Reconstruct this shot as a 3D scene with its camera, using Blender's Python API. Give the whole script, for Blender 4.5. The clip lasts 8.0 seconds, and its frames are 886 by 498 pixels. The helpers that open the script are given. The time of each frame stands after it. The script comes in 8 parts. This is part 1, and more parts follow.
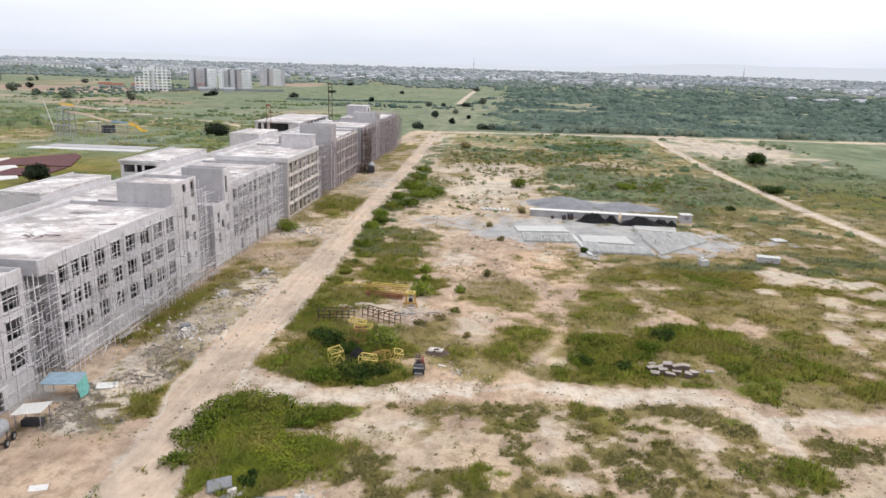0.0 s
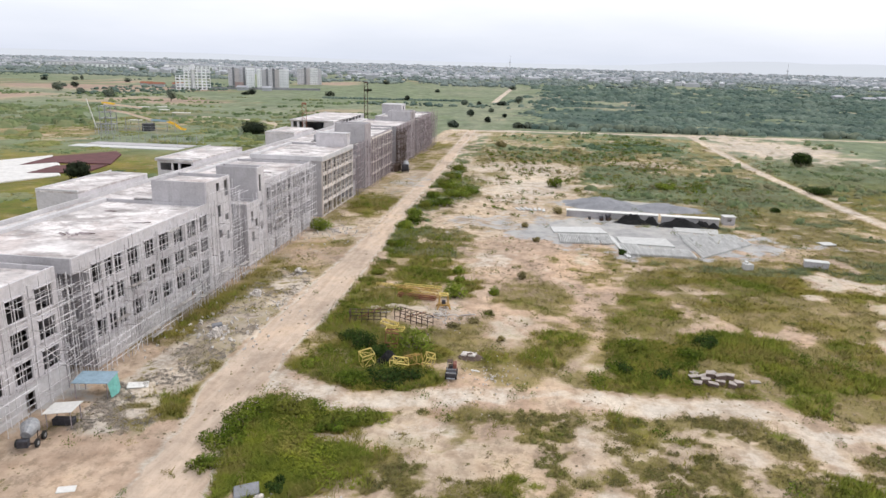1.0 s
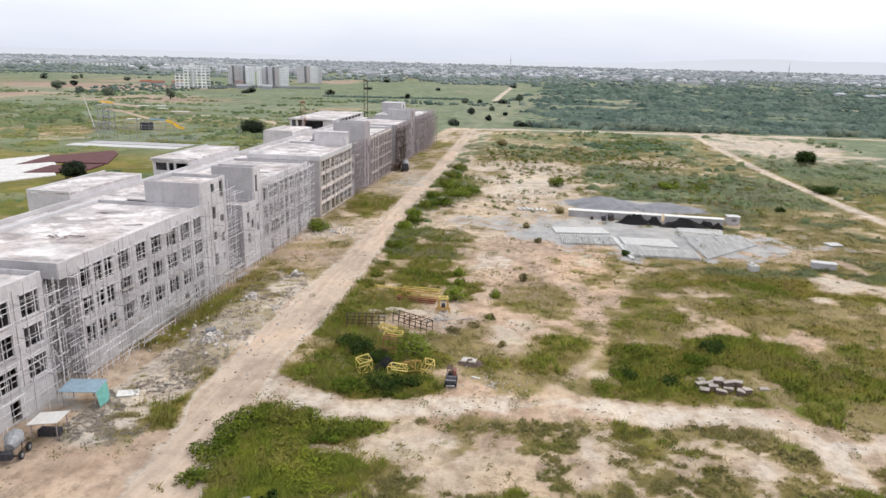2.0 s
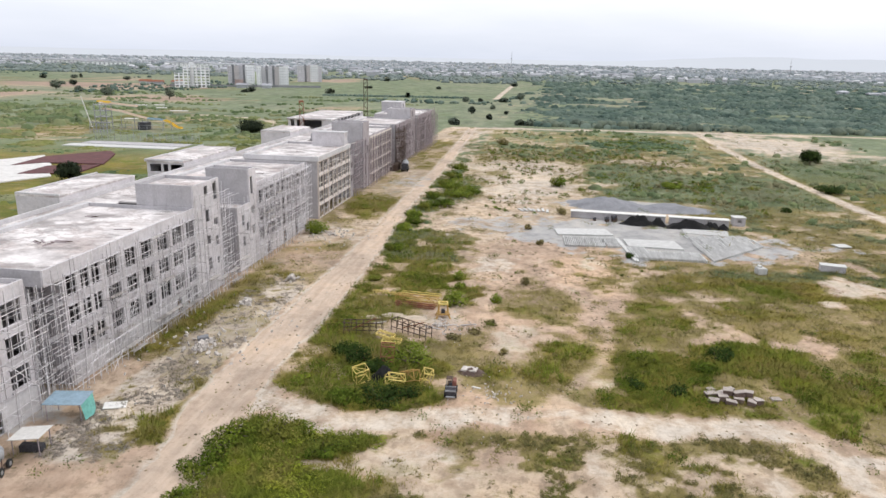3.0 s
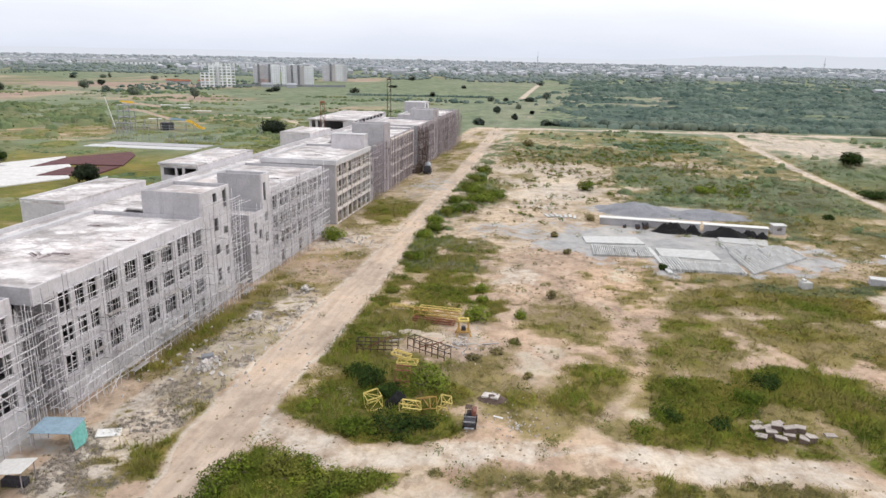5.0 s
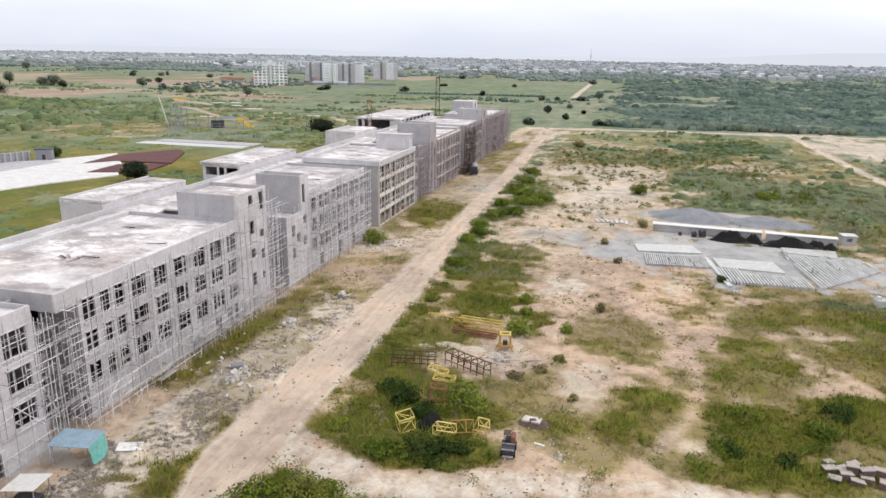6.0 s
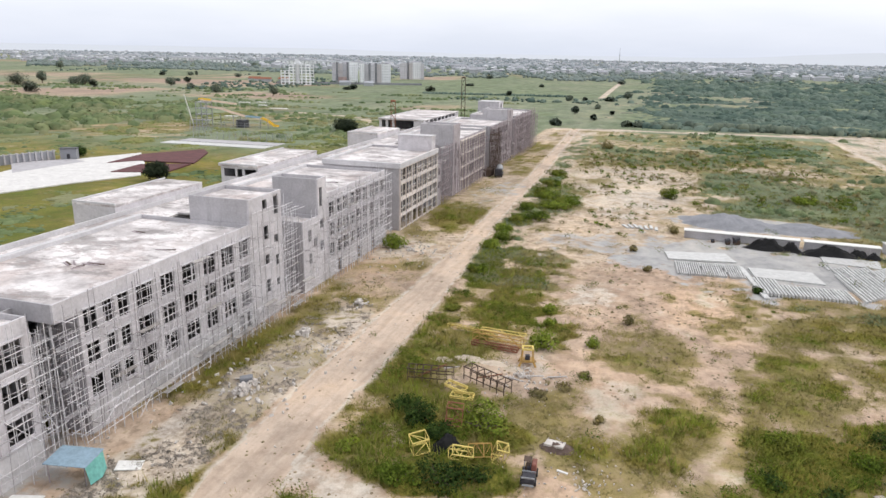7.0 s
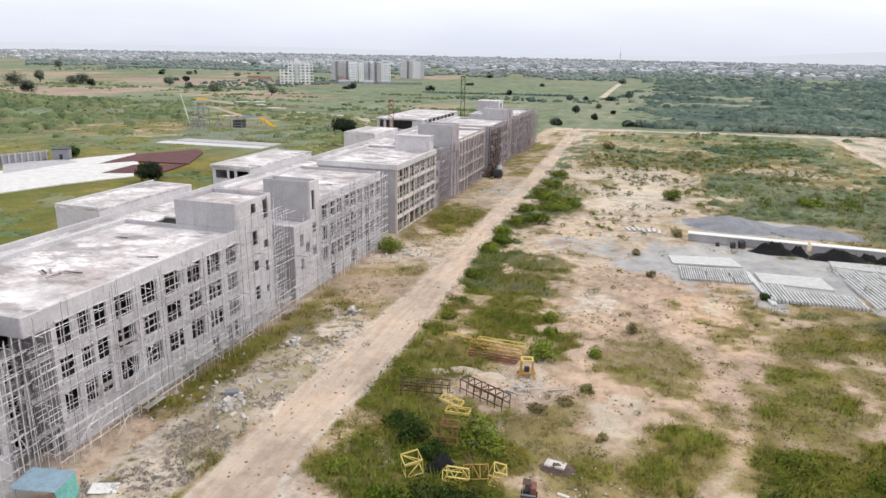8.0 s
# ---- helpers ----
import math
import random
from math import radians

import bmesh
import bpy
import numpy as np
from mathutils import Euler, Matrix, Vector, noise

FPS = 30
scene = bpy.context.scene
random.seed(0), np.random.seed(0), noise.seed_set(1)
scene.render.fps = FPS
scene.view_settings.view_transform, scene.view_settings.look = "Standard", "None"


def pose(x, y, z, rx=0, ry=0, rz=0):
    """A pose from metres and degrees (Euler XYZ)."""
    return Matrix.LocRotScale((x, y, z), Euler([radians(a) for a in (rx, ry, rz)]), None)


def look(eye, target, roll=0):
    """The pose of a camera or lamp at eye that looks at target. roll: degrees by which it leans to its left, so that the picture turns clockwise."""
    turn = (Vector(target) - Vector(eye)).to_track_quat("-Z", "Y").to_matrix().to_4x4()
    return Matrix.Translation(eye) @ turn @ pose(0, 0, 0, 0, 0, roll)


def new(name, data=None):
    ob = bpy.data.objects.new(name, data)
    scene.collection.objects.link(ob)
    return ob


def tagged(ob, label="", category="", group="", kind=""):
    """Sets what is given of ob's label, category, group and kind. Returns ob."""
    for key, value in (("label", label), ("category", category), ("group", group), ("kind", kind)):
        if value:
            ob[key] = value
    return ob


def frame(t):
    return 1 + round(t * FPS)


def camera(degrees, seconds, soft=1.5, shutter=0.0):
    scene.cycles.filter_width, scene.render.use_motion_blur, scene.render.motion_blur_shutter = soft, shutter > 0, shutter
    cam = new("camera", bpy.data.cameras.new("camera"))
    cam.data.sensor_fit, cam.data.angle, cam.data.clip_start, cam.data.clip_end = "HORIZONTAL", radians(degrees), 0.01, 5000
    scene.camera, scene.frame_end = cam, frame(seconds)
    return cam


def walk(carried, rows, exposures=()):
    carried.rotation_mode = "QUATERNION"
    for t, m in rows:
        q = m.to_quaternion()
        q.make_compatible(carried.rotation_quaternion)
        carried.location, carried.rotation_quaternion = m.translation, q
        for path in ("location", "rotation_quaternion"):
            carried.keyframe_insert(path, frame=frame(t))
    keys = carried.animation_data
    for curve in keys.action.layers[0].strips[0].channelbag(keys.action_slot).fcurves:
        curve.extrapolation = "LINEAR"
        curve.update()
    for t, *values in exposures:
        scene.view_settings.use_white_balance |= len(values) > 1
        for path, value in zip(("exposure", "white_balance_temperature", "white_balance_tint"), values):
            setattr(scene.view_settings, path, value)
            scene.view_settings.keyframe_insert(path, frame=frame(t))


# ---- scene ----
cam = camera(64.9, 8.0)
PATH = [
    (0, (1.167, -3.524, 39.067), (0.99, -1.6, 38.55), 1.7),
    (0.5, (1.013, -2.307, 38.845), (0.769, -0.392, 38.325), 1.6),
    (1, (0.939, -1.184, 38.865), (0.665, 0.726, 38.342), 1.5),
    (1.5, (0.883, 0.17, 38.82), (0.607, 2.08, 38.294), 1.5),
    (1.7, (0.82, 0.696, 38.8), (0.544, 2.606, 38.273), 1.46),
    (2.8, (0.52, 4.031, 38.745), (0.242, 5.939, 38.214), 1.34),
    (3, (0.461, 4.743, 38.749), (0.182, 6.651, 38.217), 1.3),
    (3.5, (0.313, 6.409, 38.826), (0.031, 8.316, 38.292), 1.2),
    (4, (0.153, 8.163, 38.921), (-0.13, 10.069, 38.386), 1.2),
    (4.5, (0.011, 10.183, 38.936), (-0.31, 12.083, 38.4), 1.2),
    (4.7, (-0.03, 10.908, 38.93), (-0.365, 12.805, 38.394), 1.18),
    (5.8, (-0.28, 15.702, 38.83), (-0.714, 17.578, 38.289), 1.06),
    (6, (-0.344, 17.444, 38.805), (-0.826, 19.308, 38.262), 1.1),
    (6.5, (-0.644, 20.18, 38.757), (-1.176, 22.029, 38.212), 1.1),
    (7, (-0.869, 22.139, 38.727), (-1.421, 23.983, 38.182), 1.1),
    (7.5, (-1.092, 24.158, 38.629), (-1.646, 26.001, 38.083), 1.0),
    (8, (-1.453, 26.156, 38.574), (-2.006, 27.999, 38.027), 1.1),
]
walk(cam, [(t, look(eye, target, roll)) for t, eye, target, roll in PATH])

# ---------------------------------------------------------------- light
SUN_TO = Vector((0.55, 0.30, 0.78)).normalized()


def build_world():
    w = bpy.data.worlds.new("overcast_sky")
    w.use_nodes = True
    scene.world = w
    n, l = w.node_tree.nodes, w.node_tree.links
    n.clear()
    sky = n.new("ShaderNodeTexSky")
    sky.sky_type, sky.sun_disc = "NISHITA", False
    sky.sun_elevation = math.asin(SUN_TO.z)
    sky.sun_rotation = math.atan2(SUN_TO.x, SUN_TO.y)
    sky.dust_density, sky.air_density = 4.0, 1.0
    dim = n.new("ShaderNodeVectorMath")
    dim.operation = "SCALE"
    dim.inputs["Scale"].default_value = 0.1
    l.new(sky.outputs[0], dim.inputs[0])
    co = n.new("ShaderNodeTexCoord")
    mp = n.new("ShaderNodeMapping")
    mp.inputs["Scale"].default_value = (1.0, 1.0, 5.0)
    l.new(co.outputs["Generated"], mp.inputs[0])
    noi = n.new("ShaderNodeTexNoise")
    noi.inputs["Scale"].default_value, noi.inputs["Detail"].default_value, noi.inputs["Roughness"].default_value = 2.2, 7, 0.55
    l.new(mp.outputs[0], noi.inputs["Vector"])
    ramp = n.new("ShaderNodeValToRGB")
    ramp.color_ramp.elements[0].position, ramp.color_ramp.elements[0].color = 0.38, (0.90, 0.915, 0.955, 1)
    ramp.color_ramp.elements[1].position, ramp.color_ramp.elements[1].color = 0.62, (1.0, 1.0, 1.03, 1)
    l.new(noi.outputs[0], ramp.inputs[0])
    # the cloud sheet greys and blues towards the horizon
    sep = n.new("ShaderNodeSeparateXYZ")
    l.new(co.outputs["Generated"], sep.inputs[0])
    hor = n.new("ShaderNodeValToRGB")
    hor.color_ramp.elements[0].position, hor.color_ramp.elements[0].color = 0.0, (0.68, 0.715, 0.79, 1)
    hor.color_ramp.elements[1].position, hor.color_ramp.elements[1].color = 0.13, (1, 1, 1, 1)
    l.new(sep.outputs[2], hor.inputs[0])
    mul = n.new("ShaderNodeMix")
    mul.data_type, mul.blend_type = "RGBA", "MULTIPLY"
    mul.inputs[0].default_value = 1.0
    l.new(ramp.outputs[0], mul.inputs[6])
    l.new(hor.outputs[0], mul.inputs[7])
    mix = n.new("ShaderNodeMix")
    mix.data_type = "RGBA"
    mix.inputs[0].default_value = 0.9
    l.new(dim.outputs[0], mix.inputs[6])
    l.new(mul.outputs[2], mix.inputs[7])
    bg = n.new("ShaderNodeBackground")
    bg.inputs["Strength"].default_value = 1.32
    l.new(mix.outputs[2], bg.inputs[0])
    out = n.new("ShaderNodeOutputWorld")
    l.new(bg.outputs[0], out.inputs[0])


build_world()
sun = new("sun", bpy.data.lights.new("sun", "SUN"))
sun.data.energy, sun.data.angle, sun.data.color = 1.05, radians(12), (1.0, 0.95, 0.88)
sun.matrix_world = look(SUN_TO * 100, (0, 0, 0))


# ---------------------------------------------------------------- materials
class Nodes:
    """A small node-tree writer for one material."""

    def __init__(self, name, rough=0.9, metal=0.0, spec=0.3):
        self.m = bpy.data.materials.new(name)
        self.m.use_nodes = True
        self.n, self.l = self.m.node_tree.nodes, self.m.node_tree.links
        self.b = self.n["Principled BSDF"]
        self.b.inputs["Roughness"].default_value = rough
        self.b.inputs["Metallic"].default_value = metal
        self.b.inputs["Specular IOR Level"].default_value = spec
        self.geo = self.n.new("ShaderNodeNewGeometry")

    def add(self, kind, **inputs):
        k = self.n.new(kind)
        for key, v in inputs.items():
            self.put(k.inputs[int(key[1:])] if key[0] == "i" and key[1:].isdigit() else k.inputs[key], v)
        return k

    def put(self, socket, v):
        if isinstance(v, bpy.types.NodeSocket):
            self.l.new(v, socket)
        else:
            socket.default_value = v

    def noise(self, scale, detail=6, rough=0.6, stretch=(1, 1, 1), shift=0.0):
        mp = self.add("ShaderNodeMapping", i0=self.geo.outputs["Position"])
        mp.inputs["Scale"].default_value = stretch
        mp.inputs["Location"].default_value = (shift, shift * 0.7, shift * 1.3)
        return self.add("ShaderNodeTexNoise", Vector=mp.outputs[0], Scale=scale, Detail=detail, Roughness=rough).outputs[0]

    def ramp(self, fac, *stops):
        r = self.n.new("ShaderNodeValToRGB")
        e = r.color_ramp.elements
        while len(e) < len(stops):
            e.new(0.5)
        for el, (p, c) in zip(e, stops):
            el.position, el.color = p, (*c, 1) if len(c) == 3 else c
        self.l.new(fac, r.inputs[0])
        return r.outputs[0]

    def step(self, v, lo, hi):
        r = self.n.new("ShaderNodeMapRange")
        r.interpolation_type = "SMOOTHSTEP"
        self.put(r.inputs[0], v)
        r.inputs[1].default_value, r.inputs[2].default_value = lo, hi
        return r.outputs[0]

    def math(self, op, a, b=0.0):
        k = self.n.new("ShaderNodeMath")
        k.operation = op
        self.put(k.inputs[0], a)
        self.put(k.inputs[1], b)
        return k.outputs[0]

    def mix(self, fac, a, b, blend="MIX"):
        k = self.n.new("ShaderNodeMix")
        k.data_type, k.blend_type = "RGBA", blend
        for s, v in ((0, fac), (6, a), (7, b)):
            self.put(k.inputs[s], (*v, 1) if isinstance(v, tuple) and len(v) == 3 else v)
        return k.outputs[2]

    def bump(self, height, strength=0.4, distance=0.05):
        k = self.add("ShaderNodeBump", Height=height, Strength=strength, Distance=distance)
        self.l.new(k.outputs[0], self.b.inputs["Normal"])

    def done(self, colour):
        self.put(self.b.inputs["Base Color"], (*colour, 1) if isinstance(colour, tuple) else colour)
        return self.m


def concrete(name, light, dark, stain=(0.2, 0.19, 0.18), stain_at=0.6, streaks=True, grain=3.0):
    k = Nodes(name)
    base = k.ramp(k.noise(0.35, 8, 0.65), (0.3, dark), (0.7, light))
    fine = k.ramp(k.noise(grain, 6, 0.7, shift=4.0), (0.25, (0.72, 0.72, 0.72)), (0.75, (1.1, 1.1, 1.1)))
    base = k.mix(0.8, base, fine, "MULTIPLY")
    if streaks:
        s = k.step(k.noise(0.9, 5, 0.6, (1.0, 1.0, 0.12), 9.0), 0.55, 0.75)
        base = k.mix(k.math("MULTIPLY", s, 0.55), base, stain)
    s2 = k.step(k.noise(0.16, 7, 0.7, shift=17.0), stain_at, stain_at + 0.12)
    base = k.mix(k.math("MULTIPLY", s2, 0.5), base, stain)
    k.bump(k.noise(6.0, 5, 0.7), 0.35, 0.03)
    return k.done(base)


def plain(name, colour, rough=0.8, metal=0.0, vary=0.25, scale=1.5, island=False):
    k = Nodes(name, rough, metal)
    lo = tuple(c * (1 - vary) for c in colour)
    hi = tuple(min(1, c * (1 + vary)) for c in colour)
    base = k.ramp(k.noise(scale, 6, 0.65), (0.3, lo), (0.7, hi))
    info = k.n.new("ShaderNodeObjectInfo")
    rnd = k.geo.outputs["Random Per Island"] if island else info.outputs["Random"]
    base = k.mix(0.7, base, k.ramp(rnd, (0.0, (0.8, 0.8, 0.8)), (1.0, (1.15, 1.15, 1.15))), "MULTIPLY")
    k.bump(k.noise(scale * 6, 4, 0.6), 0.25, 0.02)
    return k.done(base)


def sward(k):
    """Colour of the grass cover from place to place: fresh green, olive and brownish straw."""
    lush = k.noise(0.085, 6, 0.66, (1.0, 1.2, 1.0), 150.0)
    dry = k.noise(0.17, 7, 0.7, (1.0, 1.35, 1.0), 120.0)
    c = k.ramp(lush, (0.36, (0.238, 0.192, 0.05)), (0.48, (0.186, 0.176, 0.036)), (0.62, (0.122, 0.152, 0.022)))
    c = k.mix(k.math("MULTIPLY", k.step(dry, 0.48, 0.64), 0.8), c, (0.215, 0.165, 0.068))
    return k.mix(k.math("MULTIPLY", k.step(k.noise(0.45, 6, 0.7, shift=210.0), 0.55, 0.70), 0.5), c, (0.088, 0.09, 0.02))


def grass(name):
    """Blades that take the colour of the sward round them."""
    k = Nodes(name, 0.85, 0, 0.06)
    return k.done(k.mix(1.0, sward(k), k.ramp(k.geo.outputs["Random Per Island"], (0.0, (0.78, 0.8, 0.75)), (1.0, (1.35, 1.32, 1.3))), "MULTIPLY"))


def foliage(name, dark, light, third=None, scale=0.5, depth=0.9):
    """Leaves or blades: each sheet a shade between dark and light, with patches of a third colour."""
    k = Nodes(name, 0.85, 0, 0.06)
    c = k.mix(k.geo.outputs["Random Per Island"], dark, light)
    c = k.mix(depth, c, k.ramp(k.noise(scale, 5, 0.65), (0.32, (0.42, 0.48, 0.5)), (0.5, (1.0, 1.0, 1.0)), (0.68, (1.35, 1.25, 1.05))), "MULTIPLY")
    if third:
        c = k.mix(k.math("MULTIPLY", k.step(k.noise(scale * 0.7, 5, 0.65, shift=31.0), 0.46, 0.64), 0.85), c, third)
    return k.done(c)


M_FACADE = concrete("grey_render", (0.70, 0.672, 0.70), (0.53, 0.508, 0.53), (0.32, 0.305, 0.315), 0.56)
M_WALL = concrete("raw_concrete_wall", (0.52, 0.505, 0.53), (0.40, 0.387, 0.405), (0.26, 0.25, 0.255), 0.58)
M_BEIGE = concrete("lilac_brown_blockwork", (0.47, 0.43, 0.45), (0.35, 0.315, 0.335), (0.23, 0.2, 0.19), 0.55)
M_PALEFRAME = concrete("pale_concrete_frame", (0.82, 0.745, 0.69), (0.66, 0.595, 0.56), (0.36, 0.31, 0.29), 0.62)
M_PARAPET = concrete("parapet_concrete", (0.66, 0.645, 0.665), (0.52, 0.51, 0.525), (0.34, 0.33, 0.33), 0.62)
M_BRIGHT = concrete("bright_yard_concrete", (0.76, 0.745, 0.73), (0.60, 0.585, 0.575), (0.4, 0.38, 0.36), 0.6, False, 1.0)
# far darker than concrete: the shade of unlit rooms put into the colour
M_UNLIT = concrete("unlit_room_concrete", (0.11, 0.105, 0.105), (0.07, 0.066, 0.07), streaks=False)
M_STEEL = plain("galvanised_scaffold_tube", (0.72, 0.705, 0.73), 0.6, 0.1, 0.2, 2.0)
M_DULLSTEEL = plain("dull_scaffold_tube", (0.42, 0.40, 0.42), 0.7, 0.1, 0.25, 2.0)
M_TIMBER = plain("weathered_timber_pole", (0.35, 0.30, 0.315), 0.9, 0, 0.25, 2.0)
M_BOARD = plain("scaffold_board", (0.40, 0.375, 0.36), 0.9, 0, 0.3, 2.0)
M_FRAME = plain("pale_window_bar", (0.62, 0.6, 0.625), 0.7, 0.0, 0.15, 2.0)
M_YELLOW = plain("chipped_yellow_paint", (0.66, 0.52, 0.16), 0.55, 0.0, 0.2, 3.0)
M_SLIDEYELLOW = plain("yellow_slide_plastic", (0.78, 0.52, 0.07), 0.4, 0.0, 0.1, 1.0)
M_SLIDEPALE = plain("faded_peach_slide_plastic", (0.76, 0.62, 0.52), 0.5, 0.0, 0.1, 1.0)
M_ORANGE = plain("weathered_orange_paint", (0.45, 0.28, 0.09), 0.6, 0.0, 0.25, 3.0)
M_RUST = plain("rusted_steel", (0.10, 0.07, 0.055), 0.85, 0.2, 0.4, 3.0)
M_REDRUST = plain("red_oxide_steel", (0.24, 0.1, 0.06), 0.8, 0.1, 0.3, 3.0)
M_BLACK = plain("black_tarpaulin", (0.009, 0.009, 0.010), 0.8, 0, 0.3, 1.2)
M_DARK = plain("dark_machine_paint", (0.05, 0.05, 0.06), 0.5, 0.2, 0.4, 3.0)
M_RED = plain("faded_red_paint", (0.20, 0.08, 0.06), 0.6, 0, 0.3, 3.0)
M_GREY = plain("grey_machine_paint", (0.33, 0.34, 0.36), 0.5, 0.2, 0.3, 3.0)
M_WHITE = plain("dusty_white_paint", (0.72, 0.71, 0.69), 0.6, 0, 0.12, 2.0)
M_BLUE = plain("faded_blue_sheet", (0.30, 0.42, 0.52), 0.5, 0, 0.2, 2.0)
M_TEAL = plain("teal_tarpaulin", (0.16, 0.42, 0.38), 0.6, 0, 0.25, 2.0)
M_TYRE = plain("tyre_rubber", (0.03, 0.03, 0.03), 0.9, 0, 0.2, 4.0)
M_PRECAST = plain("precast_concrete", (0.53, 0.53, 0.525), 0.9, 0, 0.15, 1.2)
M_BROWNBLOCK = plain("dusty_brown_block", (0.14, 0.10, 0.085), 0.95, 0, 0.3, 3.0)
M_PALETOP = plain("pale_block_top", (0.42, 0.37, 0.34), 0.9, 0, 0.25, 4.0)
M_SAND = plain("heaped_sand", (0.55, 0.465, 0.375), 0.95, 0, 0.2, 1.0)
M_RUBBLE = plain("broken_concrete", (0.54, 0.50, 0.47), 0.95, 0, 0.25, 2.0, True)
M_BARK = plain("bark", (0.13, 0.1, 0.075), 0.95, 0, 0.3, 5.0)
M_GRASS = grass("green_grass_blades")
M_STRAW = foliage("dry_grass_blades", (0.21, 0.18, 0.065), (0.29, 0.245, 0.10), (0.19, 0.18, 0.05), 0.25)
M_CLOD = foliage("clods_and_turf", (0.19, 0.15, 0.10), (0.34, 0.275, 0.20), (0.22, 0.19, 0.09), 0.4, 0.5)
M_LUSH = foliage("lush_grass_blades", (0.135, 0.166, 0.024), (0.205, 0.24, 0.04), (0.23, 0.205, 0.06), 0.24)
M_FRESH = foliage("fresh_weed_leaves", (0.165, 0.205, 0.022), (0.28, 0.325, 0.044), (0.30, 0.25, 0.075), 0.3)
M_BRUSH = foliage("dead_brush_twigs", (0.24, 0.205, 0.175), (0.40, 0.355, 0.315), None, 0.4, 0.6)
M_SHRUB = foliage("shrub_leaves", (0.042, 0.07, 0.009), (0.15, 0.205, 0.026), (0.18, 0.18, 0.038), 0.22)
M_LEAF = foliage("bush_leaves", (0.115, 0.155, 0.022), (0.21, 0.265, 0.04), None, 0.6)
M_DRYLEAF = foliage("brown_green_leaves", (0.17, 0.145, 0.065), (0.25, 0.21, 0.095), None, 0.3)
M_WEED = foliage("brown_weed_leaves", (0.14, 0.125, 0.05), (0.21, 0.185, 0.08), (0.16, 0.16, 0.05), 0.3)
M_DARKLEAF = foliage("deep_green_leaves", (0.018, 0.036, 0.009), (0.055, 0.09, 0.02), None, 0.6)
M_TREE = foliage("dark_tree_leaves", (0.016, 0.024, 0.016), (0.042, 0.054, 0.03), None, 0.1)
# field trees lightened towards grey: haze painted into the leaves
M_FIELDTREE = foliage("hazed_field_tree_leaves", (0.115, 0.142, 0.112), (0.165, 0.198, 0.152), None, 0.1)
# far grass greyed and paled, haze mixed into the blade colour
M_MEADOW = foliage("hazed_grass_blades", (0.155, 0.182, 0.092), (0.205, 0.235, 0.125), (0.235, 0.22, 0.135), 0.08)
M_DARKSCRUB = foliage("dark_scrub_leaves", (0.07, 0.108, 0.062), (0.105, 0.148, 0.085), None, 0.06)
M_TUSSOCK = foliage("rough_grass_leaves", (0.13, 0.15, 0.055), (0.18, 0.20, 0.075), (0.235, 0.21, 0.10), 0.06)
M_FIELD = foliage("field_scrub_leaves", (0.10, 0.138, 0.066), (0.155, 0.20, 0.098), (0.235, 0.235, 0.13), 0.035)
# scrub and thicket leaves shifted to blue to stand in for haze
M_PLAIN = foliage("hazed_scrub_leaves", (0.11, 0.15, 0.075), (0.165, 0.205, 0.105), (0.215, 0.20, 0.12), 0.08)
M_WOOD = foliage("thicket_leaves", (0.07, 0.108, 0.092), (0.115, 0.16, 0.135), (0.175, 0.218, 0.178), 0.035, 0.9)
# paler and bluer band by band: distance haze painted into both tree colours
M_MIDTREE = foliage("hazed_midtree_leaves", (0.155, 0.195, 0.185), (0.215, 0.25, 0.24), None, 0.01, 0.5)
M_FARTREE = foliage("hazed_far_tree_leaves", (0.235, 0.265, 0.285), (0.31, 0.34, 0.365), None, 0.01, 0.4)


def roof_material():
    k = Nodes("screeded_roof", 0.85)
    base = k.ramp(k.noise(0.13, 8, 0.66), (0.36, (0.36, 0.33, 0.33)), (0.46, (0.54, 0.505, 0.505)), (0.57, (0.79, 0.755, 0.755)))
    pink = k.step(k.noise(0.09, 5, 0.6, shift=12.0), 0.52, 0.64)
    base = k.mix(k.math("MULTIPLY", pink, 0.6), base, (0.56, 0.475, 0.45))
    damp = k.step(k.noise(0.2, 8, 0.72, (0.6, 1.0, 1), 25.0), 0.51, 0.60)
    base = k.mix(k.math("MULTIPLY", damp, 0.65), base, (0.21, 0.19, 0.185))
    # dried rims of puddles
    edge = k.math("ABSOLUTE", k.math("SUBTRACT", k.noise(0.11, 6, 0.62, (0.7, 1.0, 1), 52.0), 0.5), 0.0)
    rim = k.math("MULTIPLY", k.math("SUBTRACT", 1.0, k.step(edge, 0.004, 0.02)), 0.5)
    base = k.mix(rim, base, (0.36, 0.295, 0.285))
    fine = k.ramp(k.noise(2.5, 6, 0.7), (0.3, (0.85, 0.85, 0.85)), (0.7, (1.05, 1.05, 1.05)))
    k.bump(k.noise(4, 5, 0.6), 0.2, 0.02)
    return k.done(k.mix(1.0, base, fine, "MULTIPLY"))


M_ROOF = roof_material()


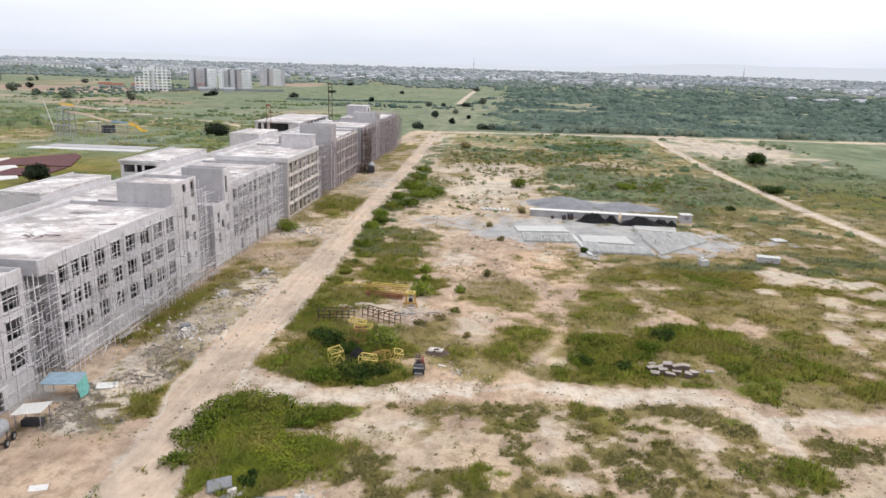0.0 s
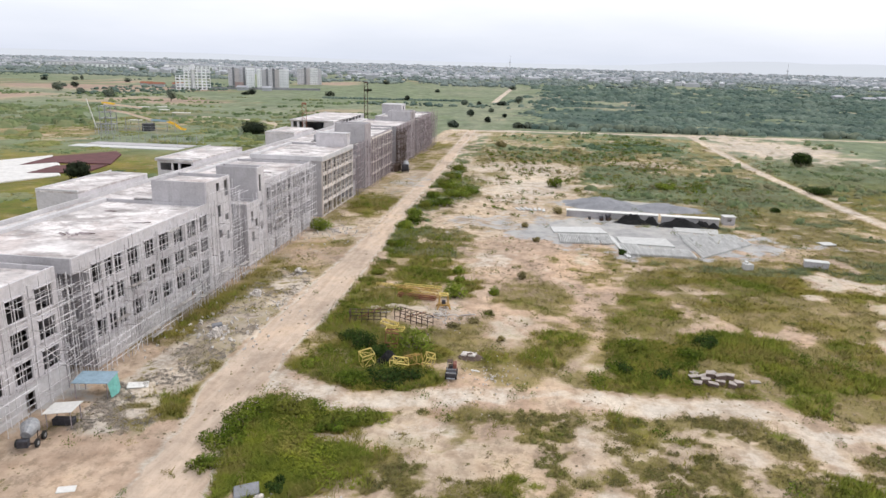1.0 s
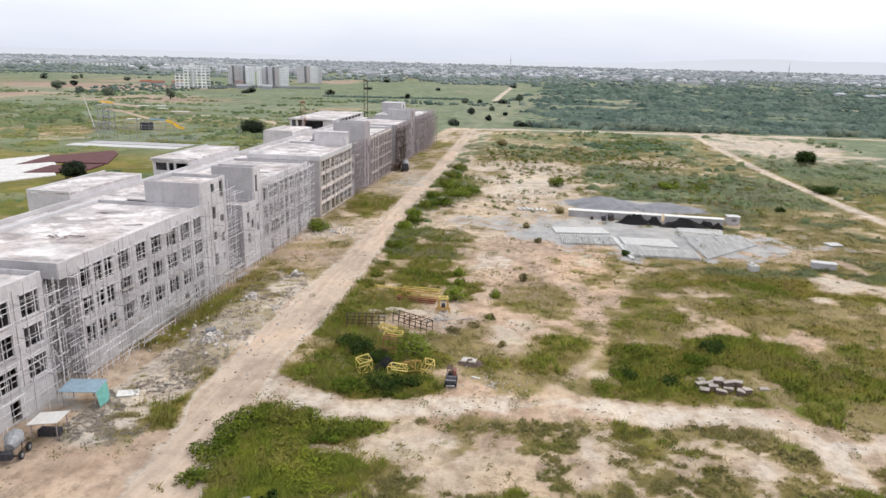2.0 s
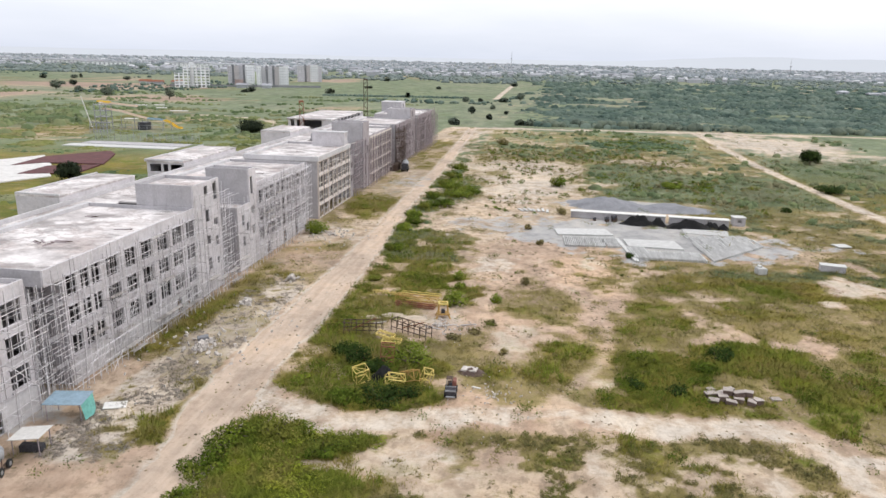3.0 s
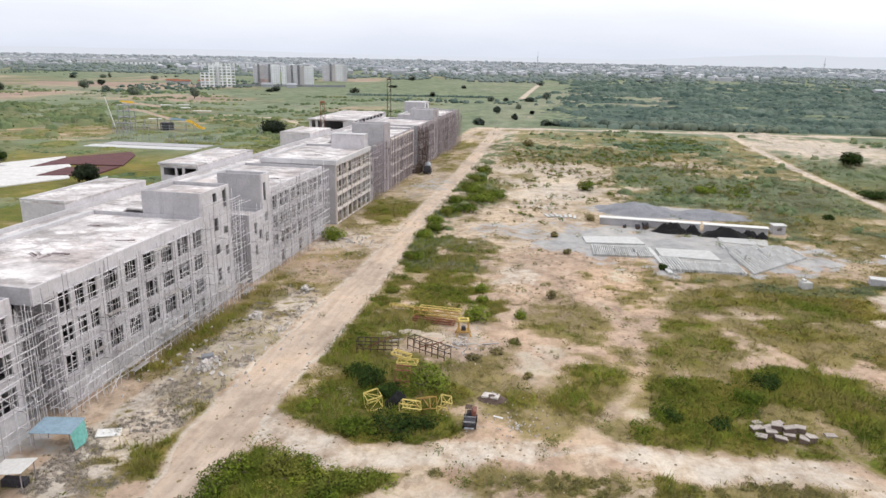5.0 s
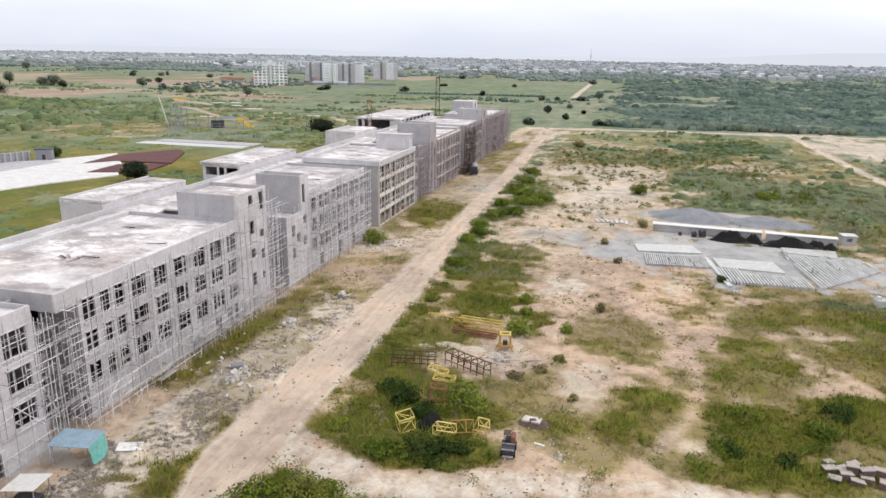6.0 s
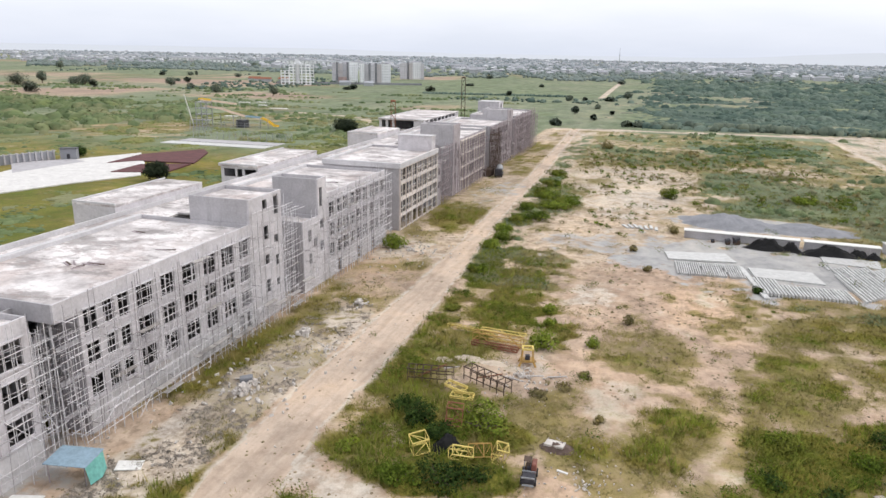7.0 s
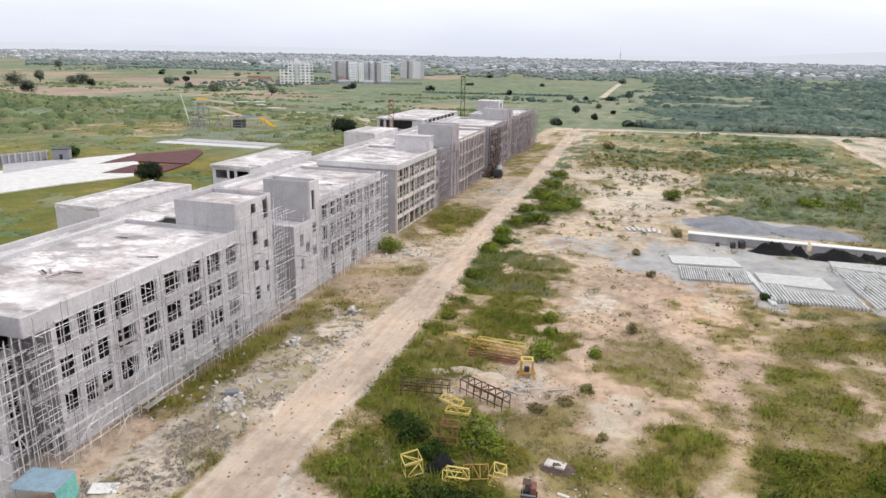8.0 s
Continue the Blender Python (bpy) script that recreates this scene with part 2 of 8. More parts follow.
def ground_material():
    """Sandy soil, grass cover and grey cement waste, spread by what grows or lies at each place."""
    k = Nodes("site_soil", 0.95, 0, 0.06)

    def channels(name):
        at = k.n.new("ShaderNodeAttribute")
        at.attribute_name = name
        sep = k.n.new("ShaderNodeSeparateColor")
        k.l.new(at.outputs["Color"], sep.inputs[0])
        return sep.outputs

    c, s, e = channels("cover"), channels("soil"), channels("extra")
    wide, mid, fine = k.noise(0.05, 6, 0.62), k.noise(0.32, 8, 0.68, shift=5.0), k.noise(2.0, 7, 0.72, shift=8.0)
    tiny = k.noise(7.0, 5, 0.7, shift=3.0)
    ruts = k.noise(0.9, 6, 0.65, (1.0, 0.09, 1.0), 40.0)
    sand = k.ramp(mid, (0.3, (0.32, 0.245, 0.18)), (0.47, (0.49, 0.39, 0.295)), (0.68, (0.65, 0.545, 0.44)))
    pink = k.ramp(mid, (0.32, (0.38, 0.27, 0.20)), (0.68, (0.60, 0.455, 0.35)))
    sand = k.mix(k.step(k.math("ADD", s[1], k.math("MULTIPLY", wide, 0.5)), 0.45, 0.8), sand, pink)
    rutted = k.ramp(ruts, (0.3, (0.475, 0.365, 0.285)), (0.5, (0.56, 0.445, 0.355)), (0.7, (0.63, 0.515, 0.42)))
    loose = k.ramp(k.mix(0.5, mid, fine), (0.36, (0.38, 0.31, 0.25)), (0.48, (0.535, 0.465, 0.39)), (0.62, (0.69, 0.625, 0.55)))
    pale = k.mix(k.step(s[0], 0.8, 0.9), loose, rutted)
    jit = k.math("MULTIPLY", k.math("SUBTRACT", mid, 0.5), 1.5)
    jit2 = k.math("ADD", jit, k.math("MULTIPLY", k.math("SUBTRACT", fine, 0.5), 1.0))
    sand = k.mix(k.step(k.math("ADD", s[0], jit), 0.3, 0.85), sand, pale)
    litter = k.step(k.math("ADD", k.math("MULTIPLY", k.noise(0.75, 8, 0.75, (1, 0.75, 1), 90.0), 1.0), k.math("MULTIPLY", wide, 0.25)), 0.60, 0.74)
    litter = k.math("MULTIPLY", litter, k.math("SUBTRACT", 0.6, k.math("MULTIPLY", s[0], 0.38)))
    sand = k.mix(litter, sand, (0.235, 0.18, 0.13))
    clod = k.step(fine, 0.56, 0.70)
    sand = k.mix(k.math("MULTIPLY", clod, 0.3), sand, (0.25, 0.195, 0.15))
    waste = k.ramp(k.mix(0.5, fine, mid), (0.36, (0.245, 0.20, 0.16)), (0.47, (0.435, 0.375, 0.315)), (0.6, (0.63, 0.57, 0.505)))
    sand = k.mix(k.step(k.math("ADD", e[0], jit), 0.25, 0.8), sand, waste)
    straw = k.ramp(k.mix(0.5, fine, tiny), (0.3, (0.15, 0.125, 0.042)), (0.5, (0.235, 0.195, 0.078)), (0.7, (0.335, 0.28, 0.14)))
    tone = k.noise(0.16, 7, 0.7, (1.0, 1.3, 1.0), 120.0)
    green = k.mix(1.0, sward(k), k.ramp(k.mix(0.5, fine, tiny), (0.32, (0.62, 0.62, 0.6)), (0.5, (0.95, 0.95, 0.95)), (0.68, (1.35, 1.32, 1.3))), "MULTIPLY")
    green = k.mix(k.math("MULTIPLY", k.step(c[0], 0.7, 1.05), 0.5), green, k.ramp(fine, (0.35, (0.062, 0.082, 0.018)), (0.65, (0.135, 0.165, 0.035))))
    straw = k.mix(k.math("MULTIPLY", k.step(tone, 0.46, 0.6), 0.75), straw, k.ramp(tiny, (0.3, (0.155, 0.115, 0.055)), (0.7, (0.30, 0.235, 0.13))))
    col = k.mix(k.math("MULTIPLY", k.step(k.math("ADD", c[1], jit2), 0.2, 0.85), 0.92), sand, straw)
    col = k.mix(k.math("MULTIPLY", k.step(k.math("ADD", c[0], jit2), 0.22, 0.85), 0.95), col, green)
    cement = k.ramp(mid, (0.28, (0.29, 0.286, 0.287)), (0.5, (0.39, 0.385, 0.382)), (0.72, (0.465, 0.45, 0.442)))
    col = k.mix(k.step(k.math("ADD", c[2], jit), 0.3, 0.7), col, cement)
    red = k.ramp(mid, (0.3, (0.285, 0.205, 0.165)), (0.7, (0.385, 0.295, 0.245)))
    col = k.mix(k.step(k.math("ADD", s[2], jit), 0.3, 0.8), col, red)
    # thicket floor and far grass are blued: distance haze sits in these ramps
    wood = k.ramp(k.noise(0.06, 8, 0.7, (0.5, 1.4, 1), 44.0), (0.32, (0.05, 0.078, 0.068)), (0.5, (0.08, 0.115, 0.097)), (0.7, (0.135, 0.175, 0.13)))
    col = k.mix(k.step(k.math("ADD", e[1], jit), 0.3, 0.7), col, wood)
    hazed_pasture = k.ramp(k.noise(0.12, 8, 0.7, (1, 0.4, 1), 70.0), (0.3, (0.12, 0.158, 0.10)), (0.5, (0.172, 0.218, 0.148)), (0.7, (0.265, 0.292, 0.208)))
    col = k.mix(k.math("MULTIPLY", k.step(k.math("ADD", e[2], k.math("MULTIPLY", jit, 0.5)), 0.2, 0.8), 0.85), col, hazed_pasture)
    # broad tonal drift of fields and worn ground
    drift = k.ramp(k.noise(0.07, 9, 0.72, (1.0, 0.7, 1.0), 60.0), (0.3, (0.6, 0.62, 0.64)), (0.5, (0.98, 0.98, 0.98)), (0.7, (1.28, 1.22, 1.1)))
    col = k.mix(0.85, col, drift, "MULTIPLY")
    k.bump(k.noise(1.6, 8, 0.7), 0.6, 0.12)
    return k.done(col)


M_GROUND = ground_material()


# ---------------------------------------------------------------- mesh helpers
class Shape:
    """Collects boxes, poles and sheets into one mesh."""

    def __init__(self):
        self.v, self.f = [], []

    def quad(self, *pts):
        n = len(self.v)
        self.v += [tuple(p) for p in pts]
        self.f.append(tuple(range(n, n + len(pts))))
        return self

    def box(self, x0, y0, z0, x1, y1, z1, m=None):
        n = len(self.v)
        p = [(x, y, z) for z in (z0, z1) for y in (y0, y1) for x in (x0, x1)]
        self.v += [tuple(m @ Vector(q)) for q in p] if m else p
        self.f += [tuple(n + i for i in q) for q in ((0, 2, 3, 1), (4, 5, 7, 6), (0, 1, 5, 4), (2, 6, 7, 3), (0, 4, 6, 2), (1, 3, 7, 5))]
        return self

    def pole(self, a, b, r, sides=5, r2=None):
        a, b = Vector(a), Vector(b)
        d = (b - a).normalized()
        u = d.orthogonal().normalized()
        w = d.cross(u)
        n = len(self.v)
        for c, rad in ((a, r), (b, r if r2 is None else r2)):
            for i in range(sides):
                t = 2 * math.pi * i / sides
                self.v.append(tuple(c + rad * (math.cos(t) * u + math.sin(t) * w)))
        for i in range(sides):
            j = (i + 1) % sides
            self.f.append((n + i, n + j, n + sides + j, n + sides + i))
        self.f += [tuple(n + i for i in reversed(range(sides))), tuple(n + sides + i for i in range(sides))]
        return self

    def bevelled(self, x0, y0, z0, x1, y1, z1, e=0.04, m=None):
        """A box with its four upper edges chamfered."""
        n = len(self.v)
        p = [(x0, y0, z0), (x1, y0, z0), (x1, y1, z0), (x0, y1, z0), (x0, y0, z1 - e), (x1, y0, z1 - e), (x1, y1, z1 - e), (x0, y1, z1 - e),
             (x0 + e, y0 + e, z1), (x1 - e, y0 + e, z1), (x1 - e, y1 - e, z1), (x0 + e, y1 - e, z1)]
        self.v += [tuple(m @ Vector(q)) for q in p] if m else p
        q = [(3, 2, 1, 0), (8, 9, 10, 11)]
        for i in range(4):
            j = (i + 1) % 4
            q += [(i, j, 4 + j, 4 + i), (4 + i, 4 + j, 8 + j, 8 + i)]
        self.f += [tuple(n + i for i in f) for f in q]
        return self

    def prism(self, pts, z0, z1):
        """An upright slab over a ring of corners, anticlockwise from above."""
        n, k = len(self.v), len(pts)
        self.v += [(x, y, z0) for x, y in pts] + [(x, y, z1) for x, y in pts]
        self.f += [tuple(n + k + i for i in range(k)), tuple(n + i for i in reversed(range(k)))]
        self.f += [(n + i, n + (i + 1) % k, n + k + (i + 1) % k, n + k + i) for i in range(k)]
        return self

    def mesh(self, name, material):
        me = bpy.data.meshes.new(name)
        me.from_pydata(self.v, [], self.f)
        me.materials.append(material)
        return me


def thing(name, x=0, y=0, z=0, rz=0, label="", category="", group="", kind=""):
    """An Empty at a thing's base that carries its parts."""
    ob = new(name)
    ob.empty_display_size = 0.3
    ob.matrix_basis = pose(x, y, z, 0, 0, rz)
    return tagged(ob, label, category, group, kind)


def part(name, shape, material, parent, label="", m=None):
    """One mesh under a thing or a part. shape: a Shape or a ready mesh."""
    ob = new(name, shape if isinstance(shape, bpy.types.Mesh) else shape.mesh(name, material))
    ob.parent = parent
    if m is not None:
        ob.matrix_basis = m
    return tagged(ob, label)


def solid(name, shape, material, m=None, label="", category="", group="", kind=""):
    ob = new(name, shape if isinstance(shape, bpy.types.Mesh) else shape.mesh(name, material))
    if m is not None:
        ob.matrix_basis = m
    return tagged(ob, label, category, group, kind)


FACING = np.array([0.1, -0.72, 0.68])


def from_arrays(name, verts, faces, material, normals=None):
    """A mesh from numpy arrays of corners and of equal-sided faces; normals, one a corner, soften the shading of leaves."""
    if normals is not None:
        a, b, c = (verts[faces[:, i]] for i in (0, 1, 2))
        back = np.cross(b - a, c - a) @ FACING < 0
        faces = np.where(back[:, None], faces[:, ::-1], faces)
    me = bpy.data.meshes.new(name)
    k = faces.shape[1]
    me.vertices.add(len(verts))
    me.vertices.foreach_set("co", np.asarray(verts, np.float32).ravel())
    me.loops.add(faces.size)
    me.loops.foreach_set("vertex_index", np.asarray(faces, np.int32).ravel())
    me.polygons.add(len(faces))
    me.polygons.foreach_set("loop_start", np.arange(0, faces.size, k, dtype=np.int32))
    if normals is not None:
        at = me.attributes.new("custom_normal", "FLOAT_VECTOR", "POINT")
        at.data.foreach_set("vector", np.asarray(normals, np.float32).ravel())
        me.polygons.foreach_set("use_smooth", np.ones(len(me.polygons), bool))
    me.update(calc_edges=True)
    me.materials.append(material)
    return me


# ---------------------------------------------------------------- what covers the ground
def lattice_noise(x, y, seed):
    xi, yi = np.floor(x).astype(np.int64), np.floor(y).astype(np.int64)
    fx, fy = x - xi, y - yi
    fx, fy = fx * fx * (3 - 2 * fx), fy * fy * (3 - 2 * fy)

    def h(a, b):
        k = (a * 374761393 + b * 668265263 + seed * 974711) & 0x7FFFFFFF
        k = ((k ^ (k >> 13)) * 1274126177) & 0x7FFFFFFF
        return ((k ^ (k >> 16)) & 0xFFFF) / 65535.0

    return (h(xi, yi) * (1 - fx) + h(xi + 1, yi) * fx) * (1 - fy) + (h(xi, yi + 1) * (1 - fx) + h(xi + 1, yi + 1) * fx) * fy


def fbm(x, y, size, seed, octaves=4):
    total, amp, norm = 0.0, 1.0, 0.0
    for o in range(octaves):
        c, q = math.cos(0.6 + 1.1 * o), math.sin(0.6 + 1.1 * o)
        total = total + amp * lattice_noise((c * x + q * y) / size * 2 ** o + 13.7 * o, (c * y - q * x) / size * 2 ** o - 7.1 * o, seed + o)
        norm += amp
        amp *= 0.55
    return total / norm


def smooth(v, lo, hi):
    t = np.clip((v - lo) / (hi - lo), 0, 1)
    return t * t * (3 - 2 * t)


# x, y, half width, half length, strength
GREEN = ((-29, 63.3, 5, 6.2, 1.15), (-21, 66.8, 6, 2.7, 1.1), (-29, 57, 4.6, 6, 1), (-22.5, 58, 6.5, 5.6, 1.1), (-16.5, 56.5, 4.2, 4.2, 0.55), (-27.4, 84, 3.4, 9, 0.52),
         (-21.5, 83.6, 10, 11, 0.66), (-18.4, 76.6, 6.8, 4.3, 1.05), (-15.5, 87, 4.5, 3.5, 1), (-22, 134, 9, 20, 0.66), (-25.5, 105, 6.6, 9, 0.56), (-20, 121, 9, 8, 0.95), (-25.5, 212, 7, 20, 0.95))
GREEN_2 = ((-10, 342, 16, 60, 0.7), (-28.6, 105, 3.2, 16, 0.7), (-29, 130, 3.6, 17, 1), (-30, 152, 3.6, 17, 1), (-30.6, 177, 3.4, 16, 1),
           (-31.5, 240, 3.4, 44, 0.95), (-33, 320, 3.6, 60, 0.8))
GREEN_3 = ((-49.5, 100, 2.8, 18, 0.68), (-45, 96, 2.6, 7, 0.55), (-46.5, 126, 3.6, 8, 0.55), (-38, 66, 2.2, 4, 0.55), (-46, 192, 7, 22, 0.62),
           (-46.5, 235, 6, 20, 0.6), (-47, 300, 6, 55, 0.55), (-51, 96.6, 2.6, 3.6, 0.72), (-49.4, 106, 2.8, 7, 0.7), (-50.6, 116.6, 2.4, 6, 0.62),
           (-38.9, 67.5, 2.7, 2.2, 0.78), (-36.4, 63.9, 2, 1.4, 0.7), (-39.4, 76, 1.3, 1.6, 0.6), (-14.8, 59.9, 2.6, 2.2, 0.6))
GREEN_REAR = ((-150, 140, 60, 45, 1), (-125, 205, 26, 26, 0.9), (-118, 262, 36, 30, 0.85), (-108, 320, 26, 40, 0.8), (-240, 250, 50, 22, 0.8))
GREEN_NEAR = ((17.1, 92.4, 5.1, 5.6, 1.1), (27, 98.1, 4.8, 6.1, 1.05), (32.3, 97.6, 4.3, 5.6, 0.9), (19.3, 81.9, 4.1, 3.5, 0.8), (13.8, 84, 3.4, 4, 0.85),
              (36, 88.7, 5.1, 5.5, 0.75), (48.4, 98.2, 4.8, 4.2, 0.6), (33.3, 81.2, 4, 3.7, 0.75), (44.2, 87.8, 4.7, 5, 0.7), (48.1, 83.6, 4.1, 3.8, 0.7),
              (25.2, 80.8, 1.5, 2.5, 0.75), (2.4, 87.8, 3.5, 3.4, 0.62), (4.5, 95.6, 3.2, 3.2, 0.66), (-4.4, 86, 2.3, 2.7, 0.6), (27, 82.6, 4.2, 3, 0.74), (10.8, 81.6, 2.8, 3, 0.78), (21.5, 84, 4, 2.6, 0.72), (34, 83, 4, 3, 0.7))
GREEN_FORE = ((11.1, 71, 1.8, 2.3, 0.78), (14.1, 69.2, 2.1, 2.2, 0.78), (16.9, 67.1, 2, 1.7, 0.68), (3.2, 69.2, 1.5, 3.2, 0.6), (3.5, 63, 1.3, 4.1, 0.66),
              (0.6, 57.2, 1.8, 2.5, 0.95), (-1.4, 54.4, 1.5, 1.6, 0.7), (33.3, 61.9, 2.8, 3, 1), (38.9, 67.2, 2.6, 2.4, 0.68), (29, 71.1, 2, 2, 0.7),
              (17.5, 64.1, 1.6, 3, 0.5), (21.6, 59.6, 2.3, 2.2, 0.5), (11.2, 71.8, 2.3, 2, 0.7))
GREEN_MID = ((34.9, 244.1, 20, 16.4, 0.95), (58.5, 237.6, 18.4, 21.8, 0.85), (71.8, 224.2, 9.6, 15.5, 0.72), (40, 343.6, 24.1, 20.7, 1.05),
             (-17.6, 333.5, 19.3, 24.4, 0.66), (13, 300.2, 10.5, 10.7, 0.75), (96.3, 257.3, 15.7, 39.4, 0.66), (21.4, 138, 6, 4.3, 0.72),
             (31.4, 131, 8.7, 7.6, 0.62), (42.3, 128.4, 6, 5.9, 0.58), (35.3, 119.5, 6.6, 4.1, 0.6), (0.3, 112, 3.6, 3.7, 0.5), (53.5, 207.7, 9.7, 6.8, 0.8))
DRY = ((-9, 58, 7, 7, 0.72), (-49.8, 100, 3.6, 22, 1.1), (-46.5, 192, 8.5, 28, 1), (-21, 60, 12, 7, 1.0), (-21, 134, 12, 22, 1), (-21, 84, 11, 12, 1.1),
       (-38, 66, 2.8, 4.6, 1), (-38.9, 75.7, 1.8, 2.4, 0.9), (-46, 300, 6.5, 75, 0.8), (-26.6, 98, 5, 16, 1))
DRY_NEAR = ((20.7, 92, 15.2, 15.6, 1.1), (42.7, 90.5, 11.2, 10, 1.1), (3.2, 91.2, 6.1, 6.4, 0.95), (21.1, 72.8, 4.3, 2, 1.05), (25.6, 73, 2.5, 1.7, 1),
            (19.9, 64.5, 2.7, 3.5, 1.1), (21.9, 59.5, 2.8, 2.8, 1.1), (16.4, 57.9, 2.1, 2.5, 1), (10.1, 60.1, 1.8, 1.4, 1), (26, 62.6, 2.2, 3.1, 1.1),
            (28.9, 60.4, 2.6, 1.9, 1.05), (14.2, 69.9, 4.5, 3.7, 1.05), (3.3, 63.9, 2.4, 8.6, 0.95), (39.2, 66.8, 3.7, 3.8, 1.1), (52, 111.7, 9.7, 7.6, 0.9),
            (41.2, 115.7, 14, 9.4, 1))
DRY_MID = ((35.9, 135.6, 25.1, 18.2, 1.15), (1.2, 112.5, 6.3, 7, 0.9), (51.2, 242.4, 40.2, 46.6, 1.1), (32.7, 325.3, 65, 44.9, 0.95),
           (96.3, 266.3, 21.6, 63.7, 1.1), (73.3, 190.9, 16.1, 24.3, 1), (-9, 97, 2.4, 2.9, 0.6))
BARE = ((-7, 222, 13, 32, 1), (114, 372, 30, 55, 1), (-48, 152, 8, 12, 0.9), (-13, 103, 5, 5, 0.7), (-8, 272, 20, 10, 0.8), (-19.4, 62.4, 3.0, 0.8, 1), (-25.4, 65.6, 1.1, 0.6, 0.9), (-13, 63.6, 5, 2.6, 0.75), (-7, 62, 4, 4, 0.6), (-9.5, 66.4, 5, 2.6, 0.8))
BARE_NEAR = ((10.3, 77.1, 2.5, 1.3, 1), (15.3, 75.8, 2.8, 1.2, 1), (21, 76.8, 3.6, 1.3, 0.9), (28.4, 77.8, 1.8, 1.3, 0.7), (32, 70.9, 2.2, 4.5, 1.1),
             (32.6, 67.1, 1.6, 2.1, 1), (41.8, 75.3, 5.1, 1.8, 1), (7, 65.7, 1.8, 5.8, 0.8), (24.1, 66.6, 2.8, 2.4, 0.8), (9.9, 56.9, 2, 1.6, 0.9),
             (9, 85.9, 2.2, 2.1, 0.8), (56.8, 110.2, 1.6, 4.3, 0.8), (52.3, 101.9, 1.3, 3.2, 0.8), (51, 88.1, 1.4, 1.3, 0.7), (-0.7, 77, 3.9, 2.2, 0.9),
             (-3.2, 96.4, 3.8, 6.6, 0.8))
BARE_RIGHT = ((66, 131, 9, 4.5, 1), (70, 125, 6, 4, 0.9), (60.5, 119, 3, 6, 0.9), (57.5, 111, 3, 4.5, 0.9), (67, 113, 5, 3, 0.7), (53, 100, 2, 5, 0.9), (60, 104, 4, 3, 0.6), (56, 92, 3, 1.6, 0.7))
BARE_MID = ((55.7, 134.4, 6.5, 5, 1), (49.4, 123.5, 2.1, 1.8, 1), (119.9, 376.7, 26.7, 32, 1), (40.4, 285.6, 21.2, 8, 0.8), (-10, 224.4, 8, 24.4, 1),
            (-8.9, 134.7, 6.5, 9.6, 0.9), (10.7, 138.7, 3.3, 4.8, 0.8))
MAIN_ROAD = ((-30.5, 40), (-33, 62), (-35.2, 78), (-35, 130), (-36.8, 182), (-37.6, 260), (-42.0, 403))
CROSS_TRACK = ((-34, 75.5), (-27.4, 73), (-20.2, 70.6), (-11.3, 72.6), (-4.4, 75.1), (4.7, 77.6), (15, 76.1), (23.9, 78.4), (29.6, 77.4), (32.5, 73.4), (46, 74.8), (62, 75))
FAR_TRACK = ((103, 120), (93, 165), (88.5, 199), (83.7, 260), (82, 300), (82.3, 412))
FAR_ROAD = ((-52, 401), (-40, 405), (72, 420), (186, 431), (420, 452))
NARROW_TRACK = ((-52, 690), (-54, 860), (-56, 1130))
REAR_PATH = ((-216, 424), (-186, 418), (-167, 406), (-153, 386), (-143, 366), (-110, 350))
FOOT_PATH = ((3, 78), (5, 83.6), (8.9, 90.9), (11.1, 101), (10, 112), (4, 126), (-3, 150))


def blobs(x, y, lst, wob):
    out = np.zeros_like(x)
    for cx, cy, rx, ry, s in lst:
        d = np.sqrt(((x - cx) / rx) ** 2 + ((y - cy) / ry) ** 2)
        out = np.maximum(out, s * smooth(1.42 - d + 1.25 * wob, 0.0, 1.0))
    return out


def track(x, y, pts, half, wob):
    d = np.full_like(x, 1e9)
    for (ax, ay), (bx, by) in zip(pts[:-1], pts[1:]):
        t = np.clip(((x - ax) * (bx - ax) + (y - ay) * (by - ay)) / ((bx - ax) ** 2 + (by - ay) ** 2), 0, 1)
        d = np.minimum(d, np.hypot(x - ax - t * (bx - ax), y - ay - t * (by - ay)))
    return smooth(half * (1 + wob) - d, -1.0, 1.1)


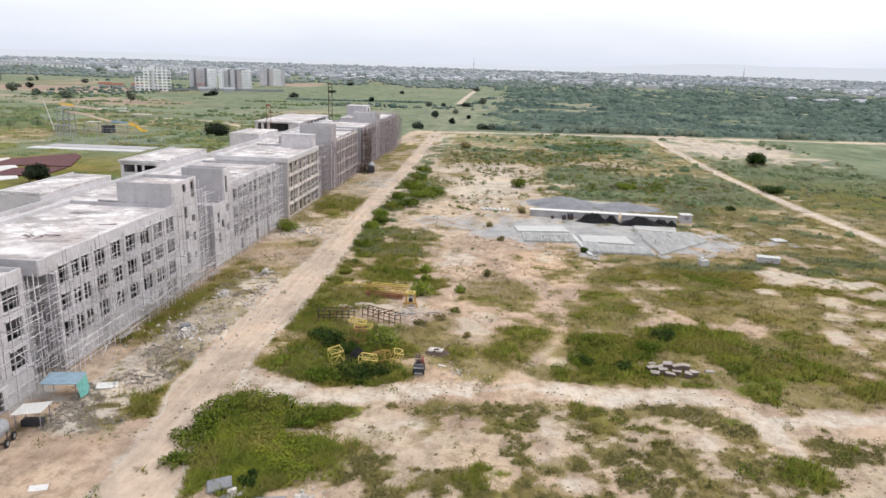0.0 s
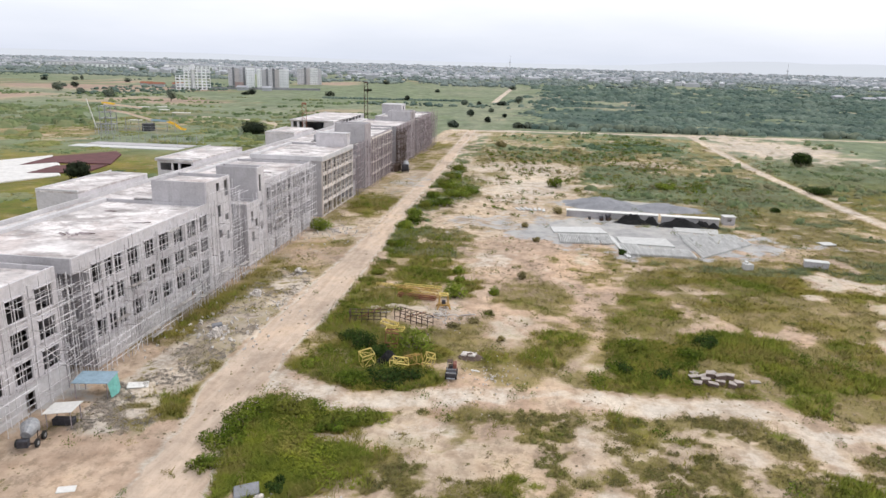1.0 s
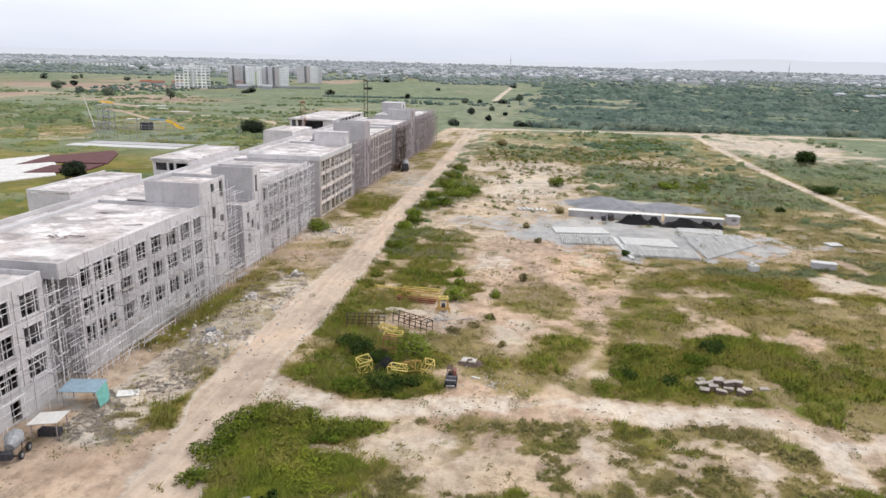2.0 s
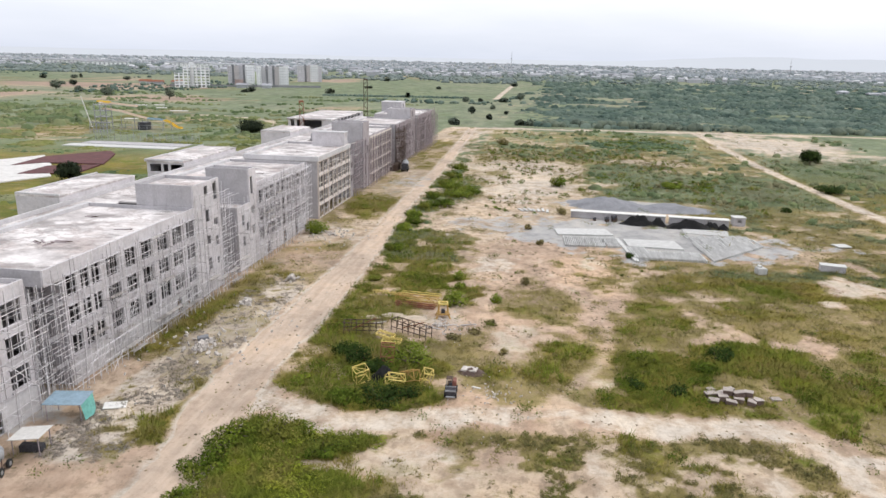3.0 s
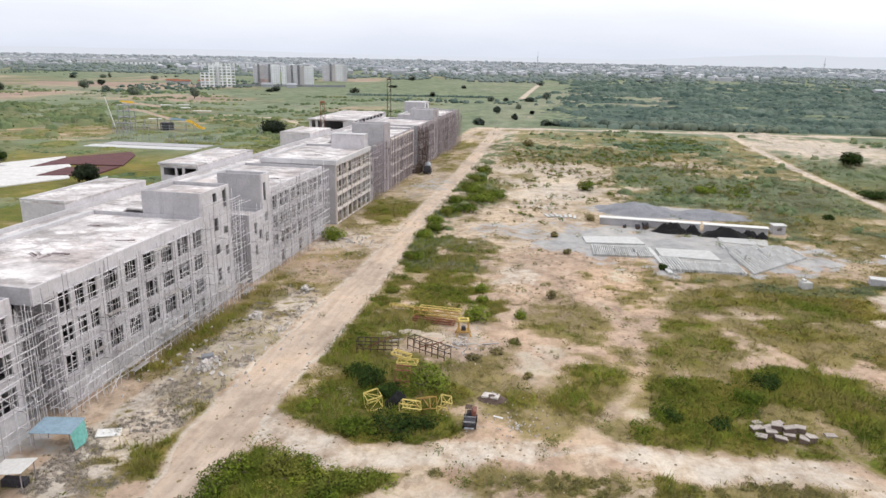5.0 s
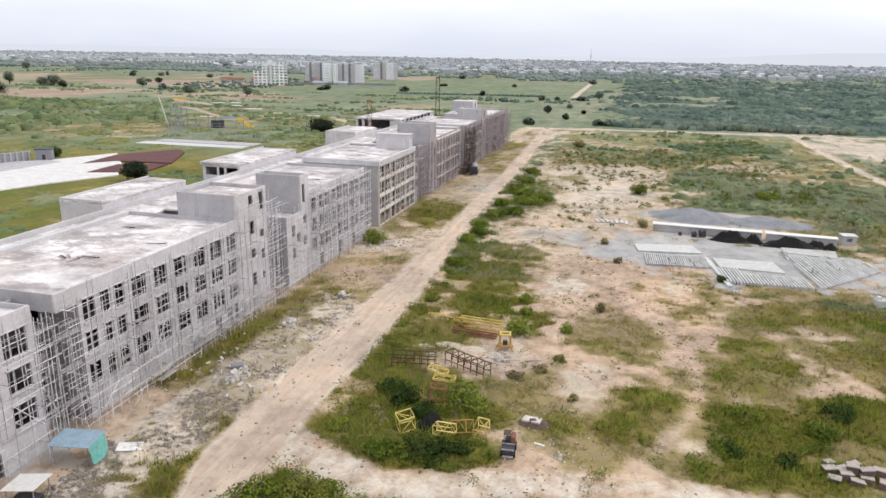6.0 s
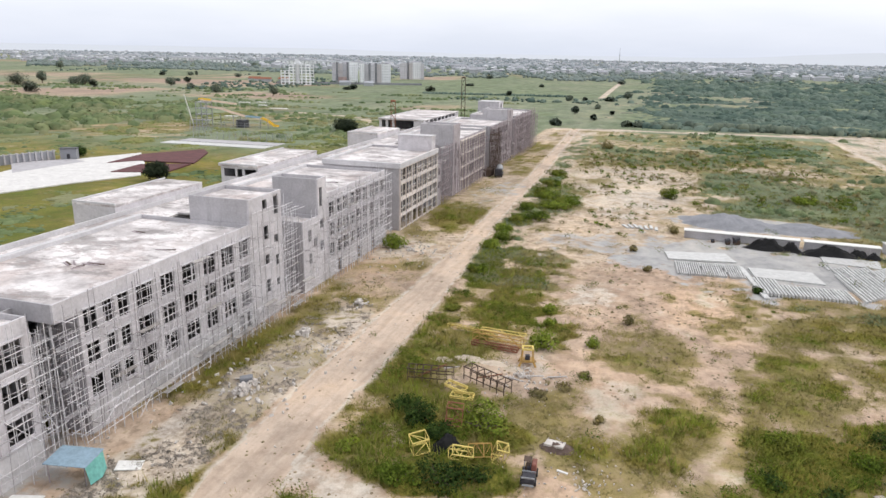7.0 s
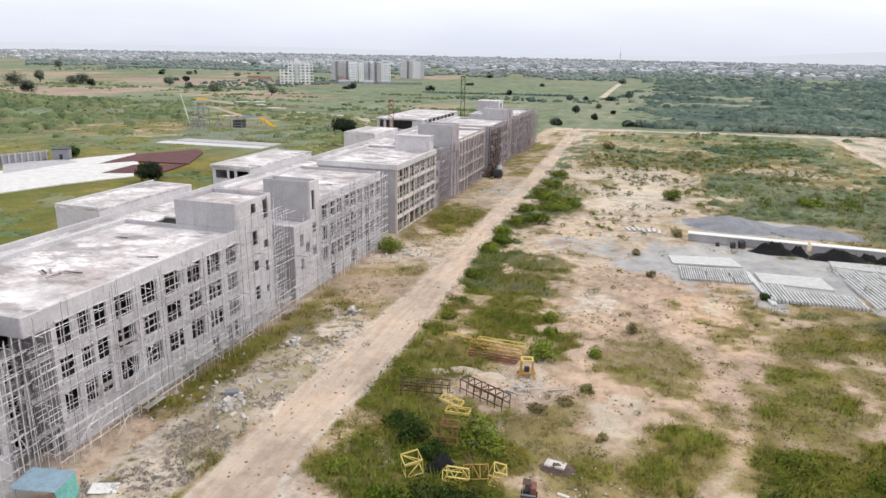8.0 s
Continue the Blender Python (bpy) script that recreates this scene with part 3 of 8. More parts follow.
def cover(x, y):
    """Green, dry, cement, pale, pink and red shares of the ground at places x, y."""
    w1 = fbm(x, y, 9.0, 3) - 0.5
    w2 = fbm(x, y, 3.0, 11) - 0.5
    w3 = fbm(x, y, 1.5, 15) - 0.5
    wob = 1.3 * w1 + 1.1 * w2 + 0.5 * w3
    site = smooth(x, -60, -54) * smooth(90 - x, 0, 10) * smooth(405 - y, 0, 6)
    patch = fbm(x, y, 16.0, 21)
    patch2 = fbm(x, y, 40.0, 27)
    far = smooth(y, 200, 420)
    dry = site * (0.12 + 0.7 * smooth(patch, 0.50, 0.64))
    green = site * 0.55 * smooth(patch2, 0.55, 0.7) * smooth(patch, 0.4, 0.6)
    for lst, rag in ((GREEN, 1.0), (GREEN_2, 1.0), (GREEN_3, 1.3), (GREEN_REAR, 1.2), (GREEN_NEAR, 0.9), (GREEN_FORE, 1.0), (GREEN_MID, 1.0)):
        green = np.maximum(green, 1.08 * blobs(x, y, lst, rag * wob + 0.13))
    for lst in (DRY, DRY_NEAR, DRY_MID):
        dry = np.maximum(dry, blobs(x, y, lst, wob + 0.1))
    # mottled weeds over the open ground beyond the sandy corridor, and thin brownish growth on the southern strip
    open_ground = site * smooth(x + 14 * w1, 8, 20) * smooth(y, 90, 106)
    mottle = fbm(x, y, 7.0, 33)
    streak = fbm(x, y * 1.9, 26.0, 37)
    dry = np.maximum(dry, open_ground * (0.3 + 0.85 * smooth(mottle + 0.5 * (streak - 0.5), 0.38, 0.58)))
    green = np.maximum(green, open_ground * (0.9 * smooth(fbm(x, y, 11.0, 35) + 0.6 * (streak - 0.5), 0.44, 0.64)))
    loose = smooth(x, -14, -6) * smooth(75 - y, 0, 4)
    green *= 1 - loose * (0.25 + 0.5 * smooth(-w3 - 0.6 * w2, -0.08, 0.2))
    fore = site * smooth(x, -20, -12) * smooth(74 - y, 0, 4)
    dry = np.maximum(dry * (1 - 0.6 * fore * (1 - smooth(w2 + 0.5 * w3, -0.08, 0.08))), fore * (0.28 + 0.8 * smooth(mottle + 0.9 * w3, 0.46, 0.57)))
    green *= 1 - site * smooth(y, 95, 130) * (0.75 - 0.6 * smooth(y, 195, 215) * smooth(x, 8, 20)) * (1 - smooth(streak + 0.6 * w2, 0.36, 0.50))
    meadow = site * smooth(x, -36, -28) * np.maximum(smooth(y, 268, 292) * (0.1 + 0.45 * smooth(streak, 0.44, 0.58)), smooth(x + 16 * w1, 14, 26) * smooth(y, 200, 212) * smooth(272 - y, 0, 14))
    green = np.maximum(green, 0.8 * meadow)
    dry = np.maximum(dry, 0.9 * site * smooth(y, 235, 290) * smooth(x, -36, -26))
    dry *= 1 - site * smooth(y, 95, 130) * 0.45 * (1 - smooth(streak + 0.9 * w2, 0.30, 0.46))
    # open fields away from the site
    field = (1 - site)
    fp = fbm(x, y * 0.6, 70.0, 41)
    green = np.maximum(green, field * (0.34 + 0.46 * smooth(fp, 0.34, 0.60)))
    dry = np.maximum(dry, field * (1 - 0.65 * smooth(y, 380, 460)) * (0.32 + 0.5 * smooth(fbm(x, y * 0.5, 45.0, 47), 0.4, 0.6)))
    # pink fades with distance, greying far sand in place of haze
    pink = (0.75 - 0.55 * smooth(y, 135, 190)) * fbm(x, y, 30.0, 51) + 0.35 * blobs(x, y, ((-2, 74, 9, 9, 1), (4, 135, 12, 30, 1)), wob)
    red = field * smooth(fbm(x, y * 0.5, 120.0, 61), 0.58, 0.72) * 0.7 * smooth(y, 380, 520) * smooth(-x, 60, 200)
    red = np.maximum(red, blobs(x, y, ((-520, 740, 170, 70, .85), (-320, 560, 70, 40, .7), (-110, 470, 40, 20, .35), (-250, 440, 30, 26, .6), (-800, 800, 160, 90, .6)), wob))
    straw_band = blobs(x, y, ((-240, 312, 30, 36, 1), (-262, 300, 24, 20, .8), (-205, 345, 26, 20, .7), (-215, 385, 36, 26, .7), (-300, 280, 40, 10, .6)), wob)
    green *= 1 - 0.85 * straw_band
    dry = np.maximum(dry, straw_band)
    bare = np.maximum(np.maximum(blobs(x, y, BARE, wob), np.maximum(blobs(x, y, BARE_NEAR, wob), np.maximum(blobs(x, y, BARE_MID, wob), blobs(x, y, BARE_RIGHT, wob)))), 0.75 * smooth(straw_band * (0.5 + w2 + w3), 0.42, 0.7))
    pale = 0.75 * bare
    cut = np.maximum(bare * 0.8, 0)
    for pts, half, tone, ragged in ((MAIN_ROAD, 3.9 - 1.5 * smooth(y, 110, 190), 1.0, 0.5), (CROSS_TRACK, 2.3, 0.66, 2.2), (FAR_TRACK, 2.0, 0.72, 0.7), (FAR_ROAD, 4.0, 0.75, 0.8), (NARROW_TRACK, 3.0, 0.75, 0.4), (REAR_PATH, 2.6, 0.8, 0.5)):
        r = track(x, y, pts, half, ragged * (w1 + 0.7 * w2))
        cut = np.maximum(cut, r)
        pale = np.maximum(pale, tone * r)
    r = track(x, y, FOOT_PATH, 0.9, 2.2 * w1 + 2 * w2)
    cut = np.maximum(cut, 0.6 * r)
    pale = np.maximum(pale, 0.4 * r)
    # strip of builder's waste between the facade and the road
    waste = smooth(x, -50, -47) * smooth(-38.5 - x, 0, 1.5) * smooth(y, 55, 62) * smooth(128 - y, 0, 20)
    dry = np.maximum(dry, 0.95 * waste * smooth(mottle + 0.8 * w3, 0.45, 0.58))
    cut = np.maximum(cut, 0.45 * waste * smooth(patch, 0.40, 0.58))
    cement = np.maximum(0, blobs(x, y, ((24, 163, 31, 15, 1), (8, 172, 14, 10, .8), (20, 146, 3.5, 6, .9), (44, 160, 18, 7, .7), (-8, 168, 14, 9, .55)), wob * 0.8))
    cement = np.maximum(cement, blobs(x, y, ((24, 199, 19, 8, 1),), wob * 0.5))
    cement = np.maximum(cement, 0.5 * blobs(x, y, ((-45, 215, 7, 20, 1), (-54, 66, 5, 10, 1), (-45, 88, 3.6, 5, .7), (-43.4, 76, 3, 6, .6), (-45.7, 127, 5, 11, .6)), wob))
    cut = np.maximum(cut, cement)
    green, dry = green * (1 - cut), dry * (1 - 0.95 * cut)
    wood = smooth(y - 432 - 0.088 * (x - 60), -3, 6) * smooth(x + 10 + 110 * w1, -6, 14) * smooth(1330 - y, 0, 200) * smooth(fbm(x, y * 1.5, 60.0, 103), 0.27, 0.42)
    # mask grows with distance; its greyer, bluer grass stands in for haze
    hazed_pasture = field * smooth(y, 190, 320) * (1 - 0.85 * straw_band) * (0.72 + 0.28 * smooth(fp, 0.35, 0.55)) * (1 - cut) * (1 - red)
    hazed_pasture = np.maximum(hazed_pasture, 0.9 * site * np.maximum(green, 0.45 * dry) * smooth(y, 105, 200) * smooth(x, -42, -34))
    hazed_pasture = hazed_pasture * (1 - 0.9 * wood)
    return green, dry, cement, pale, pink, red, waste, wood, hazed_pasture


def relief(x, y):
    """Gentle unevenness of the ground, flat under the buildings and far off."""
    near = smooth(x, -54, -46) * smooth(95 - x, 0, 20) * smooth(260 - y, 0, 60)
    road = track(x, y, MAIN_ROAD, 4.5, 0.0)
    h = 0.55 * (fbm(x, y, 14.0, 71) - 0.5) + 0.16 * (fbm(x, y, 3.0, 77) - 0.5)
    return h * near * (1 - 0.75 * road)


def ground_height(x, y):
    return float(relief(np.array([float(x)]), np.array([float(y)]))[0])


def axis(fine0, fine1, step, lo, hi, growth):
    mid = list(np.arange(fine0, fine1 + 1e-6, step))
    a, s = mid[0], step
    left = []
    while a > lo:
        s *= growth
        a -= s
        left.append(max(a, lo))
    b, s = mid[-1], step
    right = []
    while b < hi:
        s *= growth
        b += s
        right.append(min(b, hi))
    return np.array(left[::-1] + mid + right)


def build_ground():
    xs = axis(-54, 70, 0.65, -4600, 4600, 1.045)
    ys = axis(48, 150, 0.55, -1500, 4850, 1.022)
    X, Y = np.meshgrid(xs, ys)
    x, y = X.ravel(), Y.ravel()
    verts = np.stack([x, y, relief(x, y)], 1)
    nx, ny = len(xs), len(ys)
    i = (np.arange(ny - 1)[:, None] * nx + np.arange(nx - 1)[None, :]).ravel()
    me = from_arrays("ground", verts, np.stack([i, i + 1, i + nx + 1, i + nx], 1), M_GROUND)
    g, d, c, p, k, r, w, o, q = cover(x, y)
    # pale share rises with distance: haze over far sand put into its colour
    p = np.maximum(p, 0.62 * smooth(y, 175, 230) * smooth(430 - y, 0, 20) * smooth(x, -44, -34))
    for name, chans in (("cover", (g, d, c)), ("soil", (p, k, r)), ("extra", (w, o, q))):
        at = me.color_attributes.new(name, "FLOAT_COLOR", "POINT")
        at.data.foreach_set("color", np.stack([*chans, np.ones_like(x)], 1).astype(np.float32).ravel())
    me.polygons.foreach_set("use_smooth", np.ones(len(me.polygons), bool))
    tagged(new("ground", me), "sandy building site soil with grass patches and fields", "ground", kind="structure")


build_ground()

# ---------------------------------------------------------------- the long unfinished building
F = -53.5          # plane of the front
BACK = -72.0       # back edge of the main roofs
ROOF, TOP = 14.6, 15.15
LEVELS = (3.3, 6.95, 10.6)     # floors above ground level
SHARED = {}


def shared(key, make, material):
    if key not in SHARED:
        SHARED[key] = make().mesh(key, material)
    return SHARED[key]


def pierced(axis_at, thick, a0, a1, z0, z1, holes, along="y", sign=1):
    """A wall with rectangular openings through it. holes: (a0, a1, z0, z1). The outer face lies at axis_at; the wall is thick behind it."""
    s = Shape()
    A = sorted({a0, a1, *(min(max(h[i], a0), a1) for h in holes for i in (0, 1))})
    Z = sorted({z0, z1, *(min(max(h[i], z0), z1) for h in holes for i in (2, 3))})
    inner = axis_at - sign * thick

    def P(d, a, z):
        return (d, a, z) if along == "y" else (a, d, z)

    def is_open(a, z):
        return any(h[0] < a < h[1] and h[2] < z < h[3] for h in holes)

    grid = [[is_open((A[i] + A[i + 1]) / 2, (Z[j] + Z[j + 1]) / 2) for j in range(len(Z) - 1)] for i in range(len(A) - 1)]
    for i in range(len(A) - 1):
        for j in range(len(Z) - 1):
            if grid[i][j]:
                continue
            l, r, b, t = A[i], A[i + 1], Z[j], Z[j + 1]
            s.quad(P(axis_at, l, b), P(axis_at, r, b), P(axis_at, r, t), P(axis_at, l, t))
            s.quad(P(inner, l, t), P(inner, r, t), P(inner, r, b), P(inner, l, b))
            if i == 0 or grid[i - 1][j]:
                s.quad(P(inner, l, b), P(axis_at, l, b), P(axis_at, l, t), P(inner, l, t))
            if i == len(A) - 2 or grid[i + 1][j]:
                s.quad(P(axis_at, r, b), P(inner, r, b), P(inner, r, t), P(axis_at, r, t))
            if j == 0 or grid[i][j - 1]:
                s.quad(P(axis_at, l, b), P(inner, l, b), P(inner, r, b), P(axis_at, r, b))
            if j == len(Z) - 2 or grid[i][j + 1]:
                s.quad(P(axis_at, l, t), P(axis_at, r, t), P(inner, r, t), P(inner, l, t))
    return s


def window_grid(parent, y, z, w, h, cols=3, rows=3):
    """A light frame with bars set in an opening of the front."""
    x = F - 0.12
    t = 0.055

    def frame_shape():
        s = Shape()
        s.box(-0.04, -w / 2, -h / 2, 0.04, w / 2, -h / 2 + t).box(-0.04, -w / 2, h / 2 - t, 0.04, w / 2, h / 2)
        s.box(-0.04, -w / 2, -h / 2 + t, 0.04, -w / 2 + t, h / 2 - t).box(-0.04, w / 2 - t, -h / 2 + t, 0.04, w / 2, h / 2 - t)
        return s

    f = part("window_frame", shared(f"window_frame_{w:.2f}_{h:.2f}", frame_shape, M_FRAME), M_FRAME, parent, m=pose(x, y, z))
    up = shared(f"upright_bar_{h:.2f}", lambda: Shape().box(-0.03, -0.024, -h / 2 + t, 0.03, 0.024, h / 2 - t), M_FRAME)
    across = shared(f"cross_bar_{w:.2f}", lambda: Shape().box(-0.025, -w / 2 + t, -0.022, 0.025, w / 2 - t, 0.022), M_FRAME)
    for i in range(1, cols):
        part("glazing_bar", up, M_FRAME, f, m=pose(0, -w / 2 + w * i / cols, 0))
    for j in range(1, rows):
        part("glazing_bar", across, M_FRAME, f, m=pose(0.004, 0, -h / 2 + h * j / rows))


def roof_and_floors(b, y0, y1, x0=BACK, x1=F, roof=ROOF, floors=LEVELS, mat=None, top=TOP, back_par=True, bay=0.0):
    """Slabs, roof and parapets behind the front wall of a block."""
    part("roof_slab", Shape().box(x0, y0 + 0.22, roof - 0.3, x1 - 0.25, y1 - 0.22, roof), M_ROOF, b, "pale screeded flat roof with stains")
    for z in floors:
        part("floor_slab", Shape().box(x0 + 0.25, y0 + 0.25 + bay, z - 0.25, x1 - 0.26, y1 - 0.25, z), M_UNLIT, b)
    # unseen room back added, near black, so the openings read as dark
    part("inner_wall", Shape().box(x1 - 8.2, y0 + 0.25, 0, x1 - 8.0, y1 - 0.25, roof - 0.31), M_UNLIT, b)
    if back_par:
        part("parapet", Shape().bevelled(x0 - 0.005, y0 + 0.23, 0, x0 + 0.8, y1 - 0.23, top, 0.05), M_PARAPET, b)


def end_wall(b, y, x0, x1, z0, z1, mat, near=True):
    t = 0.22
    part("end_wall", Shape().bevelled(x0, y if near else y - t, z0, x1, y + t if near else y, z1, 0.03), mat, b)


def facade_relief(b, y0, y1, cols, rows):
    """Sills, hoods, ledges and shallow pilasters of the rendered front."""
    for c, w in cols:
        sill = shared(f"sill_{w:.1f}", lambda: Shape().bevelled(F + 0.004, -w / 2 - 0.16, -0.16, F + 0.2, w / 2 + 0.16, 0.0, 0.04), M_FACADE)
        hood = shared(f"hood_{w:.1f}", lambda: Shape().bevelled(F + 0.004, -w / 2 - 0.2, 0.0, F + 0.26, w / 2 + 0.2, 0.14, 0.04), M_FACADE)
        for z0, z1 in rows:
            part("sill", sill, M_FACADE, b, m=pose(0, c, z0 - 0.01))
            part("hood", hood, M_FACADE, b, m=pose(0, c, z1 + 0.01))
    for z in LEVELS:
        part("ledge", Shape().bevelled(F + 0.004, y0 + 0.02, z - 0.06, F + 0.1, y1 - 0.02, z + 0.1, 0.02), M_FACADE, b)
    edges = sorted(c for c, w in cols)
    strip = shared("pilaster", lambda: Shape().box(F + 0.003, -0.2, LEVELS[0] + 0.12, F + 0.12, 0.2, TOP - 0.9), M_FACADE)
    for a, c in zip(edges[:-1], edges[1:]):
        if c - a > 3.0:
            part("pilaster", strip, M_FACADE, b, m=pose(0, (a + c) / 2, 0))


def block(label, y0, y1, cols, rows, mat, wall_from=0.0, bars=True, top=TOP, end_mat=None, row_bars=(0, 1, 2, 3), extra=(), bay=0.0):
    """One block of the building. cols: (centre, width); rows: (bottom, top)."""
    b = thing("unfinished_block", label=label, category="building", group="blocks of the long building")
    holes = [(c - w / 2, c + w / 2, z0, z1) for c, w in cols for z0, z1 in rows]
    y_low = y0 + bay
    if bay:
        holes.append((y0 - 1, y_low, -1, 13.2))
    part("front_wall", pierced(F, 0.25, y0, y1, wall_from, top, holes), mat, b)
    if extra:
        part("lower_wall", pierced(F, 0.25, y_low, y1, 0, wall_from - 0.003, extra), M_PARAPET, b, "unrendered grey blockwork")
    elif wall_from > 0:
        n = max(2, round((y1 - y0) / 4))
        col = shared(f"column_{wall_from:.1f}", lambda: Shape().bevelled(-0.25, -0.25, 0, 0.25, 0.25, wall_from, 0.02), M_WALL)
        for i in range(n + 1):
            part("column", col, M_WALL, b, m=pose(F - 0.28, y0 + 0.28 + (y1 - y0 - 0.56) * i / n, 0))
    roof_and_floors(b, y0, y1, top=top, bay=bay)
    if bay:
        # open corner bay under the roof, with its own back and side walls
        end_wall(b, y0, BACK + 0.02, F - 4.2, 0, top - 0.004, M_WALL)
        end_wall(b, y0, F - 4.19, F - 0.26, 13.2, top - 0.004, M_WALL)
        part("bay_wall", pierced(F - 4.2, 0.2, y0 + 0.23, y_low - 0.01, 0, 13.4, [(y0 + 0.9, y0 + 2.1, a, a + 2.1) for a in (0.3, 4.0, 7.6, 10.9)]), M_WALL, b)
        part("bay_wall", Shape().box(F - 4.19, y_low, 0, F - 0.26, y_low + 0.2, 13.4), M_WALL, b)
        for z in LEVELS:
            part("bay_beam", Shape().box(F - 0.5, y0 + 0.02, z - 0.4, F - 0.25, y_low - 0.02, z), M_WALL, b)
    else:
        end_wall(b, y0, BACK + 0.02, F - 0.26, 0, top - 0.004, end_mat or M_WALL)
    end_wall(b, y1, BACK + 0.02, F - 0.26, 0, top - 0.004, end_mat or M_WALL, False)
    if mat is M_FACADE:
        facade_relief(b, y_low, y1, cols, rows)
    if bars:
        for i, (c, w) in enumerate(cols):
            for j, (z0, z1) in enumerate(rows):
                if j in row_bars:
                    window_grid(b, c, (z0 + z1) / 2, w, z1 - z0, 3 if w > 2 else 2, 3 if (i + j) % 3 else 2)
    return b


def tower(label, y0, y1, depth, top, mat, holes, group="stair towers of the building", z0=0.0):
    """A stair tower that rises above the roofs."""
    b = thing("stair_tower", label=label, category="building", group=group)
    x0 = F - depth
    part("front_wall", pierced(F + 0.02, 0.27, y0, y1, z0, top, holes), mat, b)
    part("side_wall", Shape().bevelled(x0, y0, z0, F - 0.26, y0 + 0.25, top - 0.004, 0.03), M_WALL, b)
    part("side_wall", Shape().bevelled(x0, y1 - 0.25, z0, F - 0.26, y1, top - 0.004, 0.03), M_WALL, b)
    part("back_wall", Shape().bevelled(x0 + 0.003, y0 + 0.26, z0, x0 + 0.25, y1 - 0.26, top - 0.006, 0.03), M_WALL, b)
    part("roof_slab", Shape().box(x0 + 0.26, y0 + 0.26, top - 0.8, F - 0.26, y1 - 0.26, top - 0.55), M_ROOF, b)
    part("inner_wall", Shape().box(x0 + 3, y0 + 0.26, z0, x0 + 3.2, y1 - 0.26, top - 0.81), M_UNLIT, b)
    return b


UPPER = ((3.75, 6.2), (7.35, 9.8), (10.85, 13.5))
FOUR = ((0.4, 2.9), (4.0, 6.3), (7.6, 9.9), (11.2, 13.5))


TALL = ((0.25, 3.0), (3.85, 6.6), (7.5, 10.2), (11.1, 13.7))


def grid_cols(y0, y1, n, w):
    p = (y1 - y0) / n
    return [(y0 + p * (i + 0.5), w) for i in range(n)]


def frame_bands(b, y0, y1, bays, mat, slim=False):
    """Floor edges and columns that stand a little proud of an open front."""
    e, w, d = (0.11, 0.15, 0.24) if slim else (0.16, 0.19, 0.4)
    for z in LEVELS + (ROOF - 0.1,):
        part("floor_edge", Shape().bevelled(F + 0.004, y0 + 0.01, z - e, F + d, y1 - 0.01, z + e, 0.03), mat, b)
    for i in range(bays + 1):
        y = y0 + 0.2 + (y1 - y0 - 0.4) * i / bays
        part("column", shared(f"proud_column_{bays}", lambda: Shape().box(F + 0.003, -w, 0, F + d - 0.1, w, ROOF - 0.3), mat), mat, b, m=pose(0, y, 0))
    if slim:
        p = (y1 - y0 - 0.4) / bays
        rail = shared("bay_rail", lambda: Shape().box(F - 0.2, -p / 2 + 0.16, -0.07, F - 0.08, p / 2 - 0.16, 0.07), mat)
        mullion = shared("bay_mullion", lambda: Shape().box(F - 0.2, -0.09, 0, F - 0.06, 0.09, 2.7), mat)
        for i in range(bays):
            y = y0 + 0.2 + p * (i + 0.5)
            for z0, z1 in TALL[1:]:
                part("rail", rail, mat, b, m=pose(0, y, z0 + 0.95))
                part("mullion", mullion, mat, b, m=pose(-0.005, y, z0 + 0.01))


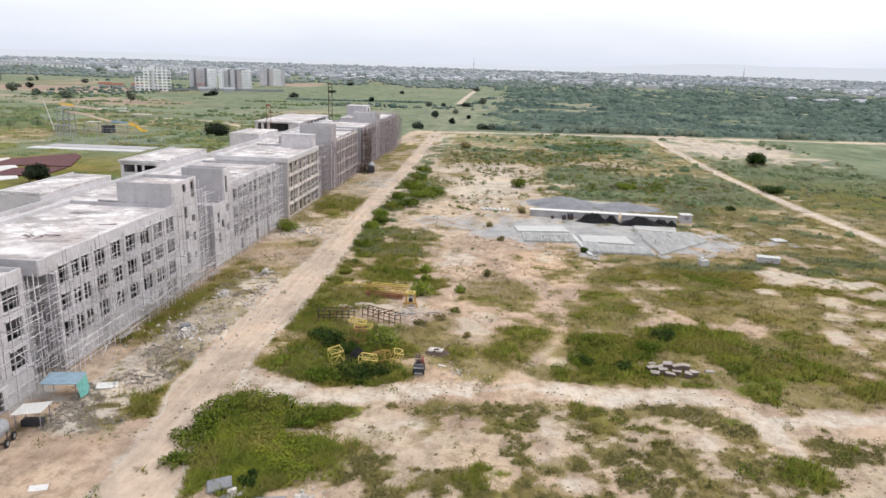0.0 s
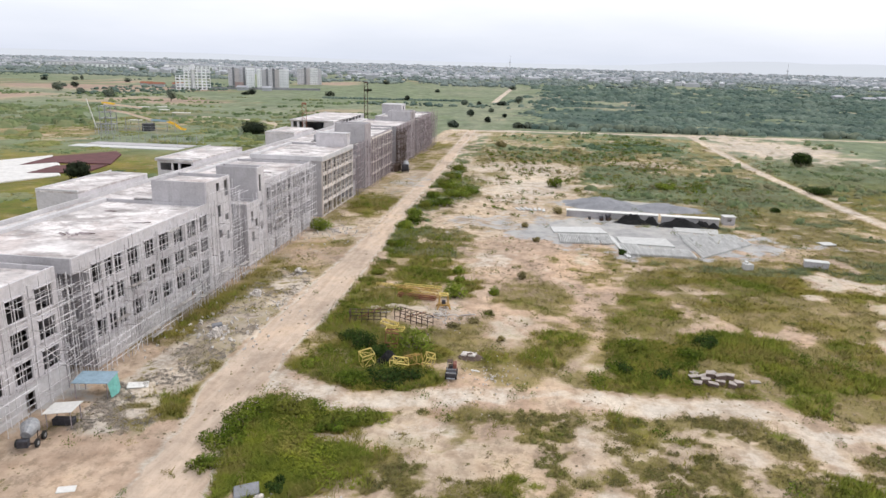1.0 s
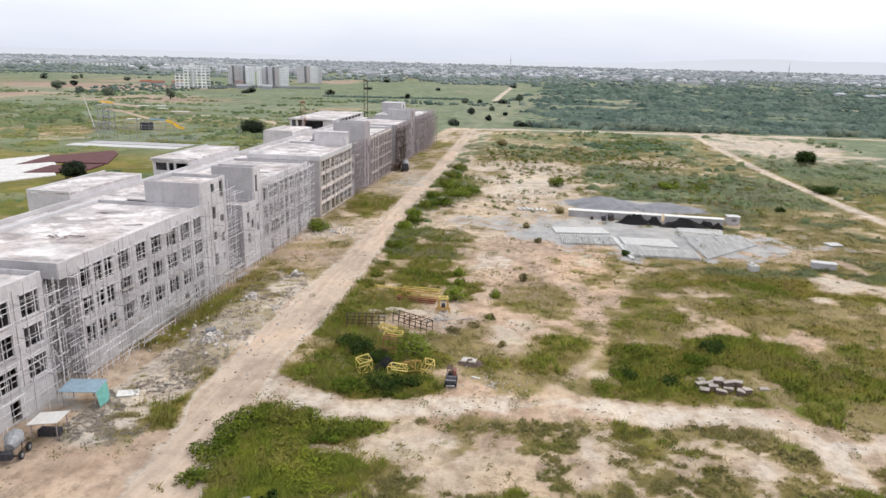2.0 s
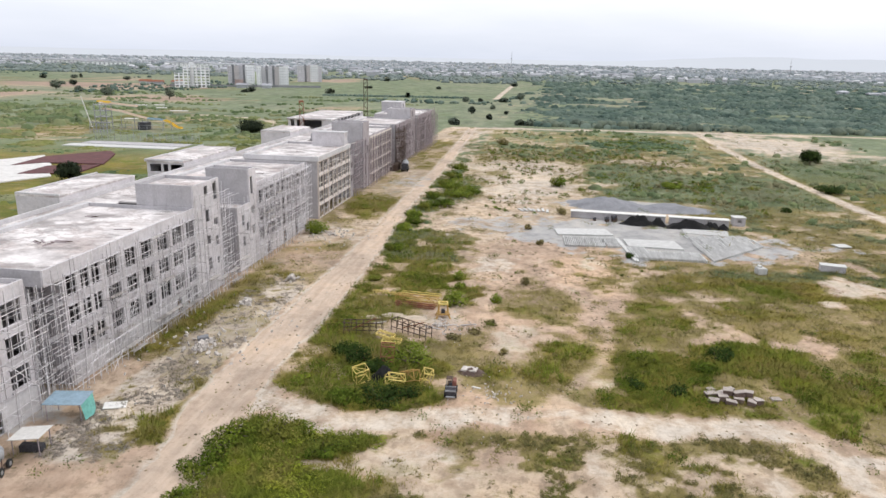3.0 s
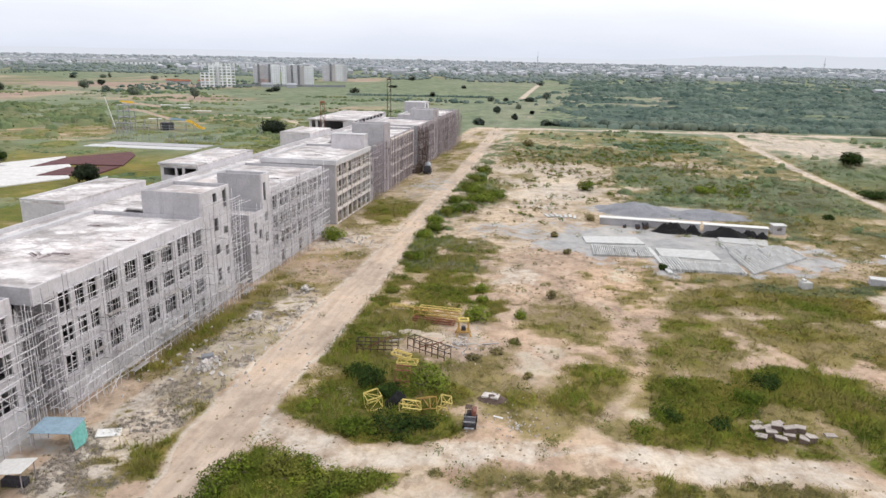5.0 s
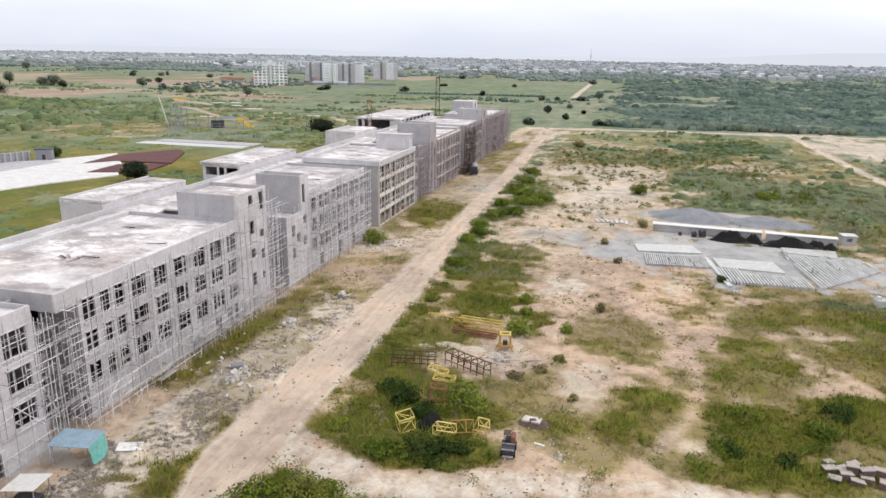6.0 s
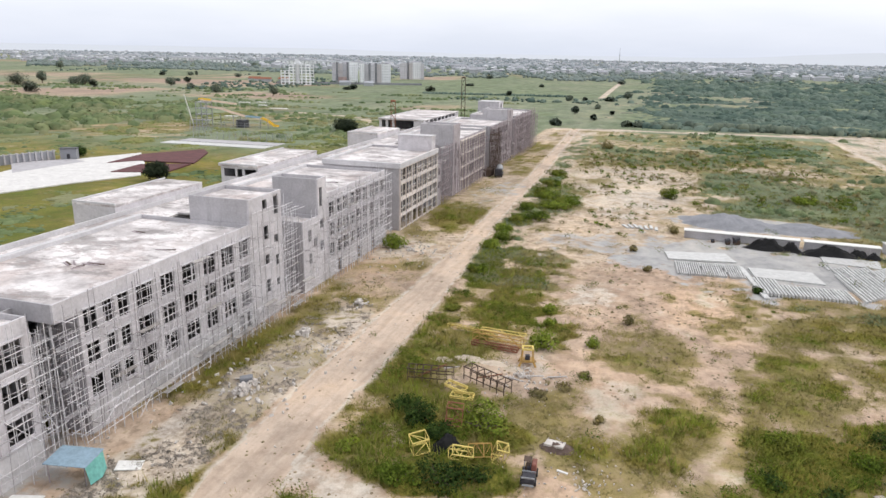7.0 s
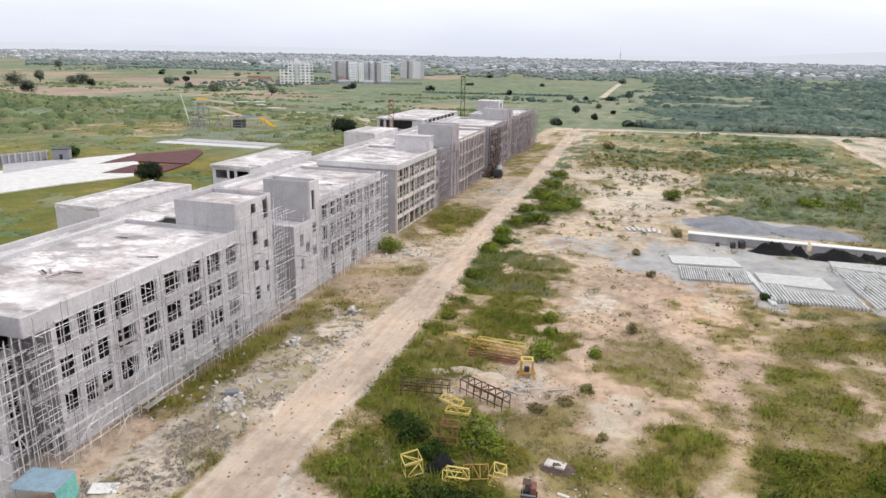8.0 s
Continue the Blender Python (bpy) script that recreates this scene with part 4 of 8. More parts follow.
def build_blocks():
    near = block("grey rendered unfinished block behind steel scaffolding, beside the site entrance", 40, 67.4,
                 grid_cols(41.2, 67.4, 6, 2.7), UPPER, M_FACADE, 3.3, extra=((52, 53.4, 0.05, 2.4), (60.5, 62, 0.05, 2.4)))
    cols = [(74.7, 1.8), (77.2, 1.6), (79.3, 1.6), (82.7, 2.7), (86.6, 2.7), (90.6, 2.7), (94.6, 2.7), (98.6, 2.7), (102.6, 2.5)]
    block("grey rendered four-storey unfinished block with rows of empty windows", 70.3, 104.2, cols, UPPER, M_FACADE, 3.3, extra=((97.3, 98.7, 0.05, 2.4), (100.4, 101.6, 0.05, 2.8), (102.2, 103.5, 0.05, 2.8)), bay=2.9)
    holes = [(107.7, 108.9, 16.4, 17.9), (110.7, 112.0, 15.2, 18.2), (107.8, 109.0, 12.0, 14.0), (110.5, 111.8, 10.9, 12.1), (107.9, 109.0, 8.2, 9.7),
             (110.7, 111.7, 7.4, 9.0), (107.9, 109.0, 3.9, 5.9), (110.8, 111.6, 4.2, 5.4)]
    tower("grey concrete stair tower rising above the flat roof", 104.22, 112.9, 9.6, 18.6, M_FACADE, holes)
    tower("low grey concrete bay in front of a stair tower", 119.3, 124.85, 8.0, 12.0, M_FACADE,
          [(121.2, 122.2, 8.2, 10.2), (123.0, 124.2, 6.9, 8.6), (121.2, 122.2, 4.4, 6.2)])
    tower("grey concrete stair tower with two small openings", 124.87, 128.0, 8.4, 18.1, M_FACADE,
          [(125.4, 126.4, 13.4, 16.6), (125.4, 126.6, 9.6, 11.2), (125.4, 126.6, 5.8, 7.4)])
    block("grey unfinished block wrapped in dense scaffolding", 128.02, 155.0, grid_cols(128.4, 155, 9, 2.15), UPPER, M_FACADE, 3.3, extra=((132, 133.4, 0.05, 2.4), (141, 142.6, 0.05, 2.6), (148, 149.4, 0.05, 2.4)))
    b = block("pale concrete frame with open bays on four storeys", 164.1, 191.4, grid_cols(164.3, 191.2, 7, 3.35), TALL, M_PALEFRAME, 0.0, False)
    frame_bands(b, 164.1, 191.4, 7, M_PALEFRAME, True)
    part("parapet_band", Shape().bevelled(F + 0.006, 163.5, ROOF - 0.55, F + 0.32, 191.4, TOP + 0.02, 0.04), M_PARAPET, b, "pale grey parapet above the open bays")
    part("parapet_band", Shape().bevelled(BACK + 0.02, 163.5, ROOF - 0.55, F + 0.003, 164.096, TOP + 0.02, 0.04), M_PARAPET, b, "pale grey parapet over the end wall")
    h = thing("roof_stair_head", F - 5.2, 189.6, ROOF, 0, "pale concrete stair head on the flat roof", "stair head")
    part("shell", Shape().bevelled(-4.3, -1.5, 0, 4.7, 1.5, 3.7, 0.04), M_FACADE, h)
    part("roof", Shape().bevelled(-4.4, -1.6, 3.704, 4.8, 1.6, 3.9, 0.04), M_PARAPET, h)
    tower("low brown concrete bay beside an open frame", 191.42, 195.0, 8.0, 11.8, M_BEIGE, [(192.4, 193.6, 8, 9.8), (192.4, 193.6, 4.4, 6.2)])
    tower("brown grey concrete stair tower behind timber scaffolding", 206.0, 212.6, 9.6, 19.6, M_BEIGE, [(207.4, 208.8, 12, 14.2), (207.4, 208.8, 8, 10.2), (207.4, 208.8, 4, 6.2), (210.2, 211.6, 10, 12.2)])
    b = block("beige unfinished block with tall open windows", 212.62, 242.0, grid_cols(212.8, 242, 9, 2.4), FOUR, M_BEIGE, 0.0, False)
    frame_bands(b, 212.62, 242.0, 9, M_PALEFRAME)
    block("brown unfinished block wrapped in timber scaffolding", 251.0, 278.0, grid_cols(251, 278, 8, 2.4), FOUR, M_BEIGE, 0.0, False)
    tower("grey concrete stair tower with a dark door", 278.02, 287.0, 9.6, 18.6, M_BEIGE, [(281, 282.6, 15.4, 17.8), (281, 282.6, 8, 10)])
    block("far unfinished block wrapped in timber scaffolding", 293.0, 328.0, grid_cols(293, 328, 9, 2.4), FOUR, M_BEIGE, 0.0, False)
    h = thing("roof_stair_head", -68.5, 314, ROOF, 0, "grey concrete stair head with a dark doorway", "stair head")
    part("shell", pierced(4.5, 0.2, -4, 4, 0, 4.4, [(-1.2, 1.2, 0.9, 3.6)]), M_FACADE, h)
    part("shell", Shape().box(-4.5, -4, 0, 4.29, -3.8, 4.4).box(-4.5, 3.8, 0, 4.29, 4, 4.4).box(-4.5, -3.79, 0, -4.3, 3.79, 4.4), M_WALL, h)
    part("roof", Shape().bevelled(-4.7, -4.2, 4.4, 4.7, 4.2, 4.62, 0.04), M_PARAPET, h)
    # set-back links between the blocks
    for y0, y1, x1, z in ((67.42, 70.28, F - 5, 14.2), (112.92, 119.28, F - 4.5, 14.0), (155.02, 164.08, F - 6, 13.6), (195.02, 205.98, F - 4.5, 14.0), (242.02, 250.98, F - 1.6, 15.0), (287.02, 292.98, F - 5, 13.8)):
        b = thing("set_back_link", label="recessed grey concrete link between two blocks", category="building", group="links of the building")
        holes = [((y0 + y1) / 2 - 0.9, (y0 + y1) / 2 + 0.9, a, c) for a, c in FOUR]
        part("front_wall", pierced(x1, 0.25, y0, y1, 0, z, holes), M_WALL, b)
        part("roof_slab", Shape().box(BACK, y0, z - 0.7, x1 - 0.26, y1, z - 0.45), M_ROOF, b)
        part("inner_wall", Shape().box(x1 - 4.2, y0 + 0.01, 0, x1 - 4, y1 - 0.01, z - 0.71), M_UNLIT, b)
    # corridor strip behind the blocks, a little lower
    b = thing("rear_corridor", label="long low concrete corridor behind the blocks", category="building")
    part("roof_slab", Shape().box(-78.8, 40, 13.0, BACK - 0.01, 300, 13.3), M_ROOF, b)
    part("parapet", Shape().bevelled(-79.1, 40, 0, -78.81, 300, 14.0, 0.03), M_PARAPET, b)
    part("end_wall", Shape().box(-78.8, 40, 0, BACK - 0.02, 40.2, 12.99), M_WALL, b)


def annex(label, y0, y1, x0, x1, top, slots=(), side_slots=()):
    """A wing behind the corridor; slots: openings of its near end wall just under the roof."""
    b = thing("rear_wing", label=label, category="building", group="rear wings")
    part("end_wall", pierced(y0, 0.25, x0, x1, 0, top - 0.35, slots, "x", -1), M_FACADE, b)
    part("end_wall", Shape().box(x0, y1 - 0.25, 0, x1, y1, top - 0.35), M_FACADE, b)
    part("side_wall", Shape().box(x0, y0 + 0.26, 0, x0 + 0.25, y1 - 0.26, top - 0.35), M_FACADE, b)
    part("side_wall", pierced(x1, 0.25, y0 + 0.26, y1 - 0.26, 0, top - 0.35, side_slots), M_FACADE, b)
    o = 0.35 if slots else 0.02
    part("roof_slab", Shape().bevelled(x0 - o, y0 - o, top - 0.34, x1 + 0.02, y1 + o, top, 0.03), M_ROOF, b, "pale roof slab")
    part("roof_kerb", Shape().bevelled(x0 - o, y0 - o, top + 0.002, x0 - o + 0.25, y1 + o, top + 0.28, 0.03), M_PARAPET, b)
    part("roof_kerb", Shape().bevelled(x0 - o + 0.26, y0 - o, top + 0.002, x1, y0 - o + 0.25, top + 0.28, 0.03), M_PARAPET, b)
    return b


build_blocks()
annex("pale concrete rear wing with a closed end wall", 107.6, 129.5, -87.2, -79.12, 15.1)
annex("pale flat-roofed rear wing with open slots under the roof", 148.5, 175, -88, -79.12, 15.1,
      [(-87.3, -84.6, 12.6, 14.3), (-84.1, -82.9, 12.6, 14.3), (-82.3, -79.6, 12.2, 14.3)])
annex("pale concrete rear wing", 214, 233, -88.7, -79.12, 15.1)
annex("concrete rear wing with an open top storey", 266, 312, -99.5, -82, 14.5,
      [(-98.5, -97, 11.0, 14.1), (-96, -94.5, 11.0, 14.1), (-93.5, -86, 11.0, 14.1)], [(268 + 5 * i, 271.6 + 5 * i, 11.8, 14.1) for i in range(8)])

# ---------------------------------------------------------------- scaffolding
def scaffold(label, y0, y1, x0, height, steel=True, gap=1.7, lift=1.85, rows=2, busy=0.5, seed=1, over=1.0, base=0.0, rusty=False, r=0.0):
    """Tube scaffolding before a wall: standards, ledgers, transoms, braces and some boards."""
    rnd = random.Random(seed)
    mat = M_STEEL if steel else M_RUST if rusty else M_TIMBER
    r = r or (0.038 if steel else 0.06)
    tag = f"{'steel' if steel else 'rusty' if rusty else 'timber'}_{r}"
    s = thing("scaffold", label=label, category="scaffolding", group="scaffolds along the front")
    n = max(2, round((y1 - y0) / gap))
    levels = int(height / lift)

    def stick(length, dull):
        length = round(length * 2) / 2
        return shared(f"{tag}_tube_{length}_{dull}", lambda: Shape().pole((0, 0, 0), (0, 0, length), r, 5), M_DULLSTEEL if dull else mat)

    def lay(name, a, b):
        a, b = Vector(a), Vector(b)
        d = b - a
        dull = steel and rnd.random() < 0.27
        me = stick(d.length, dull)
        q = d.to_track_quat("Z", "Y").to_matrix().to_4x4()
        part(name, me, M_DULLSTEEL if dull else mat, s, m=Matrix.Translation(a) @ q)

    ys = [y0 + (y1 - y0) * i / n for i in range(n + 1)]
    for k in range(rows):
        x = x0 + 0.35 + 1.1 * k
        for y in ys:
            h = height + rnd.uniform(-0.9, over) - (1.2 * k if rnd.random() < 0.5 else 0)
            yy = y + rnd.uniform(-0.35, 0.35)
            lay("standard", (x, yy, base), (x + rnd.uniform(-0.2, 0.2), yy + rnd.uniform(-0.5, 0.5), base + h))
            if rnd.random() < 0.22 * busy:
                z = rnd.uniform(0.1, 0.7) * height
                lay("prop", (x + 0.1, yy + rnd.uniform(-0.6, 0.6), base + z), (x + 0.1, yy + rnd.uniform(-0.6, 0.6), base + z + rnd.uniform(2, 4)))
        for j in range(1, levels + 1):
            z = base + j * lift + rnd.uniform(-0.12, 0.12)
            y = y0 - 0.3
            while y < y1:
                e = min(y + rnd.choice((4.0, 5.0, 6.0)), y1 + 0.4)
                if rnd.random() < 0.40 + 0.5 * busy:
                    lay("ledger", (x + 0.07, y, z), (x + 0.07, e, z + rnd.uniform(-0.1, 0.1)))
                y = e - 0.3
    if rows > 1:
        for y in ys[::2]:
            for j in range(1, levels + 1):
                if rnd.random() < 0.4 + 0.5 * busy:
                    lay("transom", (x0 + 0.02, y + 0.1, base + j * lift), (x0 + 1.7 + rnd.uniform(0, 0.4), y + 0.1, base + j * lift))
    for i in range(n - 2):
        if rnd.random() < 0.08 + 0.16 * busy:
            j = rnd.randrange(0, max(1, levels - 1))
            up = 1 if rnd.random() < 0.5 else -1
            a, b = (ys[i], ys[i + 2]) if up > 0 else (ys[i + 2], ys[i])
            x = x0 + 0.35 + 1.1 * (rows - 1) + 0.12
            lay("brace", (x, a, base + j * lift), (x, b, base + (j + 2) * lift))
    board = shared("scaffold_board", lambda: Shape().box(-0.35, 0, 0, 0.35, 3.0, 0.06), M_BOARD)
    for i in range(int(n * busy * 0.3)):
        y = rnd.uniform(y0, max(y0 + 0.1, y1 - 3.4))
        j = rnd.randrange(1, levels + 1)
        part("board", board, M_BOARD, s, m=pose(x0 + 0.9, y, base + j * lift + 0.08))
    return s


def build_scaffolds():
    scaffold("steel tube scaffolding on the block beside the entrance", 46, 67.4, F, 14.6, seed=3, busy=0.7)
    scaffold("dense steel scaffolding in the recess between two blocks", 67.6, 70.1, F - 3.6, 13.0, seed=4, gap=0.7, lift=1.5, rows=4, busy=1.0)
    scaffold("steel scaffolding inside an open corner bay", 70.7, 73.0, F - 3.7, 12.2, seed=24, gap=0.8, lift=1.3, rows=4, busy=1.0, over=0.4)
    scaffold("tall steel tube scaffolding before rows of windows", 70.4, 104, F, 14.9, seed=5, gap=1.15, lift=1.7, busy=0.8)
    scaffold("heavy low scaffolding lifts along the ground floor", 70.6, 118, F + 1.6, 4.6, seed=6, gap=1.2, lift=0.95, rows=1, busy=1.0, over=0.5)
    scaffold("steel tube scaffolding on a stair tower", 104.5, 113.3, F, 17.2, seed=7, gap=1.5, busy=0.4)
    scaffold("dense steel scaffolding in a deep recess", 113.2, 119, F - 3.4, 15.0, seed=8, gap=1.0, rows=4, busy=0.9, over=0.2)
    scaffold("steel tube scaffolding on the low bay", 119.4, 127.8, F, 12.8, seed=9, gap=1.3, busy=0.5)
    scaffold("very dense steel scaffolding covering a whole block", 128, 155, F, 15.0, seed=10, gap=1.15, lift=1.45, busy=1.0, r=0.05)
    scaffold("steel scaffolding in a shaded recess", 155.4, 163.8, F - 4.6, 14.5, seed=11, gap=1.2, rows=3, busy=0.9)
    scaffold("pale scaffold poles before open bays", 165, 191, F, 13.6, seed=12, gap=2.4, lift=1.85, rows=1, busy=0.5, r=0.05)
    scaffold("timber pole scaffolding in a recess", 192, 206, F - 0.6, 15.0, False, seed=13, gap=1.6, rows=2, busy=0.8)
    scaffold("timber pole scaffolding on beige blockwork", 206, 241, F, 14.6, False, seed=14, gap=1.9, busy=0.55)
    scaffold("projecting timber scaffold tower above the yard", 243, 250, F + 1.2, 14.4, False, seed=15, gap=1.2, rows=3, busy=0.8, rusty=True, r=0.075)
    scaffold("brown timber scaffolding on the far blocks", 250.5, 292, F, 15.0, False, seed=16, gap=1.8, rows=2, busy=0.75)
    scaffold("brown timber scaffolding round the building's far end", 293, 330, F, 16.0, False, seed=17, gap=1.8, rows=3, busy=0.8)


build_scaffolds()


def roof_debris():
    """Planks and offcuts left on the near roofs."""
    rnd = random.Random(31)
    for x, y, L, rz, n in ((-60.6, 83.2, 2.2, 10, 3), (-63.4, 82.4, 1.6, -35, 3), (-61.6, 81.8, 1.4, 70, 2), (-57.2, 91.0, 1.5, 20, 2), (-66.0, 97.0, 1.8, -12, 2), (-58.0, 140.0, 1.6, 30, 2), (-62.0, 175.0, 2.0, -20, 2)):
        for i in range(n):
            m = pose(x + rnd.uniform(-0.5, 0.5), y + 0.34 * i, ROOF + 0.004, 0, 0, rz + rnd.uniform(-9, 9))
            solid("timber_plank", Shape().bevelled(-L / 2, -0.12, 0, L / 2, 0.12, 0.09, 0.02), M_RUST if i % 2 else M_TIMBER, m, "weathered timber plank lying on the flat roof", "plank", "planks on the roof")


roof_debris()


# ---------------------------------------------------------------- loose things on the site
def mound(name, x, y, rx, ry, h, mat, label, category, seed, rough=0.35, n=22, kind=""):
    """A heap with an uneven outline, sunk a little into the ground."""
    a = np.linspace(-1.15, 1.15, n)
    X, Y = np.meshgrid(a, a)
    u, v = X.ravel(), Y.ravel()
    w = fbm(u * 4 + seed * 9.3, v * 4 - seed * 5.1, 1.6, seed) - 0.5
    d = np.hypot(u, v) + 0.5 * w
    z = h * smooth(1.0 - d, 0.0, 0.9) * (1 + rough * 1.6 * (fbm(u * 9 + seed, v * 9, 1.5, seed + 5) - 0.5)) - 0.06
    gx, gy = x + u * rx, y + v * ry
    verts = np.stack([gx, gy, z + relief(gx, gy)], 1)
    i = (np.arange(n - 1)[:, None] * n + np.arange(n - 1)[None, :]).ravel()
    me = from_arrays(name, verts, np.stack([i, i + 1, i + n + 1, i + n], 1), mat)
    me.polygons.foreach_set("use_smooth", np.ones(len(me.polygons), bool))
    return tagged(new(name, me), label, category, kind=kind)


M_GRAVEL = concrete("grey_quarry_dust", (0.30, 0.305, 0.33), (0.20, 0.205, 0.225), (0.2, 0.2, 0.21), 0.6, False, 2.0)


def lattice(name, x, y, z, L, w, h, bays, mat, label, rz=0, rx=0, ry=0, r=0.06, group="crane parts on the ground", faces="xyzw"):
    """A welded lattice section: four chords with zigzag braces, its length along x."""
    s = thing(name, label=label, category="crane section", group=group)
    s.matrix_basis = pose(x, y, z, rx, ry, rz)
    c = [(-w / 2, 0), (w / 2, 0), (w / 2, h), (-w / 2, h)]
    for a, b in c:
        part("chord", Shape().box(-L / 2, a - r, b - r, L / 2, a + r, b + r), mat, s)
    for i in range(bays + 1):
        u = -L / 2 + L * i / bays
        if i in (0, bays):
            for k in range(4):
                p, q = c[k], c[(k + 1) % 4]
                part("end_bar", Shape().pole((u, *p), (u, *q), r * 0.8, 4), mat, s)
        if i < bays:
            e = u + L / bays
            for k, f in enumerate(faces):
                p, q = c[k], c[(k + 1) % 4]
                if (i + k) % 2:
                    p, q = q, p
                part("brace", Shape().pole((u, *p), (e, *q), r * 0.65, 4), mat, s)
    return s


def build_crane_parts():
    lattice("crane_section", -19.0, 110.0, 0.15, 7.0, 1.1, 1.1, 6, M_ORANGE, "long orange yellow crane jib section lying on sand", -7, r=0.06)
    lattice("crane_section", -18.6, 111.4, 0.15, 6.5, 1.0, 1.1, 5, M_YELLOW, "long yellow crane jib section lying beside another", -4, r=0.042)
    lattice("crane_section", -24.0, 113.2, 0.15, 6.5, 0.6, 0.35, 6, M_YELLOW, "slim yellow crane jib section in the grass", -9, r=0.04)
    lattice("crane_section", -19.0, 108.2, 0.15, 6.5, 0.8, 0.4, 4, M_REDRUST, "rusty flat lattice section lying on sand", -6, r=0.07)
    # upright orange base piece
    b = thing("crane_undercarriage", -13.9, 104.6, 0, 12, "orange yellow crane base piece standing on splayed feet", "crane section", "crane parts on the ground")
    for a in (-0.75, 0.75):
        for c in (-0.55, 0.55):
            part("leg", Shape().pole((a * 1.45, c * 1.5, 0), (a, c, 0.7), 0.13, 5).pole((a, c, 0.7), (a * 0.85, c, 2.3), 0.11, 5), M_ORANGE, b)
    part("head_frame", Shape().box(-0.75, -0.65, 2.2, 0.75, -0.45, 2.42).box(-0.75, 0.45, 2.2, 0.75, 0.65, 2.42).box(-0.75, -0.44, 2.2, -0.55, 0.44, 2.42).box(0.55, -0.44, 2.2, 0.75, 0.44, 2.42), M_YELLOW, b, "paler yellow head frame")
    part("cross_plate", Shape().box(-0.9, -0.7, 0.55, 0.9, 0.7, 0.75), M_ORANGE, b)
    part("motor", Shape().bevelled(-0.3, -0.3, 0.76, 0.3, 0.3, 1.35, 0.08), M_DARK, b, "dark motor block")
    lattice("crane_section", -19.3, 92.6, 0.5, 2.7, 1.0, 0.25, 3, M_YELLOW, "yellow lattice panel lying flat in grass", -4, 12, -4, 0.05)
    lattice("crane_section", -20.6, 94.6, 0.5, 2.7, 1.0, 0.25, 3, M_YELLOW, "yellow lattice panel tilted in tall grass", -18, 14, 4, 0.05)
    lattice("crane_section", -20.4, 80.7, 0.35, 1.7, 1.4, 1.7, 1, M_YELLOW, "yellow lattice cube tipped among bushes", 35, 12, -8, 0.06)
    lattice("crane_section", -18.4, 85.9, 0.9, 1.7, 1.3, 2.0, 1, M_REDRUST, "rust red lattice frame standing among bushes", 10, 0, 4, 0.06)
    lattice("crane_section", -16.4, 80.8, 0.45, 2.2, 1.0, 1.1, 3, M_YELLOW, "yellow lattice section half hidden in bushes", 30, 38, 16, 0.055)
    lattice("crane_section", -14.3, 81.2, 0.4, 2.0, 1.2, 1.3, 2, M_ORANGE, "orange yellow lattice section leaning on its neighbour", -22, -24, -24, 0.055)
    lattice("crane_section", -12.7, 81.6, 0.2, 1.2, 1.2, 1.8, 2, M_YELLOW, "short yellow lattice section standing in grass", 18, 14, 16, 0.055)


build_crane_parts()
mound("covered_mound", -18.0, 82.2, 1.7, 1.6, 1.5, M_BLACK, "heap under black plastic sheeting among crane sections", "covered heap", 9, 0.6)


def steel_rack(x, y, rz, L, label, seed):
    rnd = random.Random(seed)
    s = thing("steel_rack", x, y, 0, rz, label, "steel rack", "steel racks")
    n = 7
    post = shared("rack_post", lambda: Shape().box(-0.04, -0.04, 0, 0.04, 0.04, 1.7), M_RUST)
    for d in (-0.7, 0.7):
        for i in range(n):
            part("post", post, M_RUST, s, m=pose(-L / 2 + L * i / (n - 1), d, 0, rnd.uniform(-4, 4), rnd.uniform(-4, 4)))
        part("rail", Shape().box(-L / 2 - 0.1, d - 0.045, 1.64, L / 2 + 0.1, d + 0.045, 1.74), M_RUST, s)
        part("rail", Shape().box(-L / 2, d - 0.04, 0.55, L / 2, d + 0.04, 0.64), M_RUST, s)
    for i in range(n):
        part("cross_rail", Shape().box(-0.04, -0.64, 1.64, 0.04, 0.64, 1.73), M_RUST, s, m=pose(-L / 2 + L * i / (n - 1), 0, 0))
    part("loose_bar", Shape().pole((-1.5, -0.3, 0.6), (1.9, 0.5, 2.1), 0.07, 5), M_REDRUST, s)
    return s


steel_rack(-24.3, 96.2, 9, 5.6, "rusty dark steel rack standing in dry grass", 1)
steel_rack(-17.4, 97.0, -28, 6.4, "rusty steel rack with bent posts and a loose bar", 2)
for x, y, rx, ry, h, sd in ((-24.6, 102.6, 2.2, 1.3, 0.26, 21), (-21.4, 104.0, 2.4, 1.3, 0.42, 22), (-18.0, 103.6, 2.2, 1.2, 0.4, 23), (-15.2, 102.6, 1.8, 1.1, 0.3, 24)):
    mound("sand_mound", x, y, rx, ry, h, M_SAND, "low pale heap of sand beside rusty racks", "sand heap", sd, 0.45)
for x, y, rz, L in ((-12.6, 101.4, 24, 1.4), (-9.6, 102.2, 30, 1.2), (-14.4, 99.8, -12, 1.0), (-22.8, 100.6, 40, 1.1)):
    solid("timber_plank", Shape().bevelled(-L, -0.14, 0, L, 0.14, 0.1, 0.02), M_BOARD, pose(x, y, ground_height(x, y) + 0.02, 0, 3, rz), "weathered timber plank lying on sand", "plank", "planks by the racks")


